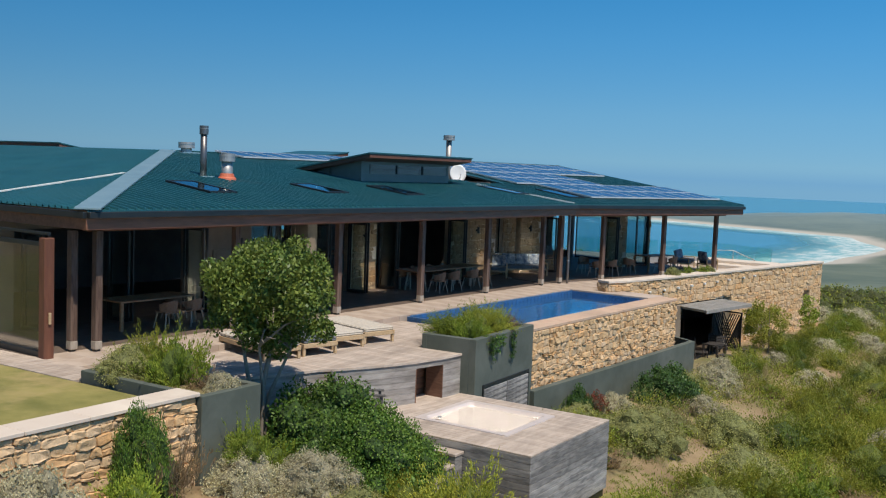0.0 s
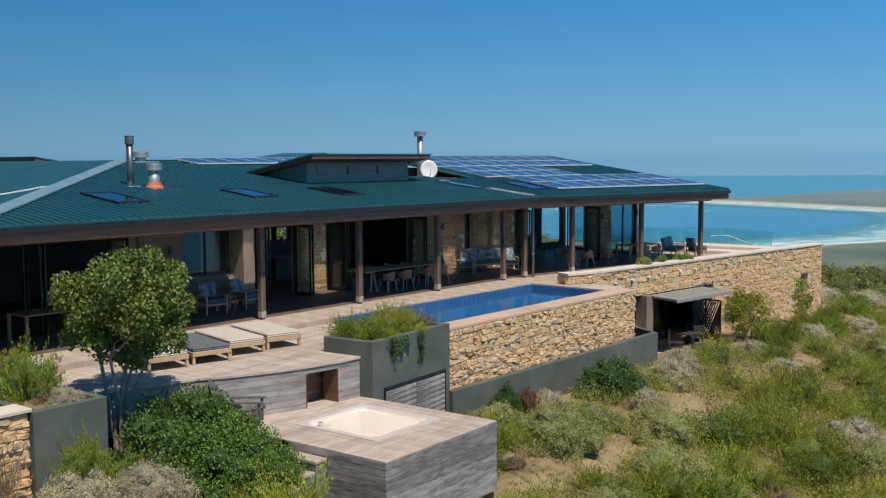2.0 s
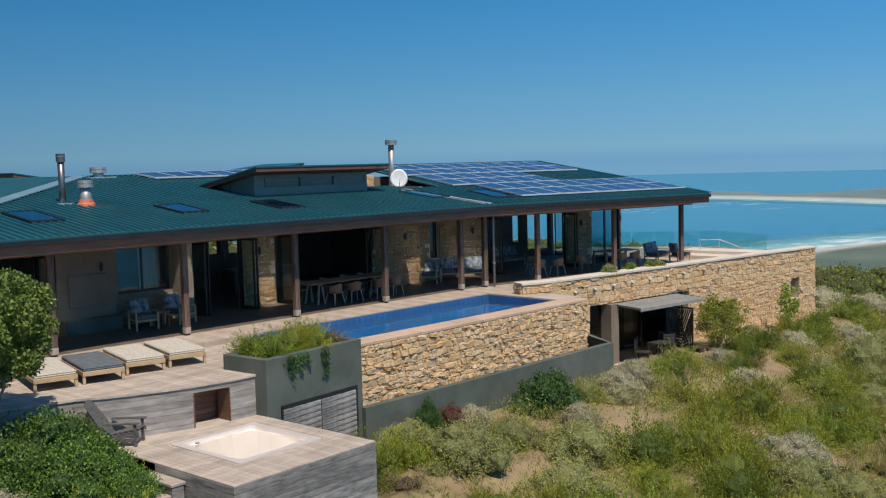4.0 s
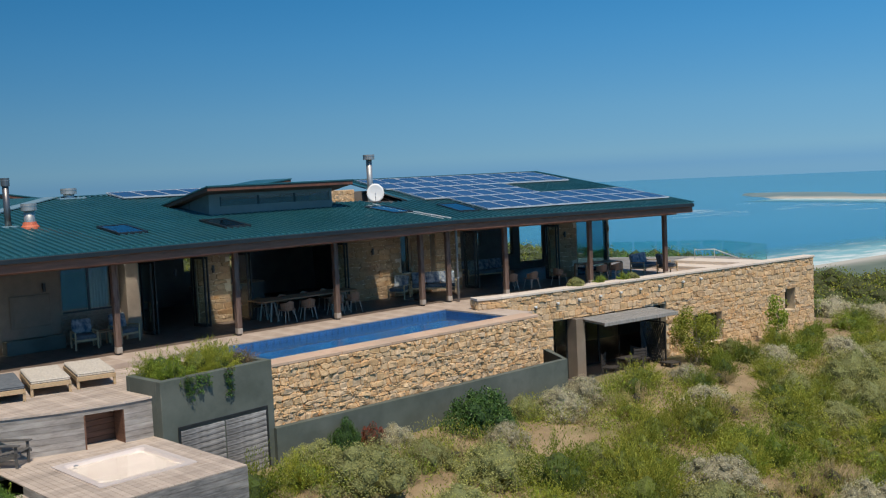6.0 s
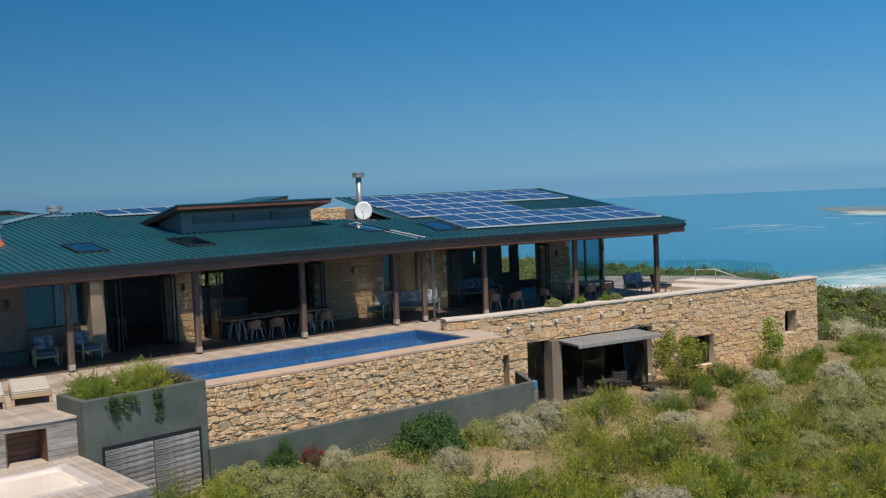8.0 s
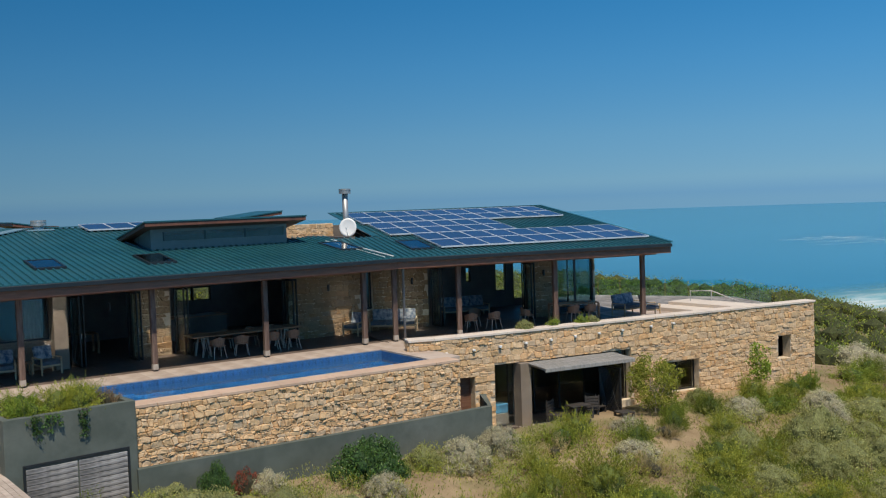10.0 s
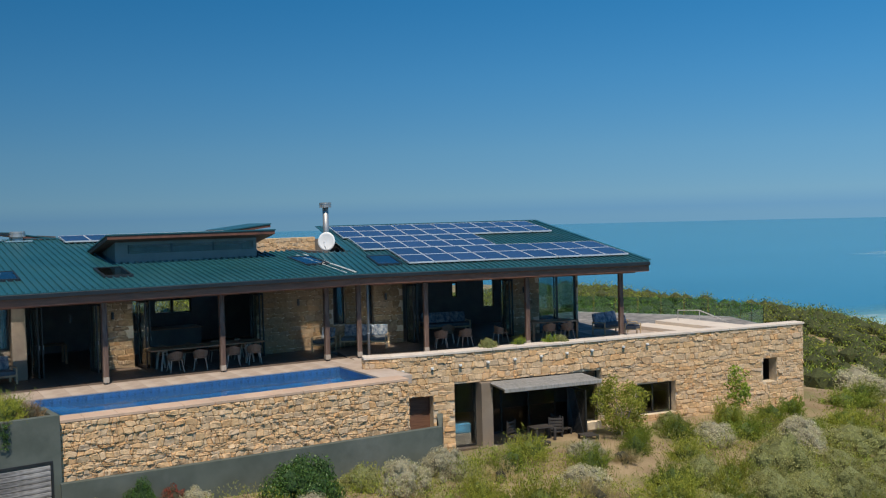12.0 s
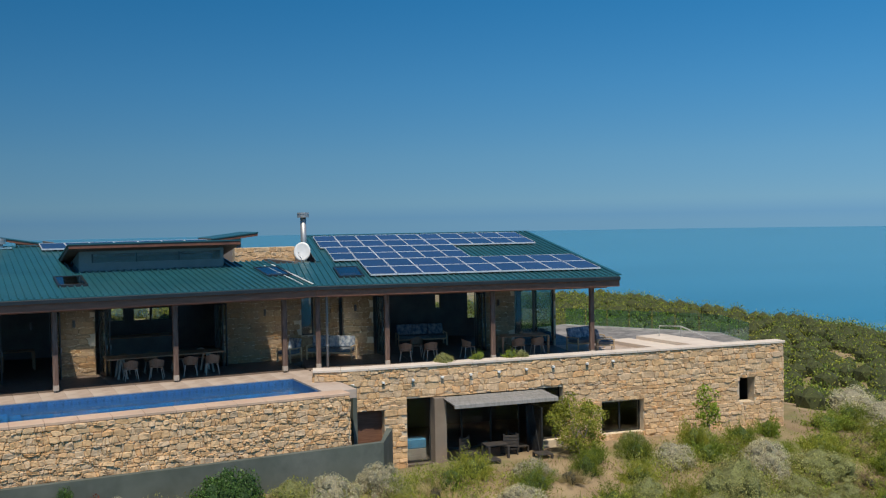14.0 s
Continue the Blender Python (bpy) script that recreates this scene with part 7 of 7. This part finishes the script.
# shrubs by the lawn wall and the decks
put("grey", -12.3, 12.75, 0.85, 0.95, -1.55)
put("grey", -11.5, 13.6, 0.95, 1.0, -1.6)
put("grey", -12.2, 8.4, 1.0, 1.4, -1.2)
put("brown", -12.55, 11.2, 0.8, 1.6, -1.2)
put("leafy", -12.75, 10.9, 0.6, 1.7, -1.3, label="tall thin olive shrub before the lawn wall")
put("brown", -12.7, 11.0, 0.6, 1.75, -1.3)
put("fresh", -12.1, 10.1, 0.7, 0.9, -1.2)
put("fresh", -12.75, 13.3, 0.45, 1.1, -1.2)
put("fresh", -12.6, 13.9, 0.6, 0.7, -1.4)
put("fresh", -12.3, 12.9, 0.5, 0.6, -0.9)
put("leafy", -12.65, 15.45, 1.8, 1.95, -1.8, label="large dense leafy green shrub below the deck")
put("leafy", -11.7, 15.5, 1.4, 1.6, -1.85)
put("leafy", -11.3, 16.25, 1.0, 1.35, -2.1)
put("fresh", -11.2, 16.5, 0.7, 1.0, -2.1)
put("sage", -10.2, 13.3, 0.9, 1.0, -1.9)
put("bright", -8.9, 14.7, 1.2, 1.3, -2.0)
put("bright", -10.4, 15.0, 0.8, 0.9, -2.1)
put("bright", -9.6, 12.6, 0.9, 0.9, -1.9)
# shrubs below the pool
placed += [(-10.1, 29.3, 1.0), (-10.3, 32.0, 0.8)]
put("dark", -11.1, 30.6, 1.3, 1.55, -3.0, label="dense round dark green shrub below the pool")
put("grey", -10.5, 33.5, 1.0, 1.1)
put("grey", -10.9, 35.3, 0.9, 1.0)
put("sage", -8.3, 28.1, 1.25, 1.2)
put("heath", -7.1, 29.2, 1.5, 1.5, label="large feathery green shrub on the slope")
put("sage", -9.9, 24.9, 1.45, 1.3)
put("sage", -9.9, 27.1, 0.85, 0.9)
put("grey", -9.8, 30.2, 0.8, 0.8)
put("brown", -9.7, 22.7, 0.85, 0.7)
put("grey", -11.6, 27.6, 0.6, 0.8)
put("red", -12.0, 27.1, 0.5, 0.8, label="red-leaved shrub with a few flowers")
put("dark", -12.2, 26.3, 0.5, 1.1, label="small dark shrub with white flowers")
put("sage", -7.2, 25.6, 1.2, 1.0)
put("grey", -9.6, 46.0, 0.95, 0.9)
put("grey", -10.2, 40.6, 0.8, 0.7)
put("bright", -10.8, 38.6, 0.9, 1.0)
put("heath", -9.8, 42.4, 0.65, 1.1)
put("fresh", -10.6, 55.0, 1.1, 0.9)
put("heath", -9.9, 49.6, 0.8, 1.3)
put("bright", -10.4, 47.7, 0.75, 1.2)
put("sage", -11.3, 45.6, 0.7, 0.8)
put("heath", -10.3, 44.9, 0.8, 1.1)
put("fresh", -10.6, 43.3, 0.6, 0.8)
put("fresh", -10.7, 51.8, 0.6, 1.0)
put("sage", -10.9, 48.6, 0.6, 0.7)
put("grey", -10.5, 58.2, 1.6, 1.3)
put("grey", -13.5, 60.0, 1.8, 1.5)

# shrubs in the planters and on the long wall
for x, y, r, k in ((-14.0, 21.8, 0.62, "heath"), (-13.6, 22.6, 0.62, "bright"), (-13.9, 23.3, 0.6, "heath"), (-13.4, 23.8, 0.5, "brown"), (-13.3, 21.7, 0.5, "fresh"), (-13.3, 23.1, 0.5, "bright")):
    q = RPL @ Vector((x, y, 0))
    shrub(k, q.x, q.y, 1.2 * r, 0.8 + 0.3 * (r - 0.5), 0.06, group="planter shrubs", label="bushy green shrub growing in the planter")
for x, y, r, k, h in ((-15.7, 13.1, 0.75, "sage", 0.6), (-15.1, 13.2, 0.65, "fresh", 0.6), (-15.7, 13.5, 0.6, "bright", 0.75), (-14.5, 13.2, 0.6, "fresh", 0.95), (-14.0, 13.3, 0.45, "brown", 0.45), (-13.5, 13.3, 0.35, "grey", 0.35)):
    shrub(k, x, y, 1.1 * r, 1.3 * h, 0.06, group="planter shrubs", label="flowering shrub in the corner planter")
for u, r, k in ((4.75, 0.38, "sage"), (6.05, 0.32, "fresh"), (7.35, 0.34, "fresh"), (7.75, 0.3, "sage"), (5.0, 0.25, "brown")):
    p = LONG.at(u, 0.36, -0.32)
    shrub(k, p[0], p[1], r, r * 1.1, 0.4, group="terrace shrubs", label="low green plant along the wall's coping")


def trailer(x, y, z, length, seed):
    """Trailing stems hanging over a planter's edge."""
    r = np.random.default_rng(seed)
    t = thing("trailing_plant", "thin trailing plant hanging over the planter", "plant")
    bm = bmesh.new()
    pts = []
    for k in range(4):
        a = Vector((x, y + r.uniform(-0.16, 0.16), z))
        l = length * r.uniform(0.6, 1.1)
        path = [a, a + Vector((0.06, 0.02, -0.05)), a + Vector((0.05, r.uniform(-0.1, 0.1), -l * 0.5)), a + Vector((0.04, r.uniform(-0.15, 0.15), -l))]
        tube(bm, path, [0.008, 0.008, 0.006, 0.003], 5)
        for i in range(26):
            f = r.random()
            q = path[1].lerp(path[2], f * 2) if f < 0.5 else path[2].lerp(path[3], f * 2 - 1)
            pts.append((q.x + 0.02, q.y + r.normal() * 0.03, q.z, 0.05))
    part("stem", bm, TWIG_SHADE, t)
    v = leaf_cloud(r, 260, pts, 0.06, 0.03)
    o = new("crown", leaf_mesh("crown", v, L_DARK))
    o.parent = t


for k, (yy, ln) in enumerate(((21.75, 0.75), (22.1, 0.5), (22.9, 0.75))):
    q = RPL @ Vector((PX1 + 0.01, yy, 0))
    trailer(q.x, q.y, PZ + 0.02, ln, 60 + k)


# ---- trees ----
def tree(base, stems, crown, n, ln, wd, mat, label, seed, bark=None):
    """stems: (dx, dy, dz, r); crown: centre and radii."""
    r = np.random.default_rng(seed)
    t = thing("tree", label, "tree", pose(*base))
    cx, cy, cz, rx, ry, rz = crown
    for k, (dx, dy, dz, rad) in enumerate(stems):
        bm = bmesh.new()
        mid = (dx * 0.35 + r.normal() * 0.05, dy * 0.35 + r.normal() * 0.05, dz * 0.5)
        tube(bm, [(dx * 0.05, dy * 0.05, -0.3), mid, (dx, dy, dz)], [rad, rad * 0.8, rad * 0.5], 8)
        for j in range(4):
            e = (dx + r.normal() * rx * 0.28, dy + r.normal() * ry * 0.28, dz + abs(r.normal()) * rz * 0.6 + 0.1)
            tube(bm, [(dx, dy, dz), ((dx + e[0]) / 2, (dy + e[1]) / 2, (dz + e[2]) / 2 + 0.1), e], [rad * 0.5, rad * 0.35, rad * 0.12], 6)
        part("trunk" if k == 0 else "stem", bm, bark or BARK, t)
    lobes = []
    for _ in range(64):
        d = r.normal(size=3)
        d /= np.linalg.norm(d)
        q = r.uniform(0.25, 0.92) ** 0.6
        lobes.append((cx + d[0] * rx * q, cy + d[1] * ry * q, cz + d[2] * rz * q, r.uniform(0.17, 0.3) * (rx + rz) / 2))
    v = leaf_cloud(r, n, lobes, ln, wd, 0.1, inner=0.5)
    o = new("crown", leaf_mesh("crown", v, mat))
    o.parent = t
    return t


tree((-13.85, 14.75, -1.3), [(0.15, 0.1, 2.0, 0.07), (-0.35, -0.2, 2.1, 0.06), (0.5, 0.3, 2.0, 0.055), (-0.1, 0.45, 2.0, 0.05), (0.3, -0.4, 2.1, 0.05)],
     (0.1, 0.15, 3.08, 1.5, 1.5, 1.2), 26000, 0.09, 0.055, L_TREE, "rounded multi-stemmed evergreen tree beside the deck", 5)
tree((-11.4, 43.35, -3.25), [(0.1, 0.1, 1.0, 0.035), (-0.25, -0.1, 1.1, 0.03), (0.2, -0.35, 1.0, 0.03)],
     (0, 0, 1.45, 1.15, 1.15, 1.05), 8500, 0.085, 0.038, L_OLIVE, "airy young shrub tree before the stone wall", 6)
tree((-11.0, 49.0, -3.3), [(0.05, 0.05, 1.3, 0.025), (-0.1, 0.1, 1.0, 0.02)],
     (0, 0, 1.5, 0.45, 0.5, 0.9), 1100, 0.11, 0.06, L_BRIGHT, "slender sapling before the stone wall", 7)


# ---- cover of the slope ----
def path_x(y):
    return -9.2 + 1.1 * math.sin((y - 20) * 0.24) + 0.05 * (y - 30)


def clear(x, y, gap):
    return all((x - a) ** 2 + (y - b) ** 2 > (gap + 0.72 * c) ** 2 for a, b, c in placed)


def right_edge(y):
    return 2.5 + 0.1 * (y - 20)


count = 0
for _ in range(6000):
    y = veg.uniform(17, 66)
    x = veg.uniform(-11.6, right_edge(y))
    if y < 22 and x < -8.0:
        continue
    near_wall = LOW.at(min(LOW.u[-2], max(0, y - 24.3)), 0)[0] if y < 36 else -14.2 + 0.18 * (y - 38)
    if y < 54 and x < near_wall + 0.7:
        continue
    if 38.4 < y < 45.2 and x < -11.0 + 0.15 * (y - 38):
        continue
    if y < 33 and abs(x - path_x(y)) < 1.15 or 50 < y < 58 and abs(x + 9.5 - 0.25 * (y - 54)) < 0.7:
        continue
    v = noise.noise((x * 0.16, y * 0.16, 8))
    w = noise.noise((x * 0.45, y * 0.45, 2))
    kind = "bright" if v + 0.5 * w > 0.12 else "sage" if v > -0.02 else "grey" if w > 0.26 else "bright" if w > -0.22 else "straw"
    if kind == "bright" and veg.random() < 0.42:
        kind = "heath"
    if veg.random() < 0.12:
        kind = veg.choice(["fresh", "brown", "straw", "leafy", "sage"])
    rad = veg.uniform(0.7, 1.4) * (0.8 if kind in ("straw", "brown") else 1.0)
    if not clear(x, y, rad * 0.42):
        continue
    put(kind, x, y, rad, rad * veg.uniform(0.8, 1.3))
    count += 1
    if count >= 275:
        break

# low filler between the shrubs
r = np.random.default_rng(9)
fill = []
while len(fill) < 3200:
    y = r.uniform(17, 66)
    x = r.uniform(-11.6, right_edge(y) + 2)
    if y < 22 and x < -8.4 or y < 54 and x < -11.2 + max(0, 0.16 * (y - 38)) or 38.4 < y < 45.2 and x < -10.6 + 0.15 * (y - 38):
        continue
    if y < 33 and abs(x - path_x(y)) < 0.5 or 50 < y < 58 and abs(x + 9.5 - 0.25 * (y - 54)) < 0.6:
        continue
    if noise.noise((x * 0.3, y * 0.3, 6)) < -0.36:
        continue
    q = r.uniform(0.22, 0.6)
    fill.append((x, y, ground_z(x, y) + 0.3 * q, q))
for mat, sel in ((L_OLIVE, fill[:1200]), (L_HEATH, fill[1200:2000]), (L_SAGE, fill[2000:2500]), (L_BRIGHT, fill[2500:2950]), (L_BROWN, fill[2950:])):
    v = leaf_cloud(r, 120 * len(sel), sel, 0.09, 0.022, 0.8)
    tagged(new("undergrowth", leaf_mesh("undergrowth", v, mat)), "low mixed undergrowth between the shrubs", "undergrowth", kind="stuff")

# low grass and litter between the shrubs
r = np.random.default_rng(3)
pts = []
while len(pts) < 9000:
    y = r.uniform(6, 64)
    x = r.uniform(-11.8, right_edge(y))
    if y < 33 and abs(x - path_x(y)) < 0.35 and y > 18 or y < 22 and x < -8.9 and y > 17:
        continue
    if noise.noise((x * 0.3, y * 0.3, 1)) < -0.15:
        continue
    pts.append((x, y, ground_z(x, y) + 0.02, 0.1))
v = leaf_cloud(r, 22000, pts, 0.24, 0.014, 1.3)
tagged(new("grass_cover", leaf_mesh("grass_cover", v[:36000], L_STRAW)), "dry straw grass between the shrubs", "grass", kind="stuff")
tagged(new("herb_cover", leaf_mesh("herb_cover", v[36000:], L_HEATH)), "low green herbs between the shrubs", "herbs", kind="stuff")
v = leaf_cloud(r, 9000, [(x, y, ground_z(x, y) + 0.0, 0.06) for x, y in zip(r.uniform(-9.3, -6.5, 700), r.uniform(17.0, 23.5, 700))], 0.1, 0.012, 1.5)
tagged(new("grass_patch", leaf_mesh("grass_patch", v, L_BRIGHT)), "short green grass below the tub deck", "grass", kind="stuff")

xs, ys = list(np.arange(-9.4, -6.2, 0.4)), list(np.arange(18.6, 23.2, 0.4))
tagged(sheet("lawn_patch", xs, ys, lambda x, y: ground_z(x, y) + 0.04 - 0.3 * sstep(1.2, 2.1, math.hypot((x + 7.9) * 1.1, (y - 20.7) * 0.9)), LAWN), "small sunlit grass patch below the tub deck", "lawn", kind="structure")

# distant scrub over the hill beyond the house
pts = []
for _ in range(5200):
    y = 54 + 60 * r.random() ** 1.2
    x = r.uniform(-75, 45)
    if y < 62 and x > -24 and x < right_edge(y) + 1:
        if x > -13 and y < 60 or y < 58:
            continue
    q = 0.5 + 0.6 * r.random() + 0.5 * max(0, noise.noise((x * 0.07, y * 0.07, 4)))
    pts.append((x, y, ground_z(x, y) + 0.25 * q, q))
for _ in range(1700):
    x, y = r.uniform(2, 45), r.uniform(15, 62)
    if x > right_edge(y) - 0.5:
        q = 0.5 + 0.5 * r.random()
        pts.append((x, y, ground_z(x, y) + 0.2 * q, q))
for _ in range(700):
    x, y = r.uniform(-75, -34), r.uniform(5, 56)
    q = 0.5 + 0.6 * r.random()
    pts.append((x, y, ground_z(x, y) + 0.2 * q, q))
# one dark ball in each clump; the scrub's inner shade is in its colour
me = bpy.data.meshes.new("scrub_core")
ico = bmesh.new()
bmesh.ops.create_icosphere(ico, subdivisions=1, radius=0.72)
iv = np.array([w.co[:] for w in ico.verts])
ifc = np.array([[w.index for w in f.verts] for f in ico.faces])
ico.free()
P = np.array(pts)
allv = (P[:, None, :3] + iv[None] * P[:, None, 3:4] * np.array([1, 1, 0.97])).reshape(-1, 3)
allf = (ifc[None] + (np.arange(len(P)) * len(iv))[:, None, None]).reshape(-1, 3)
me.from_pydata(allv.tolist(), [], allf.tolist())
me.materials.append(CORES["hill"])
tagged(new("scrub_core", me), "dark solid cores that paint the shade inside the distant scrub", "scrub", kind="stuff")
for mat, sel in ((L_OLIVE, pts[::4]), (L_BRIGHT, pts[1::4]), (L_TREE, pts[2::4]), (L_OLIVE, pts[3::4])):
    v = leaf_cloud(r, 120000, sel, 0.16, 0.07, 0.35, inner=0.3, jit=0.05)
    tagged(new("scrub", leaf_mesh("scrub", v, mat)), "dense green coastal scrub on the hill", "scrub", kind="stuff")
